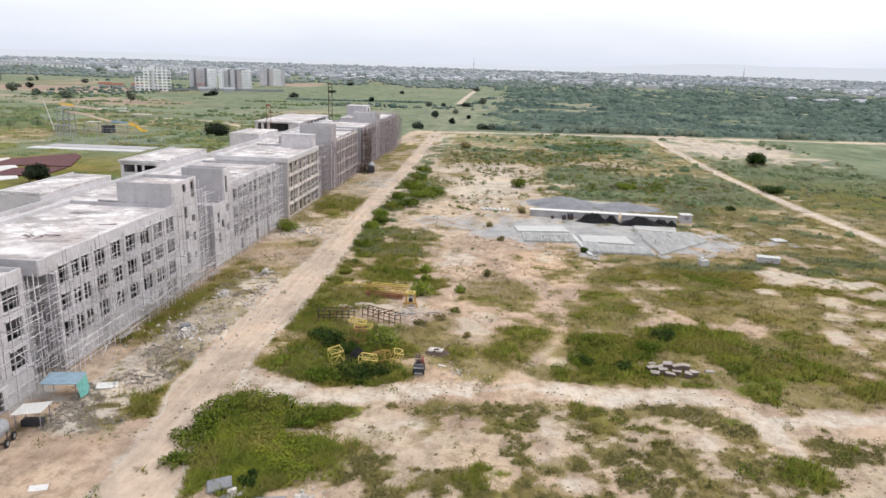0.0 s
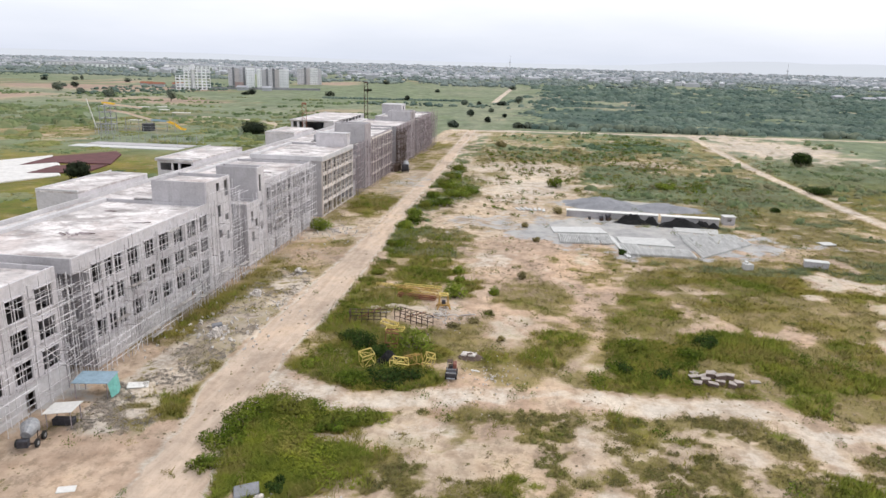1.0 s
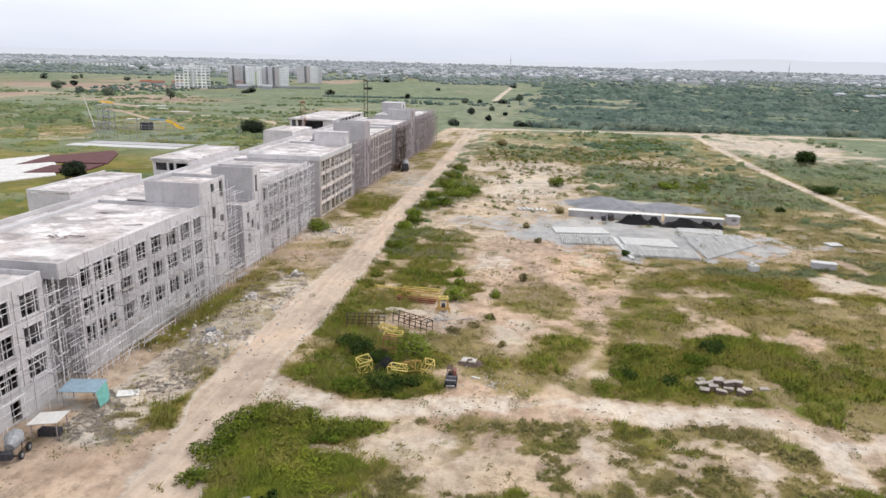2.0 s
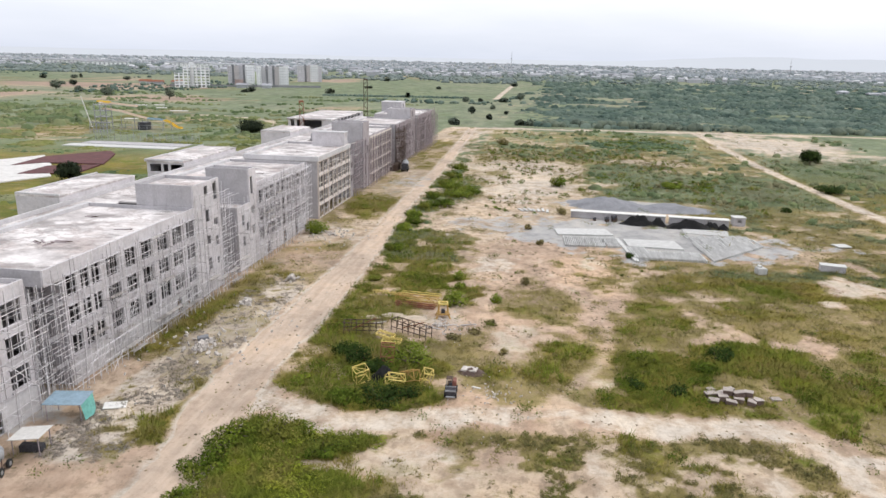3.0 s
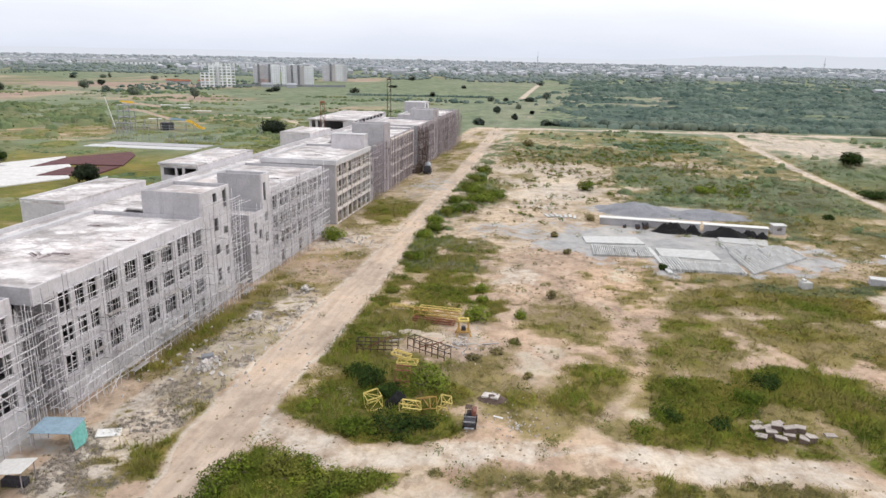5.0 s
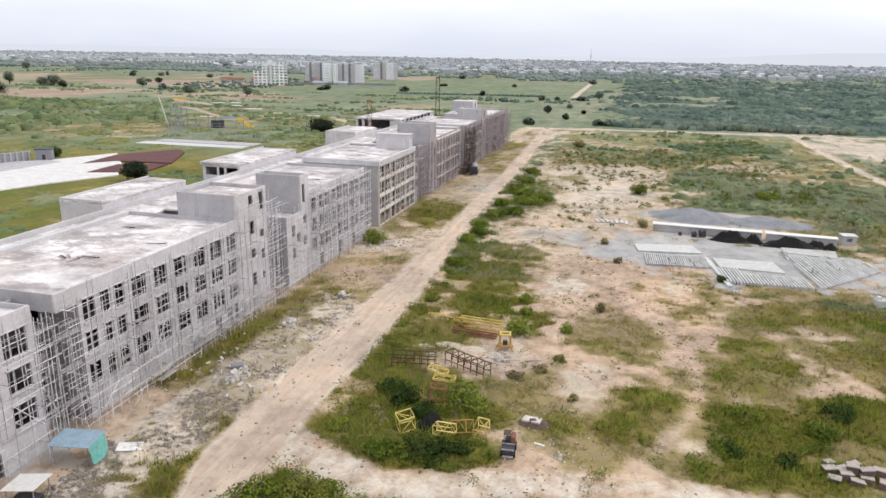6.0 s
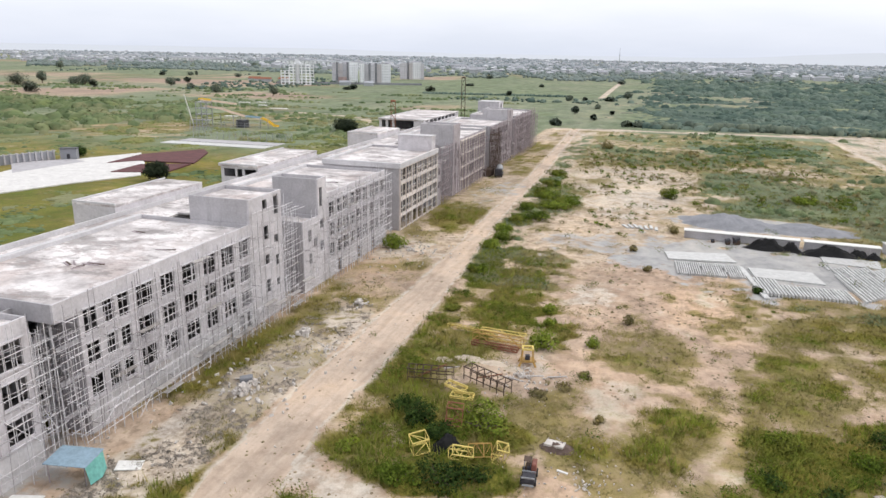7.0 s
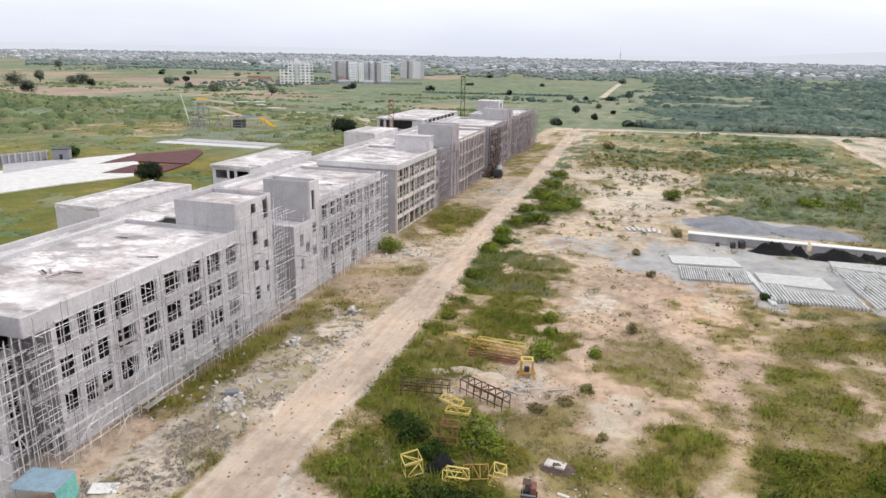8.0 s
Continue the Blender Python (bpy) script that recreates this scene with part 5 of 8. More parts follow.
def wheel(parent, x, y, z, r=0.45, w=0.3):
    t = part("tyre", shared(f"tyre_{r}_{w}", lambda: Shape().pole((-w / 2, 0, 0), (w / 2, 0, 0), r, 14), M_TYRE), M_TYRE, parent, "black rubber tyre", pose(x, y, z))
    part("rim", shared(f"rim_{r}_{w}", lambda: Shape().pole((-w / 2 - 0.02, 0, 0), (w / 2 + 0.02, 0, 0), r * 0.5, 10), M_GREY), M_GREY, t)


def site_dumper(x, y, rz):
    s = thing("site_dumper", x, y, ground_height(x, y), rz, "dark site dumper with a faded red side tank", "dumper")
    part("chassis", Shape().bevelled(-0.7, -1.5, 0.45, 0.7, 1.5, 0.75, 0.05), M_DARK, s)
    hop = part("hopper", Shape().bevelled(-0.85, -1.75, 0.76, 0.85, -0.35, 1.25, 0.12), M_DARK, s, "dark dented hopper")
    part("hopper_lip", Shape().box(-0.9, -1.8, 1.25, 0.9, -1.7, 1.4).box(-0.9, -0.4, 1.25, 0.9, -0.3, 1.4), M_GREY, hop)
    part("engine_cover", Shape().bevelled(-0.6, 0.4, 0.76, 0.2, 1.45, 1.5, 0.12), M_RUST, s)
    part("side_tank", Shape().bevelled(0.22, 0.0, 0.76, 0.85, 1.4, 2.05, 0.1), M_RED, s, "faded red tank")
    part("seat", Shape().bevelled(-0.35, -0.2, 0.76, 0.2, 0.3, 1.15, 0.06).bevelled(-0.35, 0.22, 1.15, 0.2, 0.34, 1.6, 0.04), M_DARK, s)
    for a in (-0.75, 0.1):
        for b in (0.45, 1.35):
            part("canopy_post", Shape().pole((a, b, 0.75), (a, b, 2.1), 0.04, 5), M_GREY, s)
    part("canopy", Shape().bevelled(-0.85, 0.35, 2.1, 0.16, 1.45, 2.2, 0.04), M_RUST, s, "rusty canopy sheet")
    part("tray", Shape().bevelled(-0.7, -2.1, 0.5, 0.75, -1.82, 0.62, 0.03), M_GREY, s, "grey front tray")
    for a in (-0.85, 0.85):
        for b in (-0.95, 1.0):
            wheel(s, a, b, 0.5, 0.5, 0.34)
    return s


site_dumper(-9.1, 79.2, 4).scale = (0.72, 0.8, 0.85)
mound("spoil_mound", -7.2, 85.6, 2.2, 1.3, 0.8, M_BROWNBLOCK, "low dark spoil mound under a pale slab", "rubble heap", 4, 0.6)
solid("concrete_slab", Shape().bevelled(-1.0, -0.5, 0, 1.0, 0.5, 0.22, 0.06), M_RUBBLE, pose(-7.6, 85.5, 0.6, 6, -4, -12), "dusty pale concrete slab lying on a rubble heap", "slab")
solid("white_board", Shape().bevelled(-0.14, -0.55, 0, 0.14, 0.55, 0.1, 0.02), M_WHITE, pose(-6.3, 81.6, ground_height(-6.3, 81.6) + 0.02, 4, 0, 82), "short white board lying on the sand", "board")


def block_pile():
    rnd = random.Random(8)
    for i in range(15):
        x = 21.8 + 4.9 * (i % 6) / 5 + rnd.uniform(-0.25, 0.25)
        y = 83.0 + 1.05 * (i // 6) + 0.8 * abs(math.sin(i * 1.7)) + rnd.uniform(-0.2, 0.2)
        lift = 0.55 if i in (8, 9, 10) else -0.03
        s = thing("stone_block", x, y, ground_height(x, y) + lift, rnd.uniform(-28, 28), "brown squared block with a pale dusty top", "block", "pile of blocks in the grass")
        w, d, h = rnd.uniform(0.46, 0.62), rnd.uniform(0.34, 0.5), rnd.uniform(0.45, 0.7)
        tilt = pose(0, 0, 0, rnd.uniform(-8, 8), rnd.uniform(-8, 8))
        part("body", Shape().bevelled(-w, -d, 0, w, d, h, 0.05), M_BROWNBLOCK, s, m=tilt)
        part("cap", Shape().bevelled(-w - 0.03, -d - 0.03, h, w + 0.03, d + 0.03, h + 0.09, 0.03), M_PALETOP, s, "pale dusty top", tilt)
    solid("stone_block", Shape().bevelled(-0.6, -0.4, 0, 0.6, 0.4, 0.2, 0.04), M_PALETOP, pose(29.3, 85.6, ground_height(29.3, 85.6), 0, 0, 8), "flat pale block lying apart in the grass", "block", "pile of blocks in the grass")


block_pile()


def yard():
    """The casting yard: a long low wall, dark heaps and rows of laid precast pieces."""
    for x0, x1, y0, y1 in ((7.3, 30.4, 180.6, 179.4), (31.2, 45.3, 179.3, 178.6)):
        L = x1 - x0
        w = thing("storage_shed", (x0 + x1) / 2, (y0 + y1) / 2, 0, math.degrees(math.atan2(y1 - y0, L)), "long low storage shed with a pale flat roof", "shed", "storage sheds")
        part("rear_wall", Shape().box(-L / 2, 0.15, 0, L / 2, 0.35, 1.75), M_WALL, w)
        part("roof", Shape().bevelled(-L / 2 - 0.15, -0.25, 1.75, L / 2 + 0.15, 2.0, 1.93, 0.04), M_WHITE, w, "pale dusty flat roof")
        for i in range(int(L / 4) + 1):
            part("post", Shape().box(-0.12, -0.1, 0, 0.12, 0.14, 1.75), M_WALL, w, m=pose(-L / 2 + 0.3 + 4 * i, 0, 0))
    for x, y, rx, ry, h, sd in ((23.4, 176.6, 5.0, 1.7, 2.0, 1), (35.6, 175.6, 7.0, 1.9, 2.0, 2), (28.2, 176.8, 2.6, 1.2, 1.7, 3), (43.2, 175.6, 2.4, 1.0, 1.2, 5), (40.6, 176.2, 2.6, 1.1, 1.5, 6)):
        mound("covered_mound", x, y, rx, ry, h, M_BLACK, "heap under black plastic sheeting against a low wall", "covered heap", sd, 0.85)
    for x, y, s0 in ((16.2, 178.0, 1.0), (18.0, 178.5, 1.3), (13.2, 178.2, 0.7)):
        m = thing("small_mixer", x, y, 0, 20, "small dark tilting concrete mixer", "concrete mixer", "small mixers")
        part("drum", Shape().pole((-0.5 * s0, 0, 0.8 * s0), (0.35 * s0, 0, 1.15 * s0), 0.55 * s0, 10, 0.3 * s0), M_DARK, m)
        part("stand", Shape().box(-0.5 * s0, -0.35 * s0, 0, 0.4 * s0, -0.25 * s0, 0.8 * s0).box(-0.5 * s0, 0.25 * s0, 0, 0.4 * s0, 0.35 * s0, 0.8 * s0), M_RUST, m)
    mound("gravel_mound", 17.5, 199, 12, 8.5, 2.2, M_GRAVEL, "wide bluish grey heap of quarry dust", "gravel heap", 12, 0.3, 30)
    mound("gravel_mound", 34.5, 197, 12, 6.0, 1.6, M_GRAVEL, "long bluish grey heap of quarry dust", "gravel heap", 13, 0.3, 30)
    h = thing("block_hut", 48.2, 182.2, 0, 4, "small grey blockwork hut with an open side", "hut")
    part("wall", pierced(-1.2, 0.15, -1.4, 1.4, 0, 2.1, [(-0.5, 0.5, 0.9, 1.6)], "x", -1), M_WALL, h)
    part("wall", Shape().box(-1.4, 1.05, 0, 1.4, 1.2, 2.1), M_WALL, h)
    part("wall", Shape().box(-1.4, -1.04, 0, -1.25, 1.04, 2.1), M_WALL, h)
    part("wall", pierced(1.4, 0.15, -1.04, 1.04, 0, 2.1, [(-0.7, 0.7, 0, 1.8)]), M_WALL, h)
    part("roof", Shape().bevelled(-1.6, -1.4, 2.1, 1.6, 1.4, 2.25, 0.04), M_PRECAST, h)

    # fields of precast pieces: rows run away from the site, slanting with the field
    def field(label, x0, rows, pitch, near, far, slant, L, h, skip, seed):
        s = thing("precast_field", x0, near(0), 0, 0, label, "precast pieces", "casting yard fields")
        rnd = random.Random(seed)
        me = shared(f"precast_piece_{L}_{h}_{pitch}", lambda: Shape().bevelled(-pitch * 0.27, 0, 0, pitch * 0.27, L - 0.04, h, pitch * 0.1), M_PRECAST)
        turn = math.degrees(math.atan(-slant))
        for i in range(rows):
            u = i * pitch
            a, b = near(u), far(u)
            for j in range(max(1, int((b - a) / L))):
                if rnd.random() >= skip:
                    y = a - near(0) + j * L
                    part("precast_piece", me, M_PRECAST, s, m=pose(u + slant * (j * L) + rnd.uniform(-0.02, 0.02), y, 0.0, rnd.uniform(-0.4, 0.4), rnd.uniform(-2, 2), turn + rnd.uniform(-0.6, 0.6)))

    field("field of ribbed precast pieces laid out in straight rows", 19.4, 26, 0.56, lambda u: 144.6 + 0.03 * u, lambda u: 153.6 - 0.05 * u, -0.10, 2.9, 0.62, 0.0, 1)
    field("field of narrow precast pieces cast in close rows", 5.6, 30, 0.40, lambda u: 152.0 + 0.1 * u, lambda u: 160.5 + 0.1 * u, -0.05, 2.7, 0.42, 0.03, 2)
    field("large field of precast pieces laid out to cure", 35.2, 22, 0.62, lambda u: 146.0 + 1.1 * u, lambda u: 168.0 + 0.1 * u, -0.12, 3.0, 0.45, 0.06, 3)
    solid("casting_slab", Shape().prism([(19.0, 154.6), (30.6, 154.0), (29.6, 161.2), (18.4, 160.4)], 0, 0.3), M_PRECAST, None, "flat pale concrete casting slab", "slab")
    solid("casting_slab", Shape().prism([(4.0, 161.6), (16.6, 163.4), (15.0, 169.4), (3.2, 166.8)], 0, 0.3), M_PRECAST, None, "flat pale concrete casting slab beside rows of pieces", "slab")
    solid("casting_slab", Shape().prism([(33.2, 169.8), (43.0, 168.4), (44.0, 174.2), (33.4, 174.0)], 0, 0.25), M_PRECAST, None, "flat pale concrete slab before the storage wall", "slab")
    for i in range(7):
        solid("concrete_plank", Shape().bevelled(-0.35, -1.6, 0, 0.35, 1.6, 0.22, 0.03), M_PRECAST, pose(-5.5 + 1.15 * i, 186.6 + 0.5 * (i % 3), 0.05, 0, 0, 25 - 4 * i), "pale concrete plank lying in weeds", "concrete plank", "planks in the weeds")
    solid("concrete_plank", Shape().bevelled(-0.45, -9.5, 0, 0.45, 8.5, 0.36, 0.04), M_PRECAST, pose(18.2, 152.0, 0.01, 0, 0, 8), "long pale concrete strip between two fields", "concrete strip")
    # two pale tanks and a slab in the grass
    t = thing("block_tank", 42.2, 139.8, 0, 12, "white cube tank with a raised lid in grass", "tank")
    part("body", Shape().bevelled(-0.9, -0.75, 0, 0.9, 0.75, 1.25, 0.06), M_PRECAST, t)
    part("lid", Shape().bevelled(-0.6, -0.3, 1.25, 0.0, 0.6, 1.7, 0.06), M_WHITE, t, "raised white lid")
    t = thing("block_tank", 56.6, 144.3, 0, -10, "long grey concrete tank standing in the grass", "tank")
    part("body", Shape().bevelled(-2.2, -0.9, 0, 2.2, 0.9, 1.35, 0.06), M_WALL, t)
    part("lid", Shape().bevelled(-2.3, -1.0, 1.35, 2.3, 1.0, 1.5, 0.05), M_PRECAST, t, "pale slab lid")
    solid("concrete_slab", Shape().bevelled(-1.6, -1.3, 0, 1.6, 1.3, 0.25, 0.04), M_PRECAST, pose(66.4, 166, 0.02, 0, 0, 15), "pale concrete slab lying in the field", "slab")


yard()


def rubble(label, cx, cy, n, spread, seed, big=0.6):
    rnd = random.Random(seed)
    s = Shape()
    for i in range(n):
        r = rnd.random() ** 1.6 * spread
        a = rnd.uniform(0, 2 * math.pi)
        x, y = cx + r * math.cos(a), cy + r * 1.3 * math.sin(a)
        w = rnd.uniform(0.08, big) * (1.3 - r / spread)
        m = pose(x, y, ground_height(x, y) + w * 0.2 + max(0, 0.5 - r / spread) * big, rnd.uniform(0, 360), rnd.uniform(0, 360), rnd.uniform(0, 360))
        s.bevelled(-w, -w * 0.6, -w * 0.4, w, w * 0.6, w * 0.4, w * 0.2, m)
    return solid("rubble", s, M_RUBBLE, None, label, "rubble", kind="stuff")


rubble("heap of pale broken concrete beside the dirt road", -44, 86, 70, 1.6, 1, 0.55)
rubble("scattered broken concrete on the waste strip", -44, 88, 190, 22, 2, 0.3)
rubble("low heap of broken concrete on the waste strip", -45.5, 104, 60, 2.4, 12, 0.5)
rubble("low heap of pale rubble beside dry grass", -43.2, 118, 50, 2.2, 13, 0.45)
rubble("scattered stones along the dirt road", -40.3, 100, 120, 9, 3, 0.14)
rubble("stones and clods on the sandy ground", -4, 80, 160, 18, 5, 0.12)
rubble("loose stones on the cleared strip", -46, 150, 160, 18, 6, 0.3)
rubble("pale broken concrete at the edge of the thicket", -22.6, 50.6, 40, 2.2, 14, 0.4)
rubble("pale broken concrete in the weeds", -15.8, 50.4, 40, 2.2, 15, 0.35)
for x, y, w, d, h, rz in ((-24.3, 51.7, 1.15, 0.9, 0.5, 24), (-22.9, 50.1, 0.7, 0.5, 0.3, 12), (-19.2, 50.2, 1.6, 0.6, 0.2, 4), (-15.4, 50.0, 1.0, 0.5, 0.2, -8), (-44.7, 88.0, 0.75, 0.45, 1.0, 30)):
    solid("concrete_slab", Shape().bevelled(-w, -d, 0, w, d, h, 0.1), M_GRAVEL, pose(x, y, ground_height(x, y) - 0.08, 3, -5, rz), "weathered broken concrete slab half sunk in weeds", "slab", "broken slabs on the site")
rubble("stones near the crane sections", -14, 101, 160, 9, 7, 0.22)


def near_corner():
    """Machines and shelters before the nearest block."""
    m = thing("concrete_mixer", -49.2, 55.6, 0, 15, "dusty grey drum concrete mixer on wheels", "concrete mixer")
    part("drum", Shape().pole((0, -0.9, 1.35), (0, 0.2, 1.7), 0.5, 14, 0.95).pole((0, 0.2, 1.7), (0, 0.95, 1.95), 0.95, 14, 0.6), M_GREY, m)
    part("frame", Shape().box(-0.85, -1.2, 0.5, -0.7, 1.2, 0.65).box(0.7, -1.2, 0.5, 0.85, 1.2, 0.65).box(-0.69, -1.2, 0.5, 0.69, -1.05, 0.65).pole((-0.77, -0.2, 0.6), (-0.77, 0.0, 1.7), 0.06).pole((0.77, -0.2, 0.6), (0.77, 0.0, 1.7), 0.06), M_RUST, m)
    for a in (-0.95, 0.95):
        for b in (-0.8, 0.8):
            wheel(m, a, b, 0.45, 0.45, 0.22)
    part("engine_box", Shape().bevelled(-0.5, -1.9, 0.5, 0.5, -1.25, 1.3, 0.08), M_DARK, m)
    s = thing("site_shelter", -48.4, 59.6, 0, 8, "makeshift shelter with a white sheet roof over tools", "shelter")
    for a in (-1.3, 1.3):
        for b in (-1.0, 1.0):
            part("post", Shape().pole((a, b, 0), (a, b, 1.9 + 0.15 * a), 0.06), M_TIMBER, s)
    part("roof_sheet", Shape().box(-1.6, -1.3, 0, 1.6, 1.3, 0.05), M_WHITE, s, "dusty white sheet roof", pose(0, 0, 1.98, 0, -6, 0))
    part("bench", Shape().bevelled(-1.1, -0.4, 0, 1.1, 0.4, 0.8, 0.04), M_DARK, s)
    s = thing("site_shelter", -49.4, 66.6, 0, 10, "shelter with a pale blue sheet roof and teal tarpaulin", "shelter")
    for a in (-1.8, 1.8):
        for b in (-1.2, 1.2):
            part("post", Shape().pole((a, b, 0), (a, b, 2.1), 0.06), M_TIMBER, s)
    part("roof_sheet", Shape().box(-2.1, -1.5, 0, 2.1, 1.5, 0.05), M_BLUE, s, "pale blue sheet roof", pose(0, 0, 2.12, 3, 0, 0))
    part("tarpaulin", Shape().quad((2.0, -1.4, 2.1), (2.3, -1.3, 0.2), (2.5, 0.2, 0.1), (2.1, 0.3, 2.1)).quad((2.1, 0.3, 2.1), (2.5, 0.2, 0.1), (2.25, 1.3, 0.3), (2.0, 1.4, 2.1)), M_TEAL, s, "hanging teal tarpaulin")
    solid("sheet", Shape().bevelled(-1.2, -0.8, 0, 1.2, 0.8, 0.08, 0.02), M_WHITE, pose(-46.0, 69.6, 0.03, 0, 3, 25), "crumpled white sheet lying on the ground", "sheet")
    solid("sheet", Shape().bevelled(-0.8, -0.5, 0, 0.8, 0.5, 0.08, 0.02), M_WHITE, pose(-40.5, 49, 0.05, 0, 3, 25), "small white sheet lying on the ground", "sheet")
    # pump truck before the far blocks
    t = thing("mixer_truck", -48.6, 244.0, 0, 8, "dusty grey and dark concrete mixer truck beside the scaffolding", "truck")
    part("chassis", Shape().box(-1.1, -3.6, 0.6, 1.1, 3.4, 0.95), M_DARK, t)
    cab = part("cab", Shape().bevelled(-1.2, -3.8, 0.95, 1.2, -2.0, 2.8, 0.25), M_DARK, t)
    part("windscreen", Shape().box(-1.0, -3.84, 1.8, 1.0, -3.81, 2.45), M_DARK, cab, "dark windscreen")
    part("drum", Shape().pole((0, -1.6, 2.0), (0, 1.2, 2.4), 0.7, 12, 1.25).pole((0, 1.2, 2.4), (0, 3.3, 2.8), 1.25, 12, 0.6), M_GREY, t, "dusty grey drum")
    for a in (-1.05, 1.05):
        for b in (-2.7, 1.2, 2.5):
            wheel(t, a, b, 0.5, 0.5, 0.35)
    c = thing("site_container", -52.0, 243.5, 0, 0, "dark rusty storage container under the scaffolding", "container")
    part("box", Shape().bevelled(-1.2, -3, 0, 1.2, 3, 2.3, 0.05), M_RUST, c)
    for i in range(12):
        part("rib", Shape().box(1.2, -2.8 + 0.5 * i, 0.1, 1.26, -2.6 + 0.5 * i, 2.2), M_RUST, c)


near_corner()

# ---------------------------------------------------------------- vegetation
RNG = np.random.default_rng(7)


def blades(name, x, y, h, spread, count, material, label, width=0.09, lean=0.95):
    """Tufts of upright pointed blades at places x, y."""
    n = len(x)
    k = n * count
    z = relief(x, y)
    bx = np.repeat(x, count) + RNG.normal(0, 1, k) * np.repeat(spread, count)
    by = np.repeat(y, count) + RNG.normal(0, 1, k) * np.repeat(spread, count)
    bz = np.repeat(z, count) - 0.03
    hh = np.repeat(h, count) * RNG.uniform(0.55, 1.15, k)
    a = RNG.uniform(0, 2 * np.pi, k)
    w = width * RNG.uniform(0.6, 1.5, k)
    lx, ly = RNG.normal(0, lean, k) * hh, RNG.normal(0, lean, k) * hh
    v = np.empty((k, 3, 3))
    v[:, 0] = np.stack([bx - w * np.cos(a), by - w * np.sin(a), bz], 1)
    v[:, 1] = np.stack([bx + w * np.cos(a), by + w * np.sin(a), bz], 1)
    v[:, 2] = np.stack([bx + lx, by + ly, bz + hh], 1)
    nrm = np.stack([RNG.normal(0, 0.3, k), RNG.normal(-0.1, 0.3, k), np.ones(k)], 1)
    nrm /= np.linalg.norm(nrm, axis=1, keepdims=True)
    me = from_arrays(name, v.reshape(-1, 3), np.arange(3 * k).reshape(-1, 3), material, np.repeat(nrm, 3, 0))
    return tagged(new(name, me), label, "grass", kind="stuff")


def leaf_quads(centres, radii, count, size, squash=0.75, flat=0.0, rng=RNG, whole=False):
    """Leaf sheets spread through clumps: corners and faces. centres: (n, 3), radii: (n,)."""
    n = len(centres)
    k = n * count
    d = rng.normal(0, 1, (k, 3))
    d /= np.linalg.norm(d, axis=1, keepdims=True)
    if not whole:
        d[:, 2] = np.where(d[:, 2] < -0.25, -0.4 * d[:, 2], d[:, 2])
    rad = np.repeat(radii, count) * rng.uniform(0.45, 1.05, k) ** 0.7
    p = np.repeat(centres, count, 0) + d * rad[:, None] * np.array([1, 1, squash])
    nrm = d * (1 - flat) + rng.normal(0, 0.55, (k, 3)) + np.array([0, 0, 0.35])
    nrm /= np.linalg.norm(nrm, axis=1, keepdims=True)
    u = np.cross(nrm, rng.normal(0, 1, (k, 3)))
    u /= np.linalg.norm(u, axis=1, keepdims=True)
    w = np.cross(nrm, u)
    s = (np.repeat(size, count) if np.ndim(size) else np.full(k, size)) * rng.uniform(0.55, 1.3, k)
    s = s[:, None]
    v = np.stack([p - u * s, p - w * s * 0.55, p + u * s, p + w * s * 0.6], 1)
    soft = d * 0.9 + np.array([0, 0, 0.55]) + rng.normal(0, 0.22, (k, 3))
    soft /= np.linalg.norm(soft, axis=1, keepdims=True)
    return v.reshape(-1, 3), np.arange(4 * k).reshape(-1, 4), np.repeat(soft, 4, 0)


def domes(name, x, y, r, h, material, label, category, segs=6, rings=((1.0, -0.06), (0.74, 0.66)), rng=RNG):
    """Low lumpy masses of growth, each an uneven cap of its own on the ground."""
    n = len(x)
    z = relief(x, y)[:, None]
    a = np.arange(segs)[None, :] * 2 * np.pi / segs + rng.uniform(0, 2 * np.pi, (n, 1))
    X, Y, r, h = x[:, None], y[:, None], r[:, None], h[:, None]
    rows = []
    for f, up in rings:
        rad = r * f * rng.uniform(0.68, 1.3, (n, segs))
        rows.append(np.stack([X + rad * np.cos(a), Y + rad * np.sin(a), z + h * up * rng.uniform(0.72, 1.25, (n, segs))], 2))
    top = np.stack([X + r * rng.normal(0, 0.15, (n, 1)), Y + r * rng.normal(0, 0.15, (n, 1)), z + h], 2)
    verts = np.concatenate(rows + [top], 1)
    per = verts.shape[1]
    tri = []
    for k in range(len(rings)):
        for i in range(segs):
            p, q = k * segs + i, k * segs + (i + 1) % segs
            if k + 1 < len(rings):
                tri += [(p, q, q + segs), (p, q + segs, p + segs)]
            else:
                tri.append((p, q, per - 1))
    faces = (np.arange(n)[:, None, None] * per + np.array(tri)[None]).reshape(-1, 3)
    me = from_arrays(name, verts.reshape(-1, 3), faces, material)
    me.polygons.foreach_set("use_smooth", np.ones(len(me.polygons), bool))
    return tagged(new(name, me), label, category, kind="stuff")


def upward(normals):
    n = normals + np.array([0, -0.25, 0.8])
    return n / np.linalg.norm(n, axis=1, keepdims=True)


def scatter(n, x0, x1, y0, y1, power=1.0):
    """Random places, denser towards y0."""
    x = RNG.uniform(x0, x1, n)
    y = y0 + (y1 - y0) * RNG.uniform(0, 1, n) ** power
    return x, y


def within_site(x, y):
    return (x > F + 2.2) & (np.abs(x) < 0.64 * (y + 40))


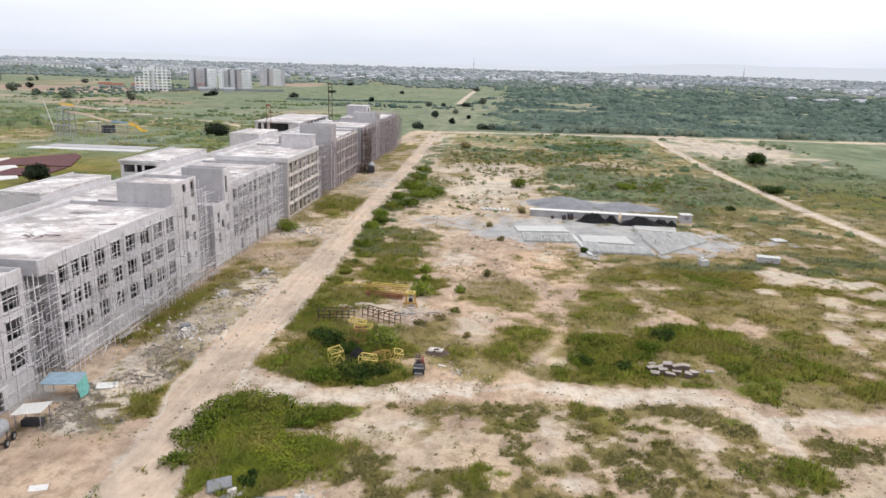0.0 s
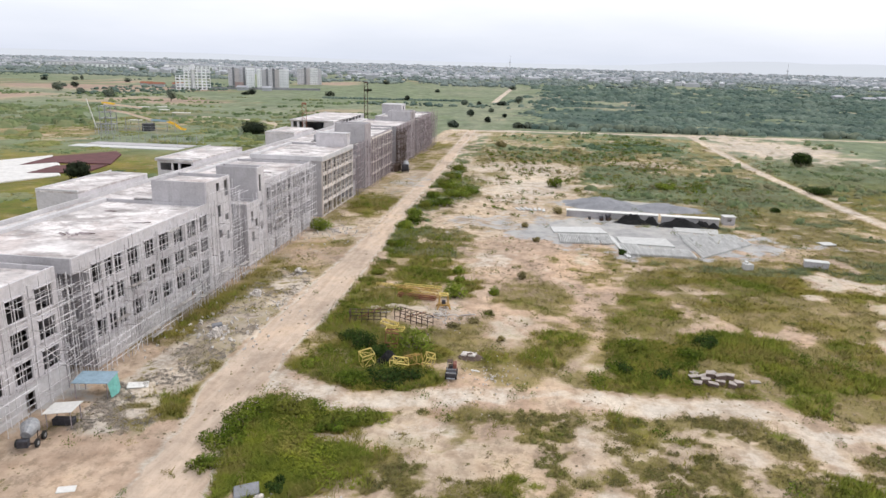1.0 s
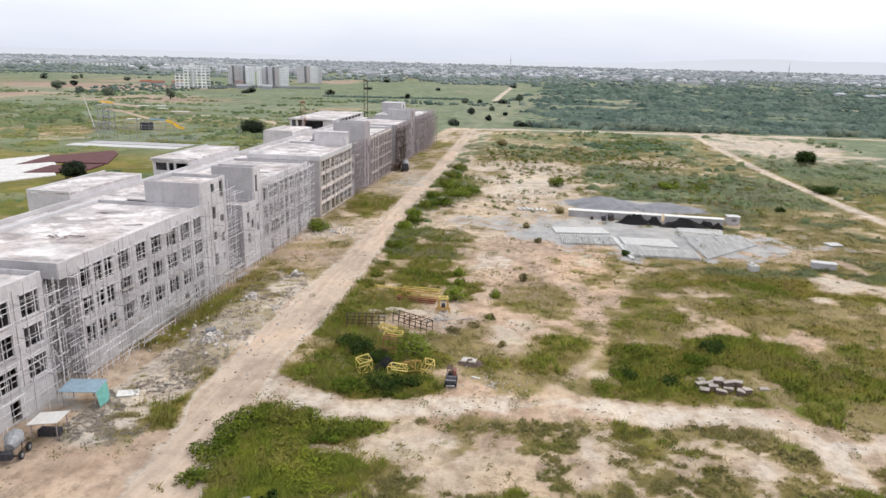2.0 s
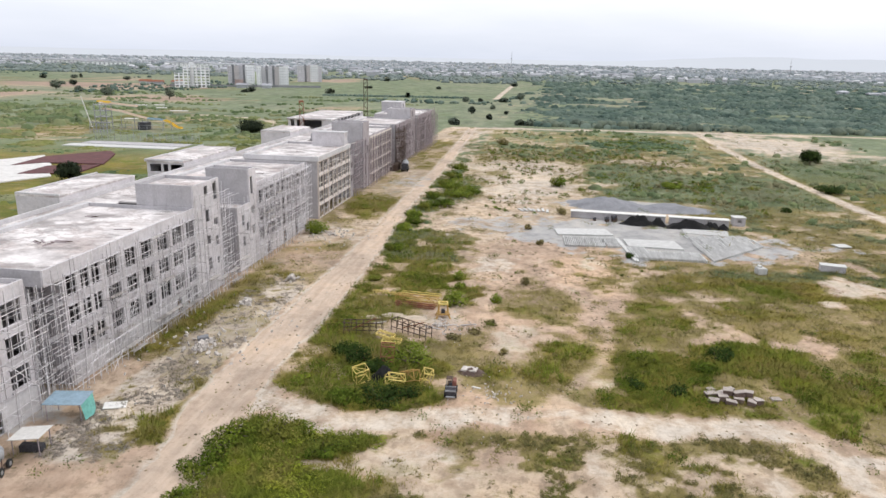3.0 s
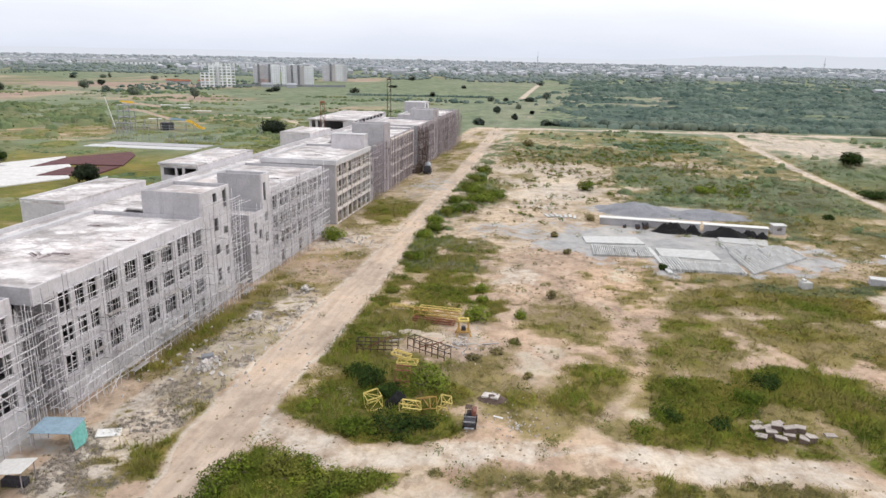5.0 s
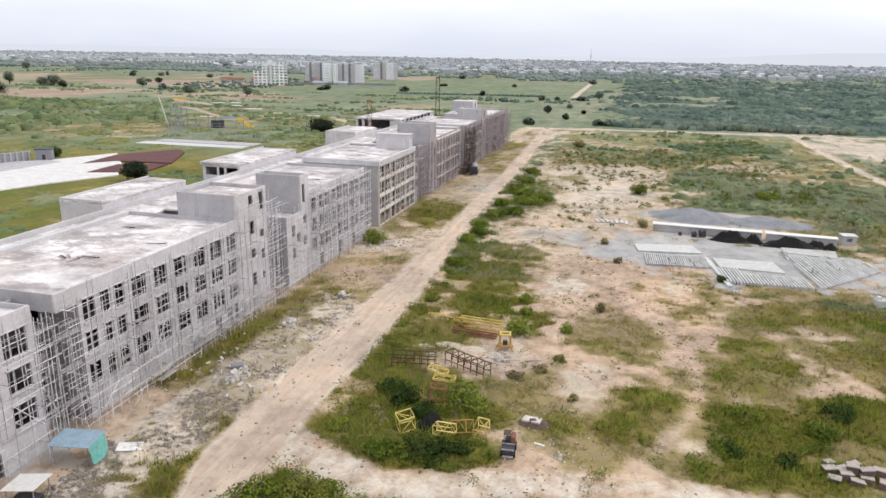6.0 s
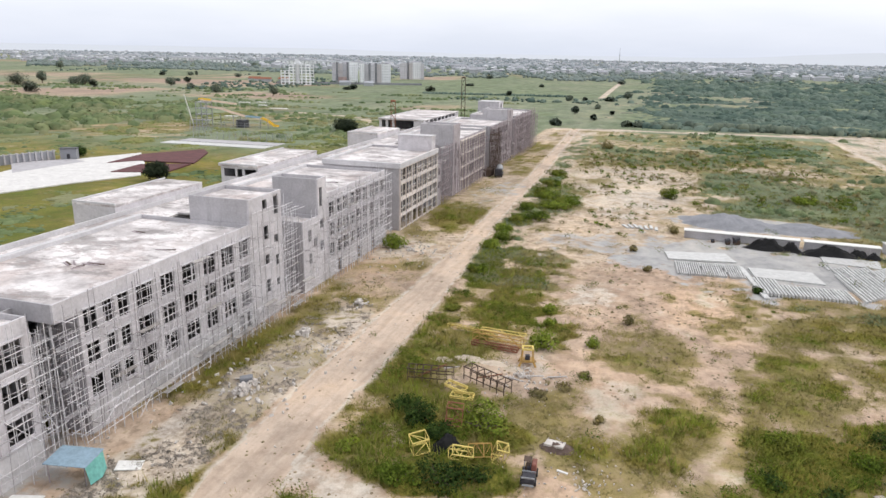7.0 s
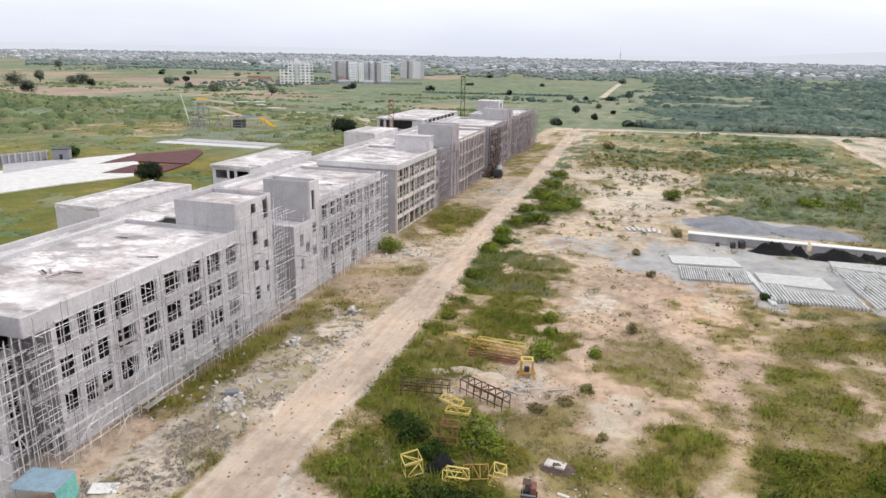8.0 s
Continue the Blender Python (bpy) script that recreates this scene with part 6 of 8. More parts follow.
def grow_grass():
    x, y = scatter(420000, -53, 150, 47, 330, 1.8)
    ok = within_site(x, y)
    x, y = x[ok], y[ok]
    g, d, c, p = cover(x, y)[:4]
    patch = fbm(x, y, 2.4, 91, 3) - 0.5
    u = RNG.uniform(0, 1, len(x))
    thin = 1 - 0.75 * smooth(y, 140, 250)
    green = u < smooth(g + 1.1 * patch, 0.3, 1.0) * 0.62 * thin
    dry = ~green & (u < smooth(d + 1.3 * patch, 0.35, 1.1) * 0.5 * thin)
    far = 1 + np.clip((y - 70) / 90, 0, 2.2)
    rich = (g > 0.74) & (y < 72 + 4 * patch) & (x < -14 + 4 * patch)
    i = np.flatnonzero(green & rich)
    blades("lush_grass", x[i], y[i], 0.5 * RNG.uniform(0.5, 1.4, len(i)), 0.26 * far[i], 14, M_LUSH, "lush fresh green grass in the thickets", 0.05)
    i = np.flatnonzero(green & ~rich)
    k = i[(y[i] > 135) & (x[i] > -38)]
    blades("meadow_grass", x[k], y[k], 0.36 * far[k] ** 0.35 * RNG.uniform(0.5, 1.4, len(k)), 0.24 * far[k], 11, M_MEADOW, "haze-paled green grass on the far half of the site", 0.06)
    i = i[(y[i] <= 135) | (x[i] <= -38)]
    blades("green_grass", x[i], y[i], 0.36 * far[i] ** 0.35 * RNG.uniform(0.5, 1.4, len(i)), 0.24 * far[i], 11, M_GRASS, "green grass and weeds covering the site", 0.055)
    i = np.flatnonzero(dry)
    blades("dry_grass", x[i], y[i], 0.28 * far[i] ** 0.35 * RNG.uniform(0.5, 1.5, len(i)), 0.24 * far[i], 8, M_STRAW, "dry yellow grass tufts on the sandy soil", 0.05)
    # tall pale stalks at the edges of the thickets
    q = np.flatnonzero((g > 0.35) & (g < 0.8) & (fbm(x, y, 5.0, 93) > 0.52) & (u < np.where((x < -12) & (y > 74), 0.14, 0.05)) & (y < 200))
    blades("tall_stalks", x[q], y[q], RNG.uniform(0.7, 1.5, len(q)), np.full(len(q), 0.25), 5, M_STRAW, "tall pale dry stalks among the weeds", 0.05, 0.25)
    # tall green grass standing in the thickets and beside the road
    q = np.flatnonzero((g > 0.55) & (fbm(x, y, 4.0, 94) > 0.47) & (u > 0.3) & (u < 0.62) & (y < 240) & ((x < -10) | (y < 105)))
    blades("tall_grass", x[q], y[q], RNG.uniform(0.5, 1.25, len(q)), np.full(len(q), 0.2), 6, M_LUSH, "tall green grass standing in the thickets", 0.055, 0.4)
    # leafy weeds, thick in the lush patches and sparse elsewhere
    lush = ((-29, 63.6, 5.4, 6, 1.15), (-21, 66.6, 6, 2.7, 1.1), (-29, 57, 5, 6, .95), (-22.5, 57.6, 6.5, 5.4, .95), (-16, 56.5, 4, 4, .5), (-18, 78, 7, 4.8, 1.1), (-15.5, 87, 4.4, 3.6, 1.1), (-25, 81, 4, 4, .5),
            (17, 92, 8.5, 8, 1.1), (28, 93, 8, 9, .75), (37, 90, 8, 9, .5), (13, 82, 5, 3.4, .7), (34, 60.5, 5.4, 4.6, .9), (0.5, 56.5, 2.4, 4, .7), (3.2, 66, 2.2, 5, .5))
    lush_far = ((-22, 137, 8, 16, .4), (-25.5, 212, 6.5, 17, .9), (-28.8, 112, 3, 24, .6), (-30, 155, 3.4, 24, 1), (-31, 240, 3.6, 44, 1), (-21, 121, 7, 6, .6), (46, 232, 30, 20, .35), (41, 355, 22, 38, .8))
    x, y = scatter(120000, -53, 120, 46, 400, 1.7)
    ok = within_site(x, y)
    x, y = x[ok], y[ok]
    w = fbm(x, y, 7.0, 97) - 0.5
    L = np.maximum(blobs(x, y, lush, 1.5 * w), blobs(x, y, lush_far, 1.5 * w))
    g = cover(x, y)[0]
    clump = fbm(x, y, 4.0, 95)
    keep = RNG.uniform(0, 1, len(x)) < smooth(L * (g > 0.3) + 1.6 * (clump - 0.5), 0.3, 1.0) * 0.6 + 0.0008 * (g > 0.4)
    x, y, clump = x[keep], y[keep], clump[keep]
    r = RNG.uniform(0.2, 0.5, len(x)) * (0.7 + 1.9 * smooth(clump, 0.48, 0.72)) * (1 + 0.4 * smooth(y, 120, 260))
    fresh = (fbm(x, y, 5.0, 141) > 0.41 - 0.012 * (x + 24)) & (x > -28) & (y < 72) & (x < -10)
    for name, pick, mat, lab in (("undergrowth", ~fresh, M_SHRUB, "leafy green weeds and low scrub"), ("fresh_weeds", fresh, M_FRESH, "fresh yellow green weeds beside the track junction")):
        q = r[pick]
        v, f, nn = leaf_quads(np.stack([x[pick], y[pick], relief(x[pick], y[pick]) + 0.35 * q], 1), q, 52, 0.045 + 0.06 * q, 0.9)
        tagged(new(name, from_arrays(name, v, f, mat, nn)), lab, "undergrowth", kind="stuff")
    # dead brush and litter on the strip of builder's waste
    bx, by = scatter(9000, -50, -38.5, 58, 128, 1.2)
    m = 0.5 * fbm(bx, by, 4.0, 145) + 0.5 * fbm(bx, by, 1.4, 146)
    ok = (cover(bx, by)[6] > 0.5) & (RNG.uniform(0, 1, len(bx)) < 0.75 * smooth(m, 0.46, 0.58))
    bx, by = bx[ok], by[ok]
    q = RNG.uniform(0.1, 0.34, len(bx))
    v, f, nn = leaf_quads(np.stack([bx, by, relief(bx, by) + 0.2 * q], 1), q, 22, 0.03 + 0.14 * q, 0.6)
    tagged(new("dead_brush", from_arrays("dead_brush", v, f, M_BRUSH, upward(nn))), "grey brown dead brush and litter on the waste strip", "brush", kind="stuff")
    # sparse brownish shrubs on the dry ground
    x, y = scatter(2300, -28, 90, 50, 380, 1.2)
    g, d, c, p = cover(x, y)[:4]
    ok = within_site(x, y) & (RNG.uniform(0, 1, len(x)) < 0.3 + 0.7 * smooth(y, 120, 160)) & (p < 0.4) & (c < 0.3) & (d + 1.6 * (fbm(x, y, 6.0, 99) - 0.5) > 0.6)
    x, y = x[ok], y[ok]
    r = RNG.uniform(0.16, 0.5, len(x)) * (1 + 0.8 * smooth(y, 150, 330))
    v, f, nn = leaf_quads(np.stack([x, y, relief(x, y) + 0.3 * r], 1), r, 44, 0.04 + 0.15 * r, 0.7)
    nn = upward(nn)
    tagged(new("low_scrub", from_arrays("low_scrub", v, f, M_DRYLEAF, nn)), "scattered brown green low scrub", "scrub", kind="stuff")
    # low brownish growth in clumps on the nearest ground
    x, y = scatter(18000, -14, 62, 47, 76, 1.0)
    g, d, c, p = cover(x, y)[:4]
    m = fbm(x, y, 3.2, 127)
    ok = within_site(x, y) & (p < 0.35) & (d > 0.36) & (RNG.uniform(0, 1, len(x)) < 0.8 * smooth(m + 0.25 * (d - 0.7), 0.47, 0.60))
    x, y = x[ok], y[ok]
    r = RNG.uniform(0.14, 0.42, len(x))
    v, f, nn = leaf_quads(np.stack([x, y, relief(x, y) + 0.3 * r], 1), r, 26, 0.03 + 0.18 * r, 0.8)
    tagged(new("brown_weeds", from_arrays("brown_weeds", v, f, M_WEED, upward(nn))), "low brown green weeds in clumps on sand", "weeds", kind="stuff")
    # single tufts and small shrubs on the open sand
    x, y = scatter(2600, -27, 60, 95, 310, 0.8)
    ok = (fbm(x, y, 13.0, 123) > 0.49) & (cover(x, y)[2] < 0.3) & (RNG.uniform(0, 1, len(x)) < 0.2 + 0.8 * smooth(y, 140, 200)) & ~((x > 0) & (x < 52) & (y > 140) & (y < 205))
    x, y = x[ok], y[ok]
    r = RNG.uniform(0.15, 0.75, len(x)) ** 1.2 * (0.8 + 0.9 * smooth(y, 120, 240))
    for name, pick, mat, lab in (("sand_tufts", slice(0, None, 2), M_DRYLEAF, "single brownish tufts on the open sand"), ("sand_shrubs", slice(1, None, 2), M_SHRUB, "single small green shrubs on the open sand")):
        v, f, nn = leaf_quads(np.stack([x[pick], y[pick], relief(x[pick], y[pick]) + 0.4 * r[pick]], 1), r[pick], 40, 0.03 + 0.2 * r[pick], 0.9)
        tagged(new(name, from_arrays(name, v, f, mat, upward(nn))), lab, "tufts", kind="stuff")
    # clods, dry dung and bits of turf on the open sand and along the roads
    x, y = scatter(26000, -50, 64, 48, 170, 1.4)
    g, d, c, p = cover(x, y)[:4]
    m = fbm(x, y, 5.0, 131)
    ok = within_site(x, y) & (g < 0.4) & (c < 0.5) & (RNG.uniform(0, 1, len(x)) < (0.42 - 0.34 * smooth(p, 0.7, 0.95)) * smooth(m, 0.44, 0.6))
    x, y = x[ok], y[ok]
    r = RNG.uniform(0.05, 0.2, len(x)) * (1 + 0.5 * smooth(y, 80, 150))
    domes("soil_clods", x, y, r, 0.55 * r, M_CLOD, "brown clods and bits of turf on the sand", "clods", 5)
    # clumps of taller green scrub on the farther half of the site
    x, y = scatter(5200, -30, 150, 155, 410, 1.0)
    g, d, c, p = cover(x, y)[:4]
    m = fbm(x, y * 1.4, 14.0, 119)
    ok = (x > -36) & (np.abs(x) < 0.64 * (y + 40)) & (p < 0.35) & (c < 0.2) & (g + 2.4 * (m - 0.5) > 0.86)
    x, y, m = x[ok], y[ok], m[ok]
    r = RNG.uniform(0.35, 1.1, len(x)) * (0.8 + 0.9 * smooth(m, 0.5, 0.7))
    v, f, nn = leaf_quads(np.stack([x, y, relief(x, y) + 0.45 * r], 1), r, 14, 0.17 * r, 0.8)
    tagged(new("scrub_leaves", from_arrays("scrub_leaves", v, f, M_PLAIN, upward(nn))), "loose leaves of the scrub on the plain", "scrub", kind="stuff")
    domes("green_scrub", x, y, 0.95 * r, 0.85 * r, M_PLAIN, "clumps of taller green scrub on the plain", "scrub", 7, ((1.0, -0.06), (0.85, 0.5), (0.5, 0.85)))


grow_grass()


def bush(x, y, r, h, material, label, seed, leaf=0.16, lobes=7, per=90):
    """A bush: several bent stems and a crown of many leaf sheets in uneven lobes."""
    rng = np.random.default_rng(seed)
    rnd = random.Random(seed)
    z = ground_height(x, y)
    b = thing("bush", x, y, z, 0, label, "bush", "bushes on the site")
    s = Shape()
    cen, rad = [], []
    for i in range(lobes):
        a = 2 * math.pi * i / lobes + rnd.uniform(-0.5, 0.5)
        q = rnd.uniform(0.25, 0.75) * r if i else 0.0
        p = Vector((q * math.cos(a), q * math.sin(a), h * rnd.uniform(0.25, 0.62 - 0.2 * q / r)))
        s.pole((0.1 * p.x, 0.1 * p.y, -0.05), p * 0.6, 0.05 * r, 5, 0.03 * r).pole(p * 0.6, p, 0.03 * r, 4, 0.012 * r)
        cen.append(tuple(p))
        rad.append(r * rnd.uniform(0.34, 0.6))
    part("stem", s, M_BARK, b)
    v, f, nn = leaf_quads(np.array(cen), np.array(rad), per, leaf, min(1.1, 0.8 * h / r), rng=rng, whole=True)
    v[:, 2] = np.maximum(v[:, 2], 0.02)
    part("crown", from_arrays("crown", v, f, material, nn), material, b)
    return b


def tree(x, y, h, r, material, label, seed, leaf=0.5, lobes=9, per=60, name="tree", clear=0.3, group="trees in the fields"):
    rng = np.random.default_rng(seed)
    rnd = random.Random(seed)
    b = thing(name, x, y, 0, rnd.uniform(0, 360), label, "tree", group)
    s = Shape().pole((0, 0, -0.1), (0.02 * h, 0, h * max(clear, 0.08)), 0.035 * h, 7, 0.025 * h).pole((0.02 * h, 0, h * max(clear, 0.08)), (0, 0.03 * h, h * 0.75), 0.025 * h, 6, 0.008 * h)
    cen, rad = [], []
    for i in range(lobes):
        a = 2.4 * i + rnd.uniform(-0.4, 0.4)
        q = r * rnd.uniform(0.15, 0.58) if i else 0
        k = q / r
        p = Vector((q * math.cos(a), q * math.sin(a), h * (clear + (1 - clear) * rnd.uniform(0.28, 0.7 - 0.3 * k))))
        s.pole((0.02 * h, 0, h * max(clear, 0.08) * rnd.uniform(0.8, 1.3)), p, 0.014 * h, 5, 0.004 * h)
        cen.append(tuple(p))
        rad.append(r * rnd.uniform(0.42, 0.58))
    part("trunk", s, M_BARK, b)
    v, f, nn = leaf_quads(np.array(cen), np.array(rad), per, leaf, min(1.0, 0.85 * h / r), rng=rng, whole=True)
    v[:, 2] = np.maximum(v[:, 2], 0.05)
    part("crown", from_arrays("crown", v, f, material, nn), material, b)
    return b


def plant_bushes():
    k = 0
    for x, y, r, h, m, lab, leaf in (
            (4.6, 226, 3.6, 4.2, M_SHRUB, "tall dark brown green bush on pale sand", 0.26),
            (-49.6, 150.5, 3.3, 3.3, M_LEAF, "round bright green bush at the foot of the building", 0.24),
            (-6.3, 113.6, 1.5, 1.7, M_LEAF, "fresh green bush standing alone on sand", 0.17),
            (-2.0, 123.8, 1.1, 1.7, M_DRYLEAF, "small dark bush standing alone on sand", 0.16),
            (-13.9, 124.2, 1.5, 1.8, M_LEAF, "green bush at the edge of dry grass", 0.17),
            (-12.8, 110.8, 2.5, 2.7, M_LEAF, "leafy green bush beside the crane sections", 0.19),
            (-12.9, 119.6, 1.2, 1.4, M_LEAF, "small yellow green bush on sand", 0.16),
            (-15.6, 87.4, 3.4, 3.0, M_LEAF, "large bright green bush overgrowing crane sections", 0.19),
            (-22.2, 86.3, 2.0, 2.4, M_DARKLEAF, "dark green bush among crane sections", 0.17),
            (-16.9, 76.9, 2.9, 2.1, M_DARKLEAF, "dark leafy bush before yellow lattice sections", 0.18),
            (-20.6, 75.8, 2.2, 1.5, M_SHRUB, "low leafy bush beside the sandy track", 0.18),
            (-27.5, 79.0, 1.4, 1.2, M_LEAF, "small light green bush beside the dirt road", 0.15),
            (-29.8, 66.0, 2.5, 1.9, M_SHRUB, "dense green bush at the track junction", 0.17),
            (-20.4, 65.0, 2.4, 1.4, M_SHRUB, "low dense green bush in the weeds", 0.17),
            (-30.4, 59.4, 2.2, 1.4, M_SHRUB, "low green bush beside the dirt road", 0.17),
            (-24.4, 88.6, 2.0, 2.0, M_DARKLEAF, "dark leafy bush among yellow lattice sections", 0.17),
            (-19.2, 84.4, 1.9, 1.8, M_DARKLEAF, "dark bush behind yellow lattice sections", 0.17),
            (-13.8, 77.6, 1.7, 1.5, M_DARKLEAF, "low dark bush at the end of lattice sections", 0.17),
            (-26.4, 66.9, 2.4, 2.1, M_SHRUB, "dense green bush beside the sandy track", 0.15),
            (-30.2, 62.4, 2.4, 2.0, M_SHRUB, "tall green bush beside the dirt road", 0.15),
            (-17.6, 66.0, 2.0, 1.5, M_SHRUB, "low green bush beside the sandy track", 0.15),
            (-23.4, 67.2, 1.9, 1.5, M_SHRUB, "green bush beside the sandy track", 0.15),
            (-29.8, 55.0, 1.9, 1.5, M_SHRUB, "green bush beside the dirt road", 0.15),
            (-21.7, 52.6, 1.5, 1.3, M_DARKLEAF, "dark bush beside pale rubble", 0.15),
            (22.4, 92.0, 2.0, 1.6, M_SHRUB, "green bush in the tall weeds", 0.15),
            (15.0, 93.5, 2.2, 1.8, M_SHRUB, "spreading green bush in the weeds", 0.15),
            (25.8, 97.0, 2.2, 1.6, M_DARKLEAF, "dark green bush in the tall weeds", 0.16),
            (12.8, 86.2, 1.7, 1.5, M_DARKLEAF, "dark green bush in the grass", 0.16),
            (18.2, 84.8, 1.6, 1.2, M_DARKLEAF, "low dark bush beside the pile of blocks", 0.16),
            (18.6, 146.0, 1.3, 1.3, M_DARKLEAF, "dark bush between precast fields", 0.2),
            (0.2, 152.0, 1.0, 1.5, M_DRYLEAF, "small upright bush on sand", 0.18),
            (-3.0, 166.0, 1.1, 1.2, M_DRYLEAF, "small brown bush on grey dust", 0.2),
            (5.4, 184.6, 1.8, 2.2, M_DRYLEAF, "brown bush beside the storage wall", 0.22),
            (-26, 186, 3.8, 2.4, M_SHRUB, "broad green thicket at the road's edge", 0.26),
            (-22, 206, 4.2, 2.6, M_SHRUB, "broad low thicket on pale sand", 0.26),
            (-29.6, 232, 3.6, 2.4, M_SHRUB, "green thicket along the dirt road", 0.26),
            (-30.6, 252, 3.6, 2.4, M_SHRUB, "green thicket along the dirt road", 0.26),
            (-24, 200, 4.2, 2.6, M_LEAF, "broad green thicket beside the road", 0.26),
            (-28, 214, 4.0, 2.8, M_LEAF, "broad green thicket on pale sand", 0.26),
            (-29.6, 141, 2.5, 1.9, M_SHRUB, "green bush in the hedge along the road", 0.2),
            (-30.2, 165, 2.6, 2.0, M_SHRUB, "green bush in the hedge along the road", 0.2),
            (-30.4, 183, 2.6, 2.1, M_SHRUB, "green bush in the hedge along the road", 0.22),
            (-30.6, 197, 2.8, 2.2, M_SHRUB, "green bush in the hedge along the road", 0.22),
            (-29.8, 217, 3.0, 2.3, M_SHRUB, "green bush in the hedge along the road", 0.24),
            (-31, 158, 2.3, 2.0, M_LEAF, "green bush beside the dirt road", 0.22),
            (-31.5, 172, 2.1, 1.9, M_LEAF, "green bush at the road's edge", 0.22),
            (-28.4, 120, 1.5, 1.2, M_SHRUB, "green bush at the road's edge", 0.18),
            (89, 236, 4.6, 3.0, M_DARKLEAF, "broad dark bush beside the far track", 0.3),
            (40, 232, 4.0, 2.6, M_LEAF, "broad bush in a green field", 0.3),
            (66, 202.5, 1.6, 1.6, M_DARKLEAF, "small dark bush beside the far track", 0.22),
            (-20, 330, 3.5, 3.0, M_DRYLEAF, "bush in the far grass", 0.3),
            (14, 318, 4.0, 2.6, M_DRYLEAF, "low bush in the far grass", 0.3),
            (-8.3, 99.3, 1.3, 0.7, M_DRYLEAF, "low brown twiggy bush on sand", 0.14),
            (-10.9, 96.5, 1.5, 0.7, M_DRYLEAF, "low brown twiggy bush beside the racks", 0.14),
            (-6.3, 103.5, 1.2, 0.6, M_DRYLEAF, "low brown bush on open sand", 0.14),
            (-3.7, 92.3, 0.8, 0.9, M_DRYLEAF, "thin brown shrub on pink sand", 0.12),
            (-199, 224, 3.2, 3.6, M_DARKLEAF, "dark bush behind the block wall", 0.3),
            (-203, 229, 3.0, 3.0, M_DARKLEAF, "dark bush behind the block wall", 0.3)):
        k += 1
        bush(x, y, r, h, m, lab, 100 + k, leaf * 0.8, 9 if r > 1.8 else 6, 170 if r > 1.8 else 110)


plant_bushes()


def plant_trees():
    lab = "lone dark green tree in open field"
    big = "broad dark round tree standing behind the building"
    tree(-142.5, 195.5, 6.6, 4.1, M_TREE, big, 1, 0.36, 14, 260, clear=0.02)
    tree(-148, 341, 6.8, 6.6, M_TREE, big, 2, 0.45, 16, 260, clear=0.02)
    tree(105, 303, 6.2, 4.4, M_DARKLEAF, "small round tree on pale ground", 3, 0.34, 12, 240, clear=0.2)
    k = 10
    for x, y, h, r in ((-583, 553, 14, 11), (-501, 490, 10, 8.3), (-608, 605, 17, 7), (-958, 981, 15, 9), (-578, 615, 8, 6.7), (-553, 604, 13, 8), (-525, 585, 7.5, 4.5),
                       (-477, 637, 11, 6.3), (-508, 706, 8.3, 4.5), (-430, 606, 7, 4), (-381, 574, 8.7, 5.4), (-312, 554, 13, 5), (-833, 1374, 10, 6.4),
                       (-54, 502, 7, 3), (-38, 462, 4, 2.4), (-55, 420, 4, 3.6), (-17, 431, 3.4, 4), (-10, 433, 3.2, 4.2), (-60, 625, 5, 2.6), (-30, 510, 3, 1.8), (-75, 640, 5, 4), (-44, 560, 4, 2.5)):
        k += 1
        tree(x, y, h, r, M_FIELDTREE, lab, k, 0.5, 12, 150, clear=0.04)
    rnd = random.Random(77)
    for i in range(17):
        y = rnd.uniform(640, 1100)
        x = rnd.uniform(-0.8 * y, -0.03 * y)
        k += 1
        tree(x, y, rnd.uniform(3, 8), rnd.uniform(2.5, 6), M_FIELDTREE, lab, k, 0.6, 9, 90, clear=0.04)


plant_trees()


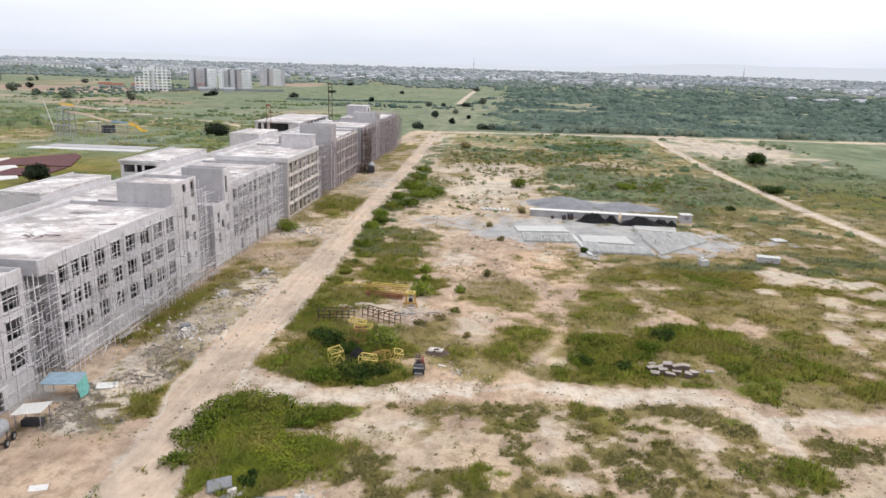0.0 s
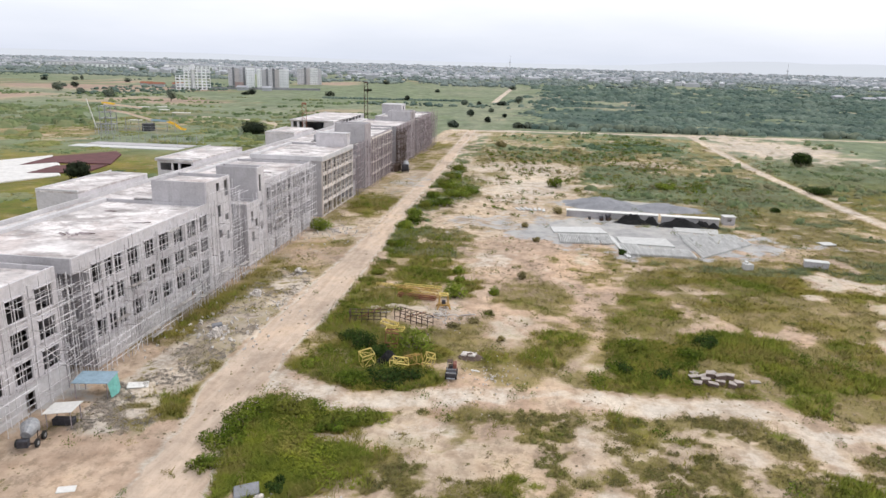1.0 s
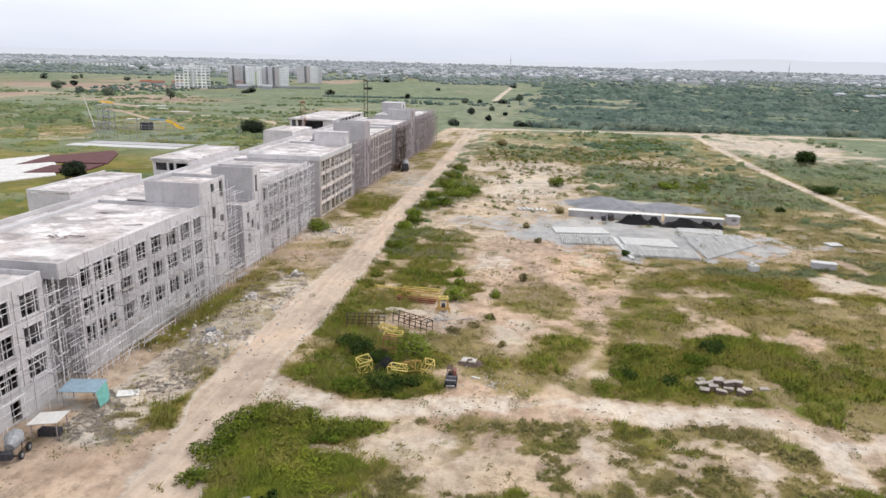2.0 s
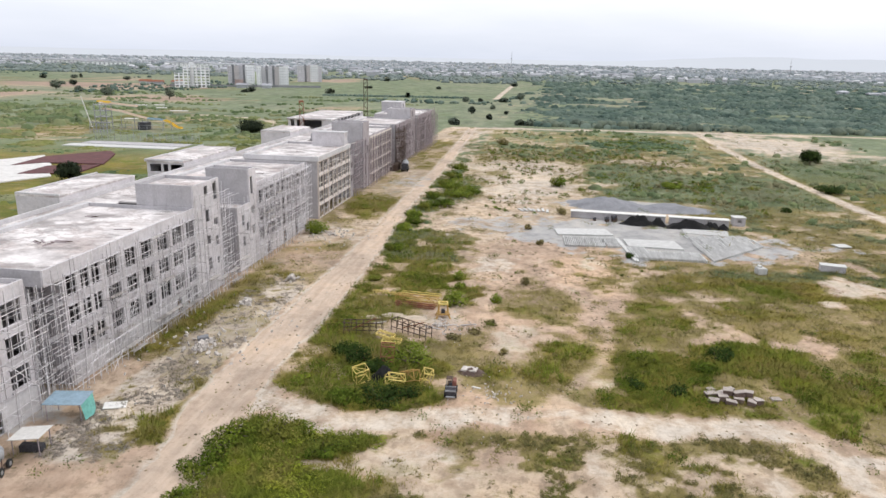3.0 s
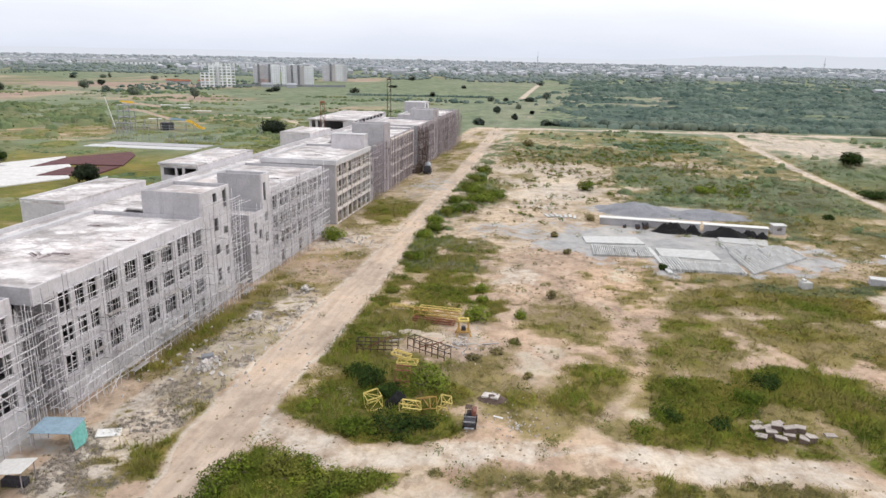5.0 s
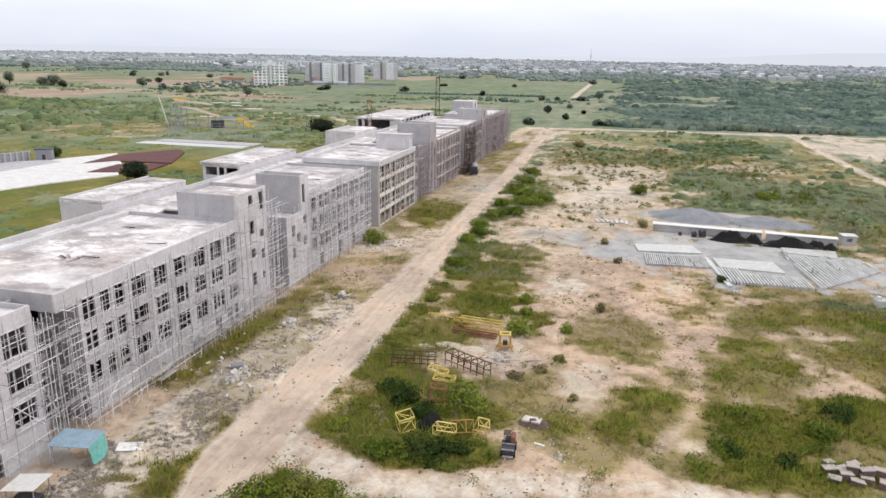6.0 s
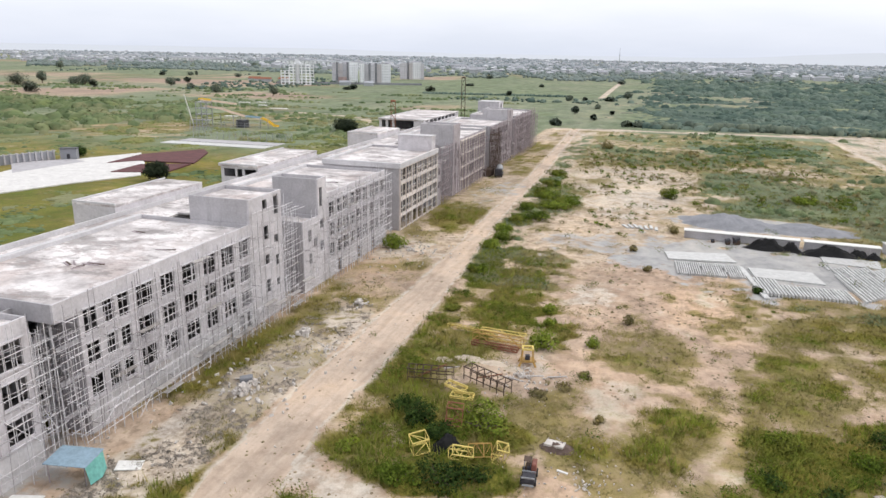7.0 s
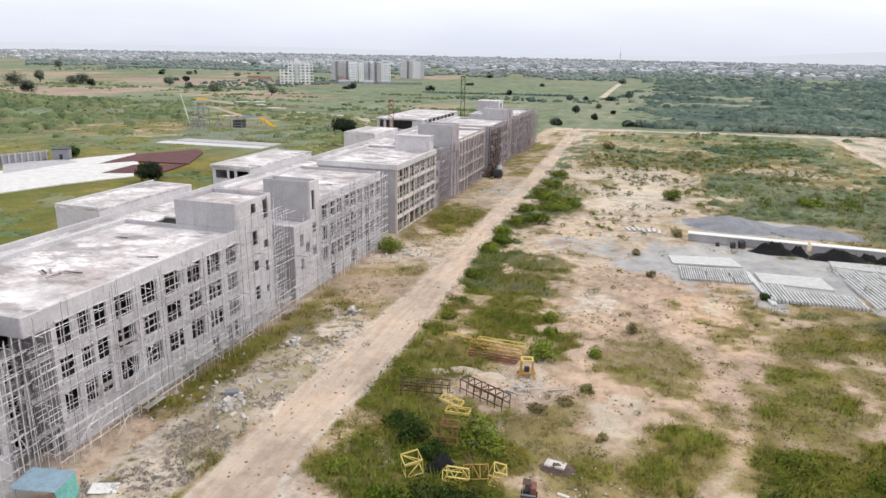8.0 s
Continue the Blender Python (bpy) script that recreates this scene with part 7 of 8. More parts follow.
def woods():
    """Thicket on the plain beyond the site, and scrub behind the building."""
    n = 19000
    y = 426 + 900 * RNG.uniform(0, 1, n) ** 1.2
    x = RNG.uniform(-0.12, 0.70, n) * (y + 30)
    w = cover(x, y)[7]
    keep = RNG.uniform(0, 1, n) < w * (0.12 + 0.8 * smooth(fbm(x * 0.5, y * 1.5, 26.0, 113), 0.40, 0.58))
    x, y = x[keep], y[keep]
    r = RNG.uniform(0.8, 2.3, len(x)) ** 1.15 * (1 + 0.8 * smooth(y, 480, 1000)) * (0.75 + 0.6 * smooth(fbm(x, y, 30.0, 115), 0.4, 0.6))
    domes("thicket", x, y, 1.15 * r, (0.55 + 0.5 * RNG.uniform(0, 1, len(x))) * r, M_WOOD, "wide haze-blued green thicket of bushes and small trees", "thicket", 7)
    # a darker row of small trees along the near edge of the thicket, and a dark patch of scrub on the plain
    ex = RNG.uniform(-20, 330, 420)
    ey = 436 + 0.088 * (ex - 60) + RNG.normal(0, 2.2, 420)
    er = RNG.uniform(0.5, 2.4, 420) * (0.25 + 1.3 * smooth(fbm(ex, ey, 22.0, 141), 0.48, 0.66))
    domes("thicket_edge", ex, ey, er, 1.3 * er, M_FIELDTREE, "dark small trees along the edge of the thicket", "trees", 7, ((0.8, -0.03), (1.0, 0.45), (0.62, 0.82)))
    a, q = RNG.uniform(0, 2 * np.pi, 420), np.sqrt(RNG.uniform(0, 1, 420))
    ex, ey = 42 + 23 * q * np.cos(a), 344 + 17 * q * np.sin(a)
    ok = fbm(ex, ey, 8.0, 143) > 0.42
    er = RNG.uniform(0.5, 1.4, 420)[ok]
    domes("dark_scrub", ex[ok], ey[ok], 1.2 * er, 0.8 * er, M_DARKSCRUB, "patch of dark green scrub on the far grass", "scrub", 7)
    v, f, nn = leaf_quads(np.stack([x, y, 0.35 * r], 1), r, 7, 0.2 * r, 0.6)
    tagged(new("thicket_leaves", from_arrays("thicket_leaves", v, f, M_WOOD, upward(nn))), "loose leafy tops of the thicket", "thicket", kind="stuff")
    n = 26000
    x = RNG.uniform(-620, -70, n)
    y = RNG.uniform(225, 640, n)
    w = fbm(x, y * 1.6, 34.0, 107)
    belt = smooth(-x - 0.62 * y, 10, 60) * smooth(470 - y, 0, 60) * smooth(y, 250, 300)
    thick = np.maximum(0.95 * belt * smooth(w, 0.36, 0.56), 0.5 * smooth(w, 0.50, 0.66))
    keep = (RNG.uniform(0, 1, n) < thick) & ((y > 300) | (x < -230)) & (np.hypot(x + 205, (y - 335) * 0.8) > 30) & (x < -0.13 * y - 30)
    keep &= ~((np.hypot((x + 240) / 34, (y - 312) / 42) < 1) & (RNG.uniform(0, 1, n) < 0.92))
    x, y, belt = x[keep], y[keep], belt[keep]
    r = RNG.uniform(0.6, 2.2, len(x)) * (0.9 + 1.7 * belt * smooth(fbm(x, y, 16.0, 117), 0.42, 0.6))
    domes("scrub", x, y, 1.1 * r, 0.8 * r, M_FIELD, "green scrub spread over the fields", "scrub", 7)
    v, f, nn = leaf_quads(np.stack([x, y, 0.45 * r], 1), r, 9, 0.16 * r, 0.7)
    tagged(new("scrub_tops", from_arrays("scrub_tops", v, f, M_FIELD, upward(nn))), "loose leafy tops of the scrub in the fields", "scrub", kind="stuff")
    # rough tussocks on the meadow behind the building
    n = 24000
    x, y = RNG.uniform(-260, -84, n), RNG.uniform(90, 420, n)
    m = fbm(x, y, 12.0, 121)
    keep = (RNG.uniform(0, 1, n) < smooth(m, 0.40, 0.60)) & (cover(x, y)[3] < 0.3)
    keep &= ~((x > -199) & (x < -168 + 0.42 * (y - 150)) & (y > 140) & (y < 245)) & ~(np.hypot(x + 162, (y - 228) * 0.6) < 21)
    for x0, x1, y0, y1 in ((-200, -146, 265, 288), (-222, -180, 324, 338), (-110, -80, 130, 175), (-112, -80, 225, 262), (-208, -184, 188, 230)):
        keep &= ~((x > x0) & (x < x1) & (y > y0) & (y < y1))
    x, y = x[keep], y[keep]
    r = RNG.uniform(0.3, 1.0, len(x)) * (0.6 + 1.0 * smooth(m[keep], 0.5, 0.7))
    near = y < 258
    domes("tussocks", x[~near], y[~near], 1.2 * r[~near], 0.5 * r[~near], M_TUSSOCK, "rough green tussocks on the meadow", "tussocks", 6)
    domes("meadow_clumps", x[near], y[near], 1.4 * r[near], 0.5 * r[near], M_FIELD, "darker green clumps of grass on the meadow", "tussocks", 6)
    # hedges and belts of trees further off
    # each band's leaf colour carries more painted haze than the one before
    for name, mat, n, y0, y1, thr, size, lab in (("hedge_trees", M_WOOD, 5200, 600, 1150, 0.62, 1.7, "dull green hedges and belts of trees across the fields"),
                                                 ("farther_trees", M_MIDTREE, 7000, 1100, 1900, 0.38, 3.2, "haze-greyed green trees between the nearer houses"),
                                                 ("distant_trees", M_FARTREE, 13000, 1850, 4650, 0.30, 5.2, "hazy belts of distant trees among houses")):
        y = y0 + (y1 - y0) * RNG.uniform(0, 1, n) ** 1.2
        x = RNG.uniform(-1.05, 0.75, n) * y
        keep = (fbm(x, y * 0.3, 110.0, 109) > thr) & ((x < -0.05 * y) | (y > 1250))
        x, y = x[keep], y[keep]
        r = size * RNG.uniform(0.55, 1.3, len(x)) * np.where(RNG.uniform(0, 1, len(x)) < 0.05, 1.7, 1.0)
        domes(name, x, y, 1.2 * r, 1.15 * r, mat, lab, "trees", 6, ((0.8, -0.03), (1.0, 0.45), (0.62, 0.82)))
    # a long dark hedge across the pasture
    t = RNG.uniform(0, 1, 230)
    x, y = -216 + 130 * t + RNG.normal(0, 1, 230), 668 + 24 * t + RNG.normal(0, 1.2, 230)
    r = RNG.uniform(0.9, 2.2, 230)
    domes("field_hedge", x, y, r, r, M_WOOD, "long dark hedge across the pasture", "hedge", 6)


woods()

# ---------------------------------------------------------------- the distance
M_APT = plain("pale_apartment_wall", (0.82, 0.83, 0.86), 0.85, 0, 0.08, 0.2)
M_APTDARK = plain("grey_apartment_wall", (0.27, 0.275, 0.30), 0.85, 0, 0.15, 0.2)
M_APTGREY = plain("lilac_grey_apartment_wall", (0.54, 0.53, 0.57), 0.85, 0, 0.12, 0.2)
M_APTPINK = plain("pinkish_apartment_wall", (0.56, 0.52, 0.53), 0.85, 0, 0.12, 0.2)
M_APTRED = plain("dull_red_apartment_wall", (0.44, 0.33, 0.32), 0.85, 0, 0.15, 0.2)
# panes lightened because haze over the distance is put into their colour
M_PANE = plain("hazed_window_pane", (0.40, 0.41, 0.45), 0.3, 0, 0.2, 1.0)
# town walls and roofs blued and low in contrast: haze painted in
M_TOWN = plain("hazed_house_wall", (0.44, 0.455, 0.495), 0.9, 0, 0.2, 0.02, True)
M_TOWNROOF = plain("hazed_house_roof", (0.37, 0.38, 0.415), 0.85, 0, 0.3, 0.02, True)
M_WHITEROOF = plain("hazed_white_roof", (0.58, 0.59, 0.62), 0.7, 0, 0.1, 0.02, True)


def apartment(x, y, rz, tones, storeys, label, red=(), bare=False):
    """An apartment house of bays side by side. tones: w white, g grey, p pinkish grey, d dark and set back."""
    a = thing("apartment_house", x, y, 0, rz, label, "apartment house", "apartment houses on the plain")
    h, d = 3.1 * storeys, 14.0
    wide = {"w": 5.6, "g": 5.0, "p": 5.2, "d": 2.8}
    back = {"w": 0.0, "g": 1.0, "p": 0.5, "d": 2.6}
    mats = {"w": M_APT, "g": M_APTGREY, "p": M_APTPINK, "d": M_APTDARK}
    widths = [wide[t] if not bare else 4.6 for t in tones]
    W = sum(widths)
    x0 = -W / 2
    for i, (w, t) in enumerate(zip(widths, tones)):
        n = storeys - (3 if bare and i < 2 else 0)
        top = 3.1 * n + {"w": 1.4, "g": 0.4, "p": 0.7, "d": 2.2}[t] * (0 if bare else 1)
        yo = back[t] if not bare else 0.0
        holes = []
        for j in range(n):
            if bare:
                holes.append((x0 + 0.9, x0 + w - 0.6, 3.1 * j + 0.7, 3.1 * j + 2.6))
            elif t == "d":
                holes.append((x0 + 0.5, x0 + w - 0.5, 3.1 * j + 0.8, 3.1 * j + 2.5))
            else:
                holes += [(x0 + 0.7, x0 + 1.9, 3.1 * j + 1.1, 3.1 * j + 2.4), (x0 + w - 1.9, x0 + w - 0.7, 3.1 * j + 1.1, 3.1 * j + 2.4)]
        part("wall", pierced(yo, 0.4, x0, x0 + w - 0.02, 0, top, holes, "x", -1), mats[t], a)
        if i in red:
            part("base_wall", Shape().box(x0 - 0.01, yo - 0.35, 0, x0 + w - 0.01, yo - 0.02, 6.2), M_APTRED, a, "dull red base wall")
        for q in holes:
            if not bare:
                part("window", Shape().box(q[0], yo + 0.25, q[2], q[1], yo + 0.3, q[3]), M_PANE, a)
        if t == "w" and not bare:
            for j in range(1, n):
                part("balcony", Shape().box(x0 + 0.3, yo - 0.4, 3.1 * j - 0.1, x0 + w - 0.3, yo - 0.01, 3.1 * j + 0.1), M_APT, a)
        if bare:
            for j in range(n):
                part("floor", Shape().box(x0, 0.41, 3.1 * j - 0.12, x0 + w - 0.02, d - 0.41, 3.1 * j + 0.12), M_PRECAST, a)
        x0 += w
    part("side_wall", Shape().box(-W / 2, 3.1, 0, -W / 2 + 0.4, d, h - (9.3 if bare else 0)), M_APTGREY, a)
    part("side_wall", Shape().box(W / 2 - 0.42, 3.1, 0, W / 2 - 0.02, d, h), M_APT, a)
    if bare:
        part("core", Shape().box(-2.3, 4, 0, 2.4, 9, h + 2.4), M_APT, a, "white concrete stair core")
        return a
    part("rear_wall", Shape().box(-W / 2 + 0.41, d - 0.4, 0, W / 2 - 0.43, d, h), M_APT, a)
    part("roof", Shape().box(-W / 2 + 0.41, 3.2, h - 0.5, W / 2 - 0.43, d - 0.41, h - 0.2), M_PRECAST, a)
    part("stair_head", Shape().bevelled(-2, 4, h - 0.19, 2, 8, h + 2.6, 0.1), M_APTGREY, a)
    return a


apartment(-390, 742, 27, "wwwwwwww", 8, "bare concrete frame of an unfinished tall apartment house", bare=True)
apartment(-378, 842, 24, "gdpgdww", 7, "white and grey apartment house with dull red base bays", red=(2, 3))
apartment(-331, 826, 22, "wgdgdpww", 7, "white and grey apartment house with dark bays")
apartment(-340, 985, 20, "ggdpwwg", 7, "white and grey apartment house further off")


def boundary_wall():
    w = thing("boundary_wall", -350, 795, 0, 22, "long low grey wall before the apartment houses", "wall")
    for i in range(14):
        part("panel", Shape().bevelled(-5.9, 0, 0, 5.9, 0.3, 2.4, 0.05), M_APTDARK, w, m=pose(-78 + 12 * i, -8, 0))


boundary_wall()


def town():
    """Low houses spread over the plain to the horizon."""
    rnd = random.Random(5)
    wall, roof, white = Shape(), Shape(), Shape()
    n = 0
    while n < 3900:
        y = 1300 + 3380 * rnd.random() ** 1.1
        x = rnd.uniform(-1.35, 0.76) * y
        if lattice_noise(np.array([x / 260]), np.array([y / 420]), 5)[0] < 0.36 or (0.02 * y < x < 0.5 * y and y < 1350):
            continue
        n += 1
        big = rnd.random() < 0.10
        w, d, h = rnd.uniform(3, 6.5), rnd.uniform(3, 6), rnd.uniform(3, 6.5)
        if big:
            w, h = w * rnd.uniform(1.5, 3.4), h * 1.3
        m = pose(x, y, 0, 0, 0, rnd.uniform(-25, 25))
        wall.box(-w, -d, 0, w, d, h, m)
        t = white if rnd.random() < 0.14 else roof
        p = [m @ Vector(q) for q in ((-w - 0.5, -d - 0.5, h), (w + 0.5, -d - 0.5, h), (w + 0.5, d + 0.5, h), (-w - 0.5, d + 0.5, h), (-w * 0.6, 0, h * 1.45), (w * 0.6, 0, h * 1.45))]
        t.quad(p[0], p[1], p[5], p[4]).quad(p[2], p[3], p[4], p[5]).quad(p[1], p[2], p[5]).quad(p[3], p[0], p[4])
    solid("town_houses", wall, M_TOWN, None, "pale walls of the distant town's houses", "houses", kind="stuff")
    solid("town_roofs", roof, M_TOWNROOF, None, "haze-paled roofs of the distant town", "roofs", kind="stuff")
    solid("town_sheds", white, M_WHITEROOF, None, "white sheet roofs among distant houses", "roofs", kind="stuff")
    # long white estates and a few nearer houses
    for x, y, L, h, rz in ((-1250, 1750, 70, 9, 34), (-1080, 1620, 55, 9, 33), (-1400, 1900, 80, 8, 36), (-900, 1700, 60, 10, 28), (-760, 1650, 50, 10, 25), (-1650, 1850, 90, 8, 40)):
        b = thing("terrace_row", x, y, 0, rz, "long pale terrace row in the hazy distance", "houses", "distant terrace rows")
        part("wall", Shape().box(-L, 0, 0, L, 12, h), M_APT, b)
        part("roof", Shape().bevelled(-L - 1, -1, h, L + 1, 13, h + 2.5, 2.0), M_TOWNROOF, b)
        for i in range(int(L / 5)):
            part("window_bay", Shape().box(-L + 10 * i + 2, -0.3, 1.5, -L + 10 * i + 6, -0.02, h - 1.5), M_PANE, b)
    for x, y, w in ((-462, 790, 9), (-440, 800, 6), (-480, 800, 7), (-345, 770, 6), (-318, 775, 5), (425, 1030, 9), (455, 1060, 7), (470, 1020, 8), (405, 1080, 7), (500, 1080, 9)):
        b = thing("small_house", x, y, 0, 20, "small single-storey house with a pitched roof", "house", "small houses")
        part("wall", Shape().box(-w, -4, 0, w, 4, 3.2), M_TOWN, b)
        part("roof", Shape().quad((-w - 1, -5, 3.2), (w + 1, -5, 3.2), (w, 0, 5.2), (-w, 0, 5.2)).quad((w + 1, 5, 3.2), (-w - 1, 5, 3.2), (-w, 0, 5.2), (w, 0, 5.2)).quad((w + 1, -5, 3.2), (w + 1, 5, 3.2), (w, 0, 5.2)).quad((-w - 1, 5, 3.2), (-w - 1, -5, 3.2), (-w, 0, 5.2)), M_REDRUST if x < -430 else M_TOWNROOF, b)
        part("door", Shape().box(-0.5, -4.05, 0, 0.5, -4.01, 2.1), M_PANE, b)


town()


def hills():
    """Faint hills on the horizon."""
    k = Nodes("hazy_hill_glow", 1.0)
    # haze before the hills made as pale blue emission over a near-black base
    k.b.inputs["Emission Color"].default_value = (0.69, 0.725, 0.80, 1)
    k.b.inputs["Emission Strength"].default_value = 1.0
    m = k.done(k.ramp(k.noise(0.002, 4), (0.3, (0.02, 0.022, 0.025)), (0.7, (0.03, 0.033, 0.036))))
    n = 160
    t = np.linspace(-1.25, 0.95, n)
    az = t
    R = 4820
    top = 22 + 16 * fbm(t * 6 + 9, t * 0, 1.0, 201) + 46 * smooth(t, 0.05, 0.25) * (0.4 + fbm(t * 9, t * 0 + 3, 1.0, 207)) + 14 * smooth(-t, 0.25, 0.5)
    x, y = R * np.sin(az), R * np.cos(az)
    v = np.concatenate([np.stack([x, y, np.full(n, -5.0)], 1), np.stack([x * 1.01, y * 1.01, top], 1)])
    i = np.arange(n - 1)
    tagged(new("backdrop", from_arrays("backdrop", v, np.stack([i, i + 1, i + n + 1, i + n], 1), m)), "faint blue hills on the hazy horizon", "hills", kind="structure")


hills()


def mast(x, y, z, h, w, label, mat, seed):
    s = thing("crane_mast", x, y, z, 20, label, "crane mast", "crane masts")
    r = w / 2
    for a in (-r, r):
        for b in (-r, r):
            part("chord", Shape().box(a - 0.08, b - 0.08, 0, a + 0.08, b + 0.08, h), mat, s)
    n = int(h / (1.3 * w))
    for i in range(n):
        z0, z1 = h * i / n, h * (i + 1) / n
        up = i % 2 == 0
        for p, q in (((-r, -r), (r, -r)), ((-r, r), (r, r)), ((-r, -r), (-r, r)), ((r, -r), (r, r))):
            a, b = (p, q) if up else (q, p)
            part("brace", Shape().pole((*a, z0), (*b, z1), 0.08, 4), mat, s)
    part("head", Shape().bevelled(-r - 0.1, -r - 0.1, h, r + 0.1, r + 0.1, h + 0.7, 0.2), mat, s)
    return s


mast(-92.5, 262, 0, 21, 1.6, "rust red crane mast behind the building", M_REDRUST, 1)
mast(-104, 400, 0, 25, 2.0, "dark crane mast on the plain behind the building", M_RUST, 2)


def tall_mast(x, y, h, label):
    s = thing("radio_mast", x, y, 0, 0, label, "radio mast", "distant masts")
    part("tower", Shape().pole((0, 0, 0), (0, 0, h * 0.7), 1.4, 4, 0.8).pole((0, 0, h * 0.7), (0, 0, h), 0.6, 4, 0.3), M_GREY, s)
    part("platform", Shape().bevelled(-1.8, -1.8, h * 0.62, 1.8, 1.8, h * 0.66, 0.1), M_GREY, s)


tall_mast(-118, 2100, 58, "tall thin radio mast in the hazy distance")
tall_mast(640, 2080, 52, "slim white mast above the distant town")


def water_park():
    """Water slides on their steel frames, beyond the pale court."""
    p = thing("water_slide", -221.5, 331, 0, 4, "orange and yellow water slide on a grey steel tower", "water slide")
    for a in (-3, 0, 3):
        for b in (-2.5, 2.5):
            part("tower_leg", Shape().pole((a, b, 0), (a, b, 12), 0.22, 5), M_GREY, p)
    for z in (3, 6, 9, 12):
        part("deck", Shape().box(-3.4, -2.9, z - 0.12, 3.4, 2.9, z + 0.12), M_GREY, p)
    for i in range(3):
        part("stair", Shape().box(-3.2, -3.6, 0, 3.6, -3.0, 0.2), M_GREY, p, m=pose(0, 0, 3 * i + 0.2, 0, -24, 0))

    def chute(name, pts, w, mat, lab):
        s = Shape()
        for q, e in zip(pts[:-1], pts[1:]):
            q, e = Vector(q), Vector(e)
            side = (e - q).cross(Vector((0, 0, 1))).normalized() * w
            up = Vector((0, 0, 0.7))
            s.quad(q - side, e - side, e + side, q + side).quad(q - side + up, e - side + up, e - side, q - side).quad(q + side, e + side, e + side + up, q + side + up)
            s.quad(q - side * 1.1, q + side * 1.1, e + side * 1.1, e - side * 1.1)
        return part(name, s, mat, p, lab)

    chute("chute", [(-3, 1.2, 13.2), (0, 1.4, 13.0), (3, 2, 12.7)], 1.0, M_SLIDEYELLOW, "yellow chute mouth")
    chute("chute", [(-2, 1, 12.6), (6, 3, 12.0), (11, 4, 11.4), (16, 3.5, 11.0)], 1.1, M_SLIDEPALE, "faded peach upper chute")
    chute("chute", [(0, 0, 9.8), (9, 1, 8.6), (16, 1.5, 6.6), (22, 2, 5.2)], 1.1, M_SLIDEPALE, "faded peach middle chute")
    chute("chute", [(22, 2, 5.2), (26, 2.5, 5.0), (30, 3, 4.6)], 1.0, M_BLUE, "pale blue chute")
    chute("chute", [(30, 3, 4.6), (33, 3, 3.6), (37, 3, 1.0), (39, 3, 0.8)], 1.1, M_SLIDEYELLOW, "yellow lower chute")
    for x in (8, 15, 19, 22, 30, 34):
        part("support", Shape().pole((x, 2, 0), (x, 2, 4.2 if x > 25 else 6), 0.2, 5), M_GREY, p)
    for a in (10, 13, 16.5, 20, 24, 27, 32):
        part("post", Shape().pole((a, -3.5, 0), (a, -3.5, 3.2 + 0.4 * math.sin(a)), 0.11, 5), M_GREY, p)
    part("rail", Shape().pole((10, -3.5, 2.6), (32, -3.5, 2.6), 0.08, 5).pole((10, -3.5, 1.3), (32, -3.5, 1.3), 0.08, 5), M_GREY, p)
    part("pump_house", Shape().bevelled(18, -1, 0, 22.5, 4, 3.8, 0.2), M_DARK, p, "dark pump house under the chute")
    s = thing("climbing_frame", -212, 313.5, 0, 10, "grey steel climbing frame of thin bars", "climbing frame")
    for i in range(6):
        part("hoop", Shape().pole((-4 + 1.6 * i, -2, 0), (-4 + 1.6 * i, -1.4, 5), 0.12, 5).pole((-4 + 1.6 * i, -1.4, 5), (-4 + 1.6 * i, 1.4, 5), 0.12, 5).pole((-4 + 1.6 * i, 1.4, 5), (-4 + 1.6 * i, 2, 0), 0.12, 5), M_GREY, s)
    for z in (1.6, 3.3, 5.0):
        part("rail", Shape().pole((-4, -1.6, z), (4, -1.6, z), 0.1, 5).pole((-4, 1.6, z), (4, 1.6, z), 0.1, 5), M_GREY, s)
    solid("leaning_pole", Shape().pole((0, 0, 0), (-4.5, 0, 15.5), 0.3, 6, 0.18), M_WHITE, pose(-229, 332, 0), "tall pale pole leaning sideways beside the slides", "pole")
    solid("court", Shape().bevelled(-24, -3.6, 0, 24, 3.6, 0.25, 0.05), M_PRECAST, pose(-174, 271, 0.01, 0, 0, 2), "long pale concrete strip beside a court", "court")
    solid("court", Shape().bevelled(-23, -4, 0, 23, 4, 0.2, 0.05), M_WALL, pose(-173, 280.5, 0.01, 0, 0, 2), "grey concrete court in the fields", "court")
    f = thing("court_fence", -173, 288.5, 0, 2, "grey wire fence on thin posts beside a court", "fence")
    for i in range(17):
        part("post", shared("court_post", lambda: Shape().pole((0, 0, 0), (0, 0, 3.8), 0.1, 5), M_GREY), M_GREY, f, m=pose(-24 + 3 * i, 0, 0))
    for i in range(7):
        part("wire", shared("court_wire", lambda: Shape().pole((-24, 0, 0), (24, 0, 0), 0.05, 4), M_GREY), M_GREY, f, m=pose(0, 0.03, 0.5 + 0.54 * i))
    for x, y, w in ((-277, 455, 4.2), (-267, 461, 3.4), (-230, 420, 5.5), (-226, 362, 3.5), (-252, 438, 3)):
        c = thing("sun_shelter", x, y, 0, 12, "small pale roofed shelter in the park", "shelter", "shelters in the park")
        part("roof", Shape().bevelled(-w, -1.8, 2.3, w, 1.8, 2.5, 0.06), M_BRIGHT, c)
        for a in (-w + 0.3, w - 0.3):
            for b in (-1.5, 1.5):
                part("post", Shape().pole((a, b, 0), (a, b, 2.3), 0.09, 5), M_GREY, c)
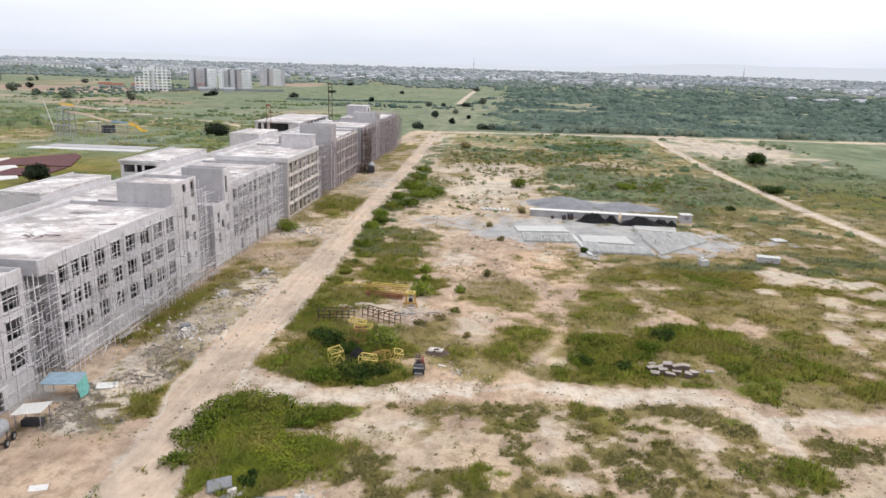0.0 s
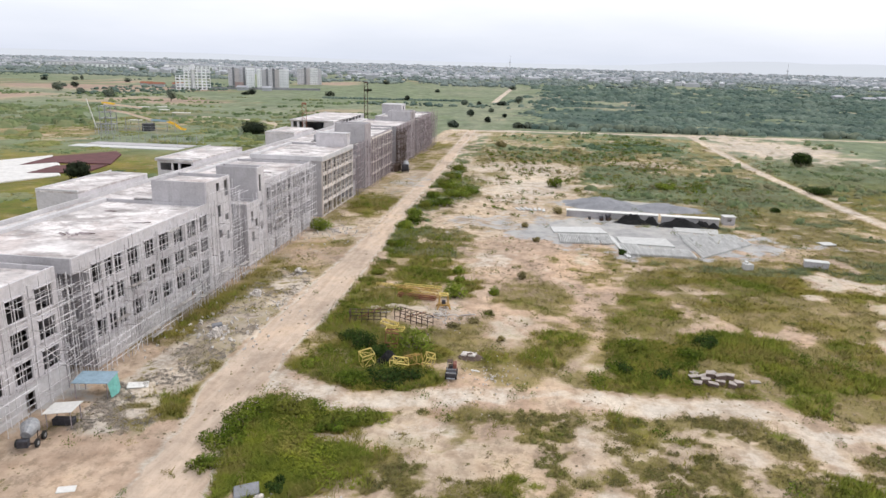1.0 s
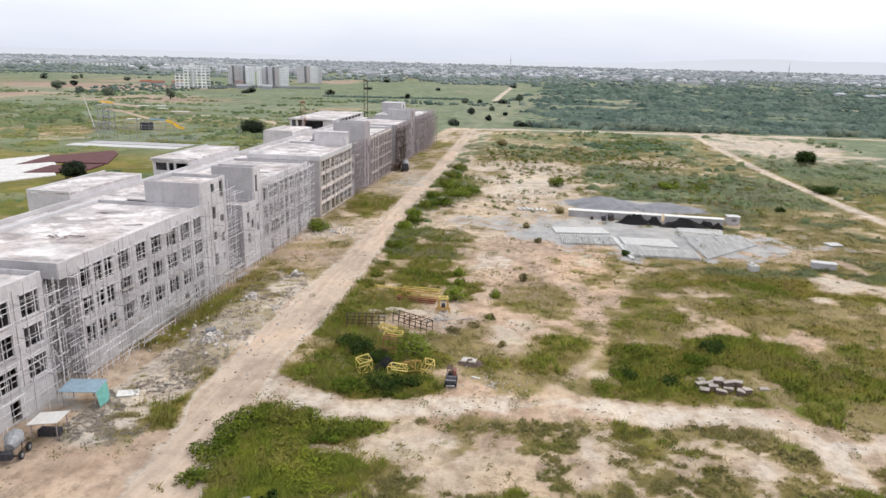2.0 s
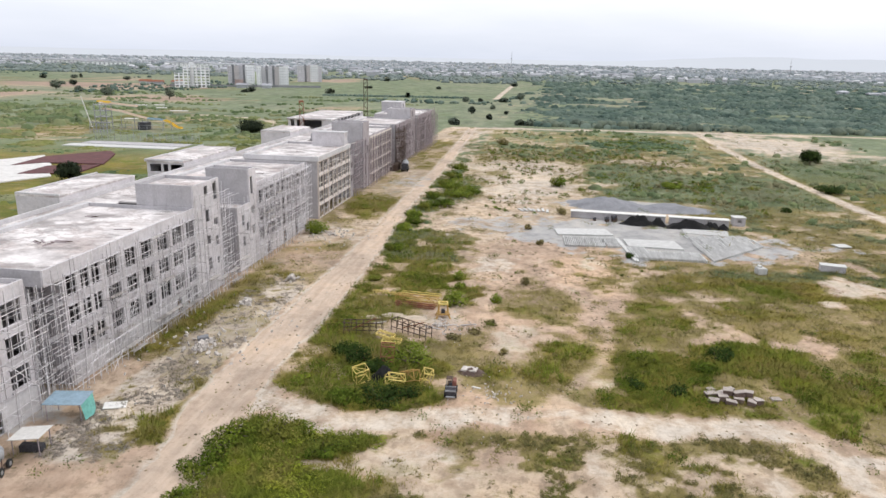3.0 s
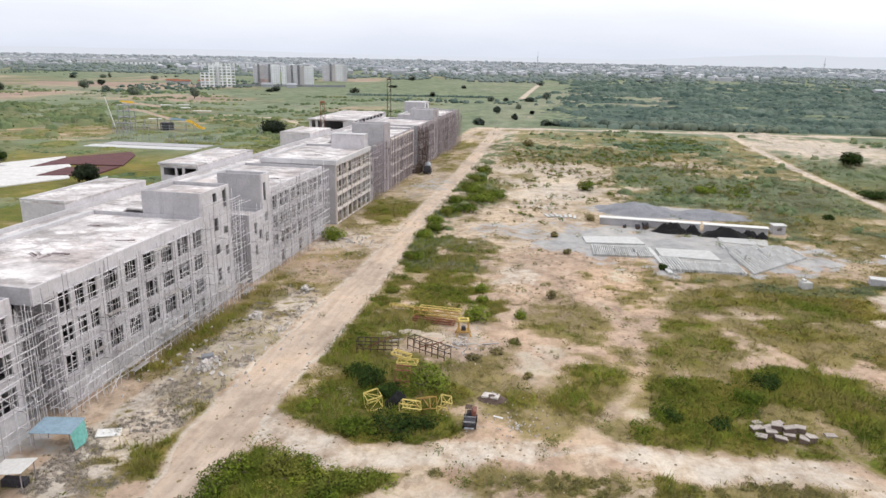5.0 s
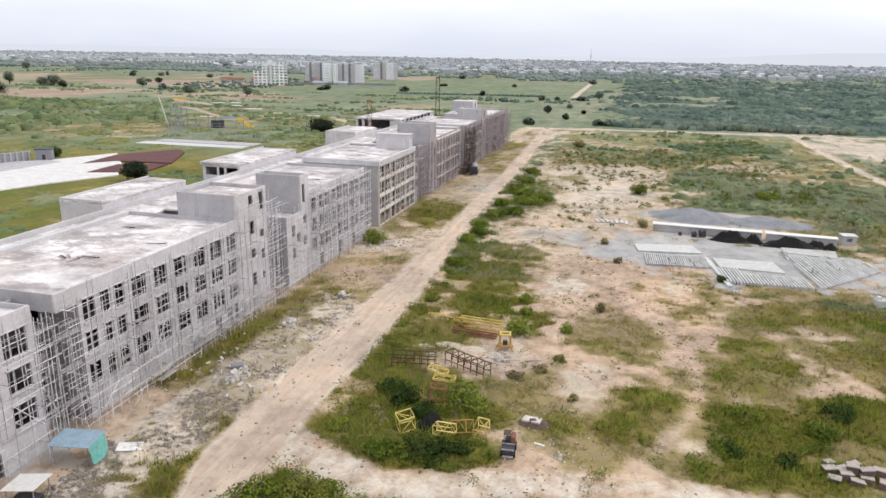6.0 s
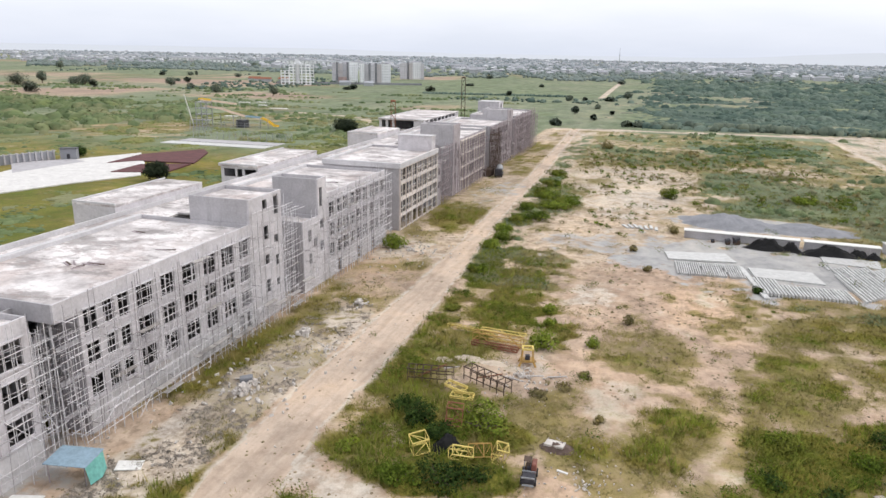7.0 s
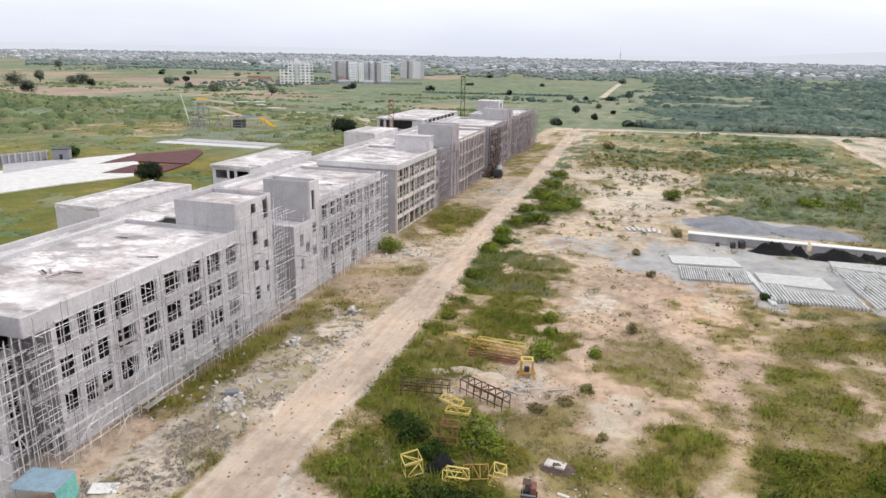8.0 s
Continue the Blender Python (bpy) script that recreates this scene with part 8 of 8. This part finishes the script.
    # pale slab with dark red earth beyond it
    solid("yard_slab", Shape().prism([(-171, 150), (-161, 181), (-152, 199.5), (-155.5, 203.5), (-163, 215), (-184.5, 239), (-193, 220), (-195, 192), (-188, 160)], 0.0, 0.3), M_BRIGHT, None, "large bright concrete slab behind the building", "slab", kind="structure")
    red = plain("maroon_surfacing", (0.12, 0.048, 0.05), 0.85, 0, 0.25, 0.3)
    solid("red_surfacing", Shape().prism([(-178, 214), (-171.6, 222.6), (-151.5, 225.2), (-162.5, 248.9), (-169, 256), (-181.6, 236)], 0.0, 0.42), red, None, "dark maroon surfaced area beyond the slab", "surfacing")
    solid("red_surfacing", Shape().prism([(-164, 200), (-155.5, 203.2), (-148.7, 208.8), (-151.3, 223.2), (-166, 216.4)], 0.0, 0.46), red, None, "dark maroon surfaced area beside the tree", "surfacing")
    w = thing("block_wall", -200, 215.4, 0, 72, "low grey block wall with upright piers", "wall")
    for i in range(18):
        part("pier", Shape().bevelled(-0.3, -0.45, 0, 0.3, 0.35, 3.5, 0.06), M_WALL, w, m=pose(-1.2 - 2.0 * i, 0, 0))
        part("panel", Shape().box(-0.69, -0.1, 0, 0.69, 0.1, 3.1), M_APTDARK, w, m=pose(-2.2 - 2.0 * i, 0, 0))
        part("coping", Shape().box(-0.99, -0.2, 3.1, -0.31, 0.2, 3.25).box(0.31, -0.2, 3.1, 0.99, 0.2, 3.25), M_PRECAST, w, m=pose(-1.2 - 2.0 * i, 0, 0))
    h = thing("block_shed", -196.6, 217.5, 0, 30, "small grey block shed at the wall's end", "shed")
    part("wall", Shape().bevelled(-2.6, -1.6, 0, 2.6, 1.6, 3.8, 0.08), M_APTDARK, h)
    part("roof", Shape().box(-2.9, -1.9, 3.82, 2.9, 1.9, 4.0), M_DARK, h, "dark sheet roof")
    part("door", Shape().box(-0.5, -1.66, 0.02, 0.5, -1.61, 2.1), M_DARK, h)
    solid("yard_apron", Shape().prism([(-207, 203), (-189.6, 187.5), (-187.2, 214.4), (-195, 216.4)], 0.0, 0.34), M_WALL, None, "worn dark grey concrete apron before the wall", "apron", kind="structure")


water_park()
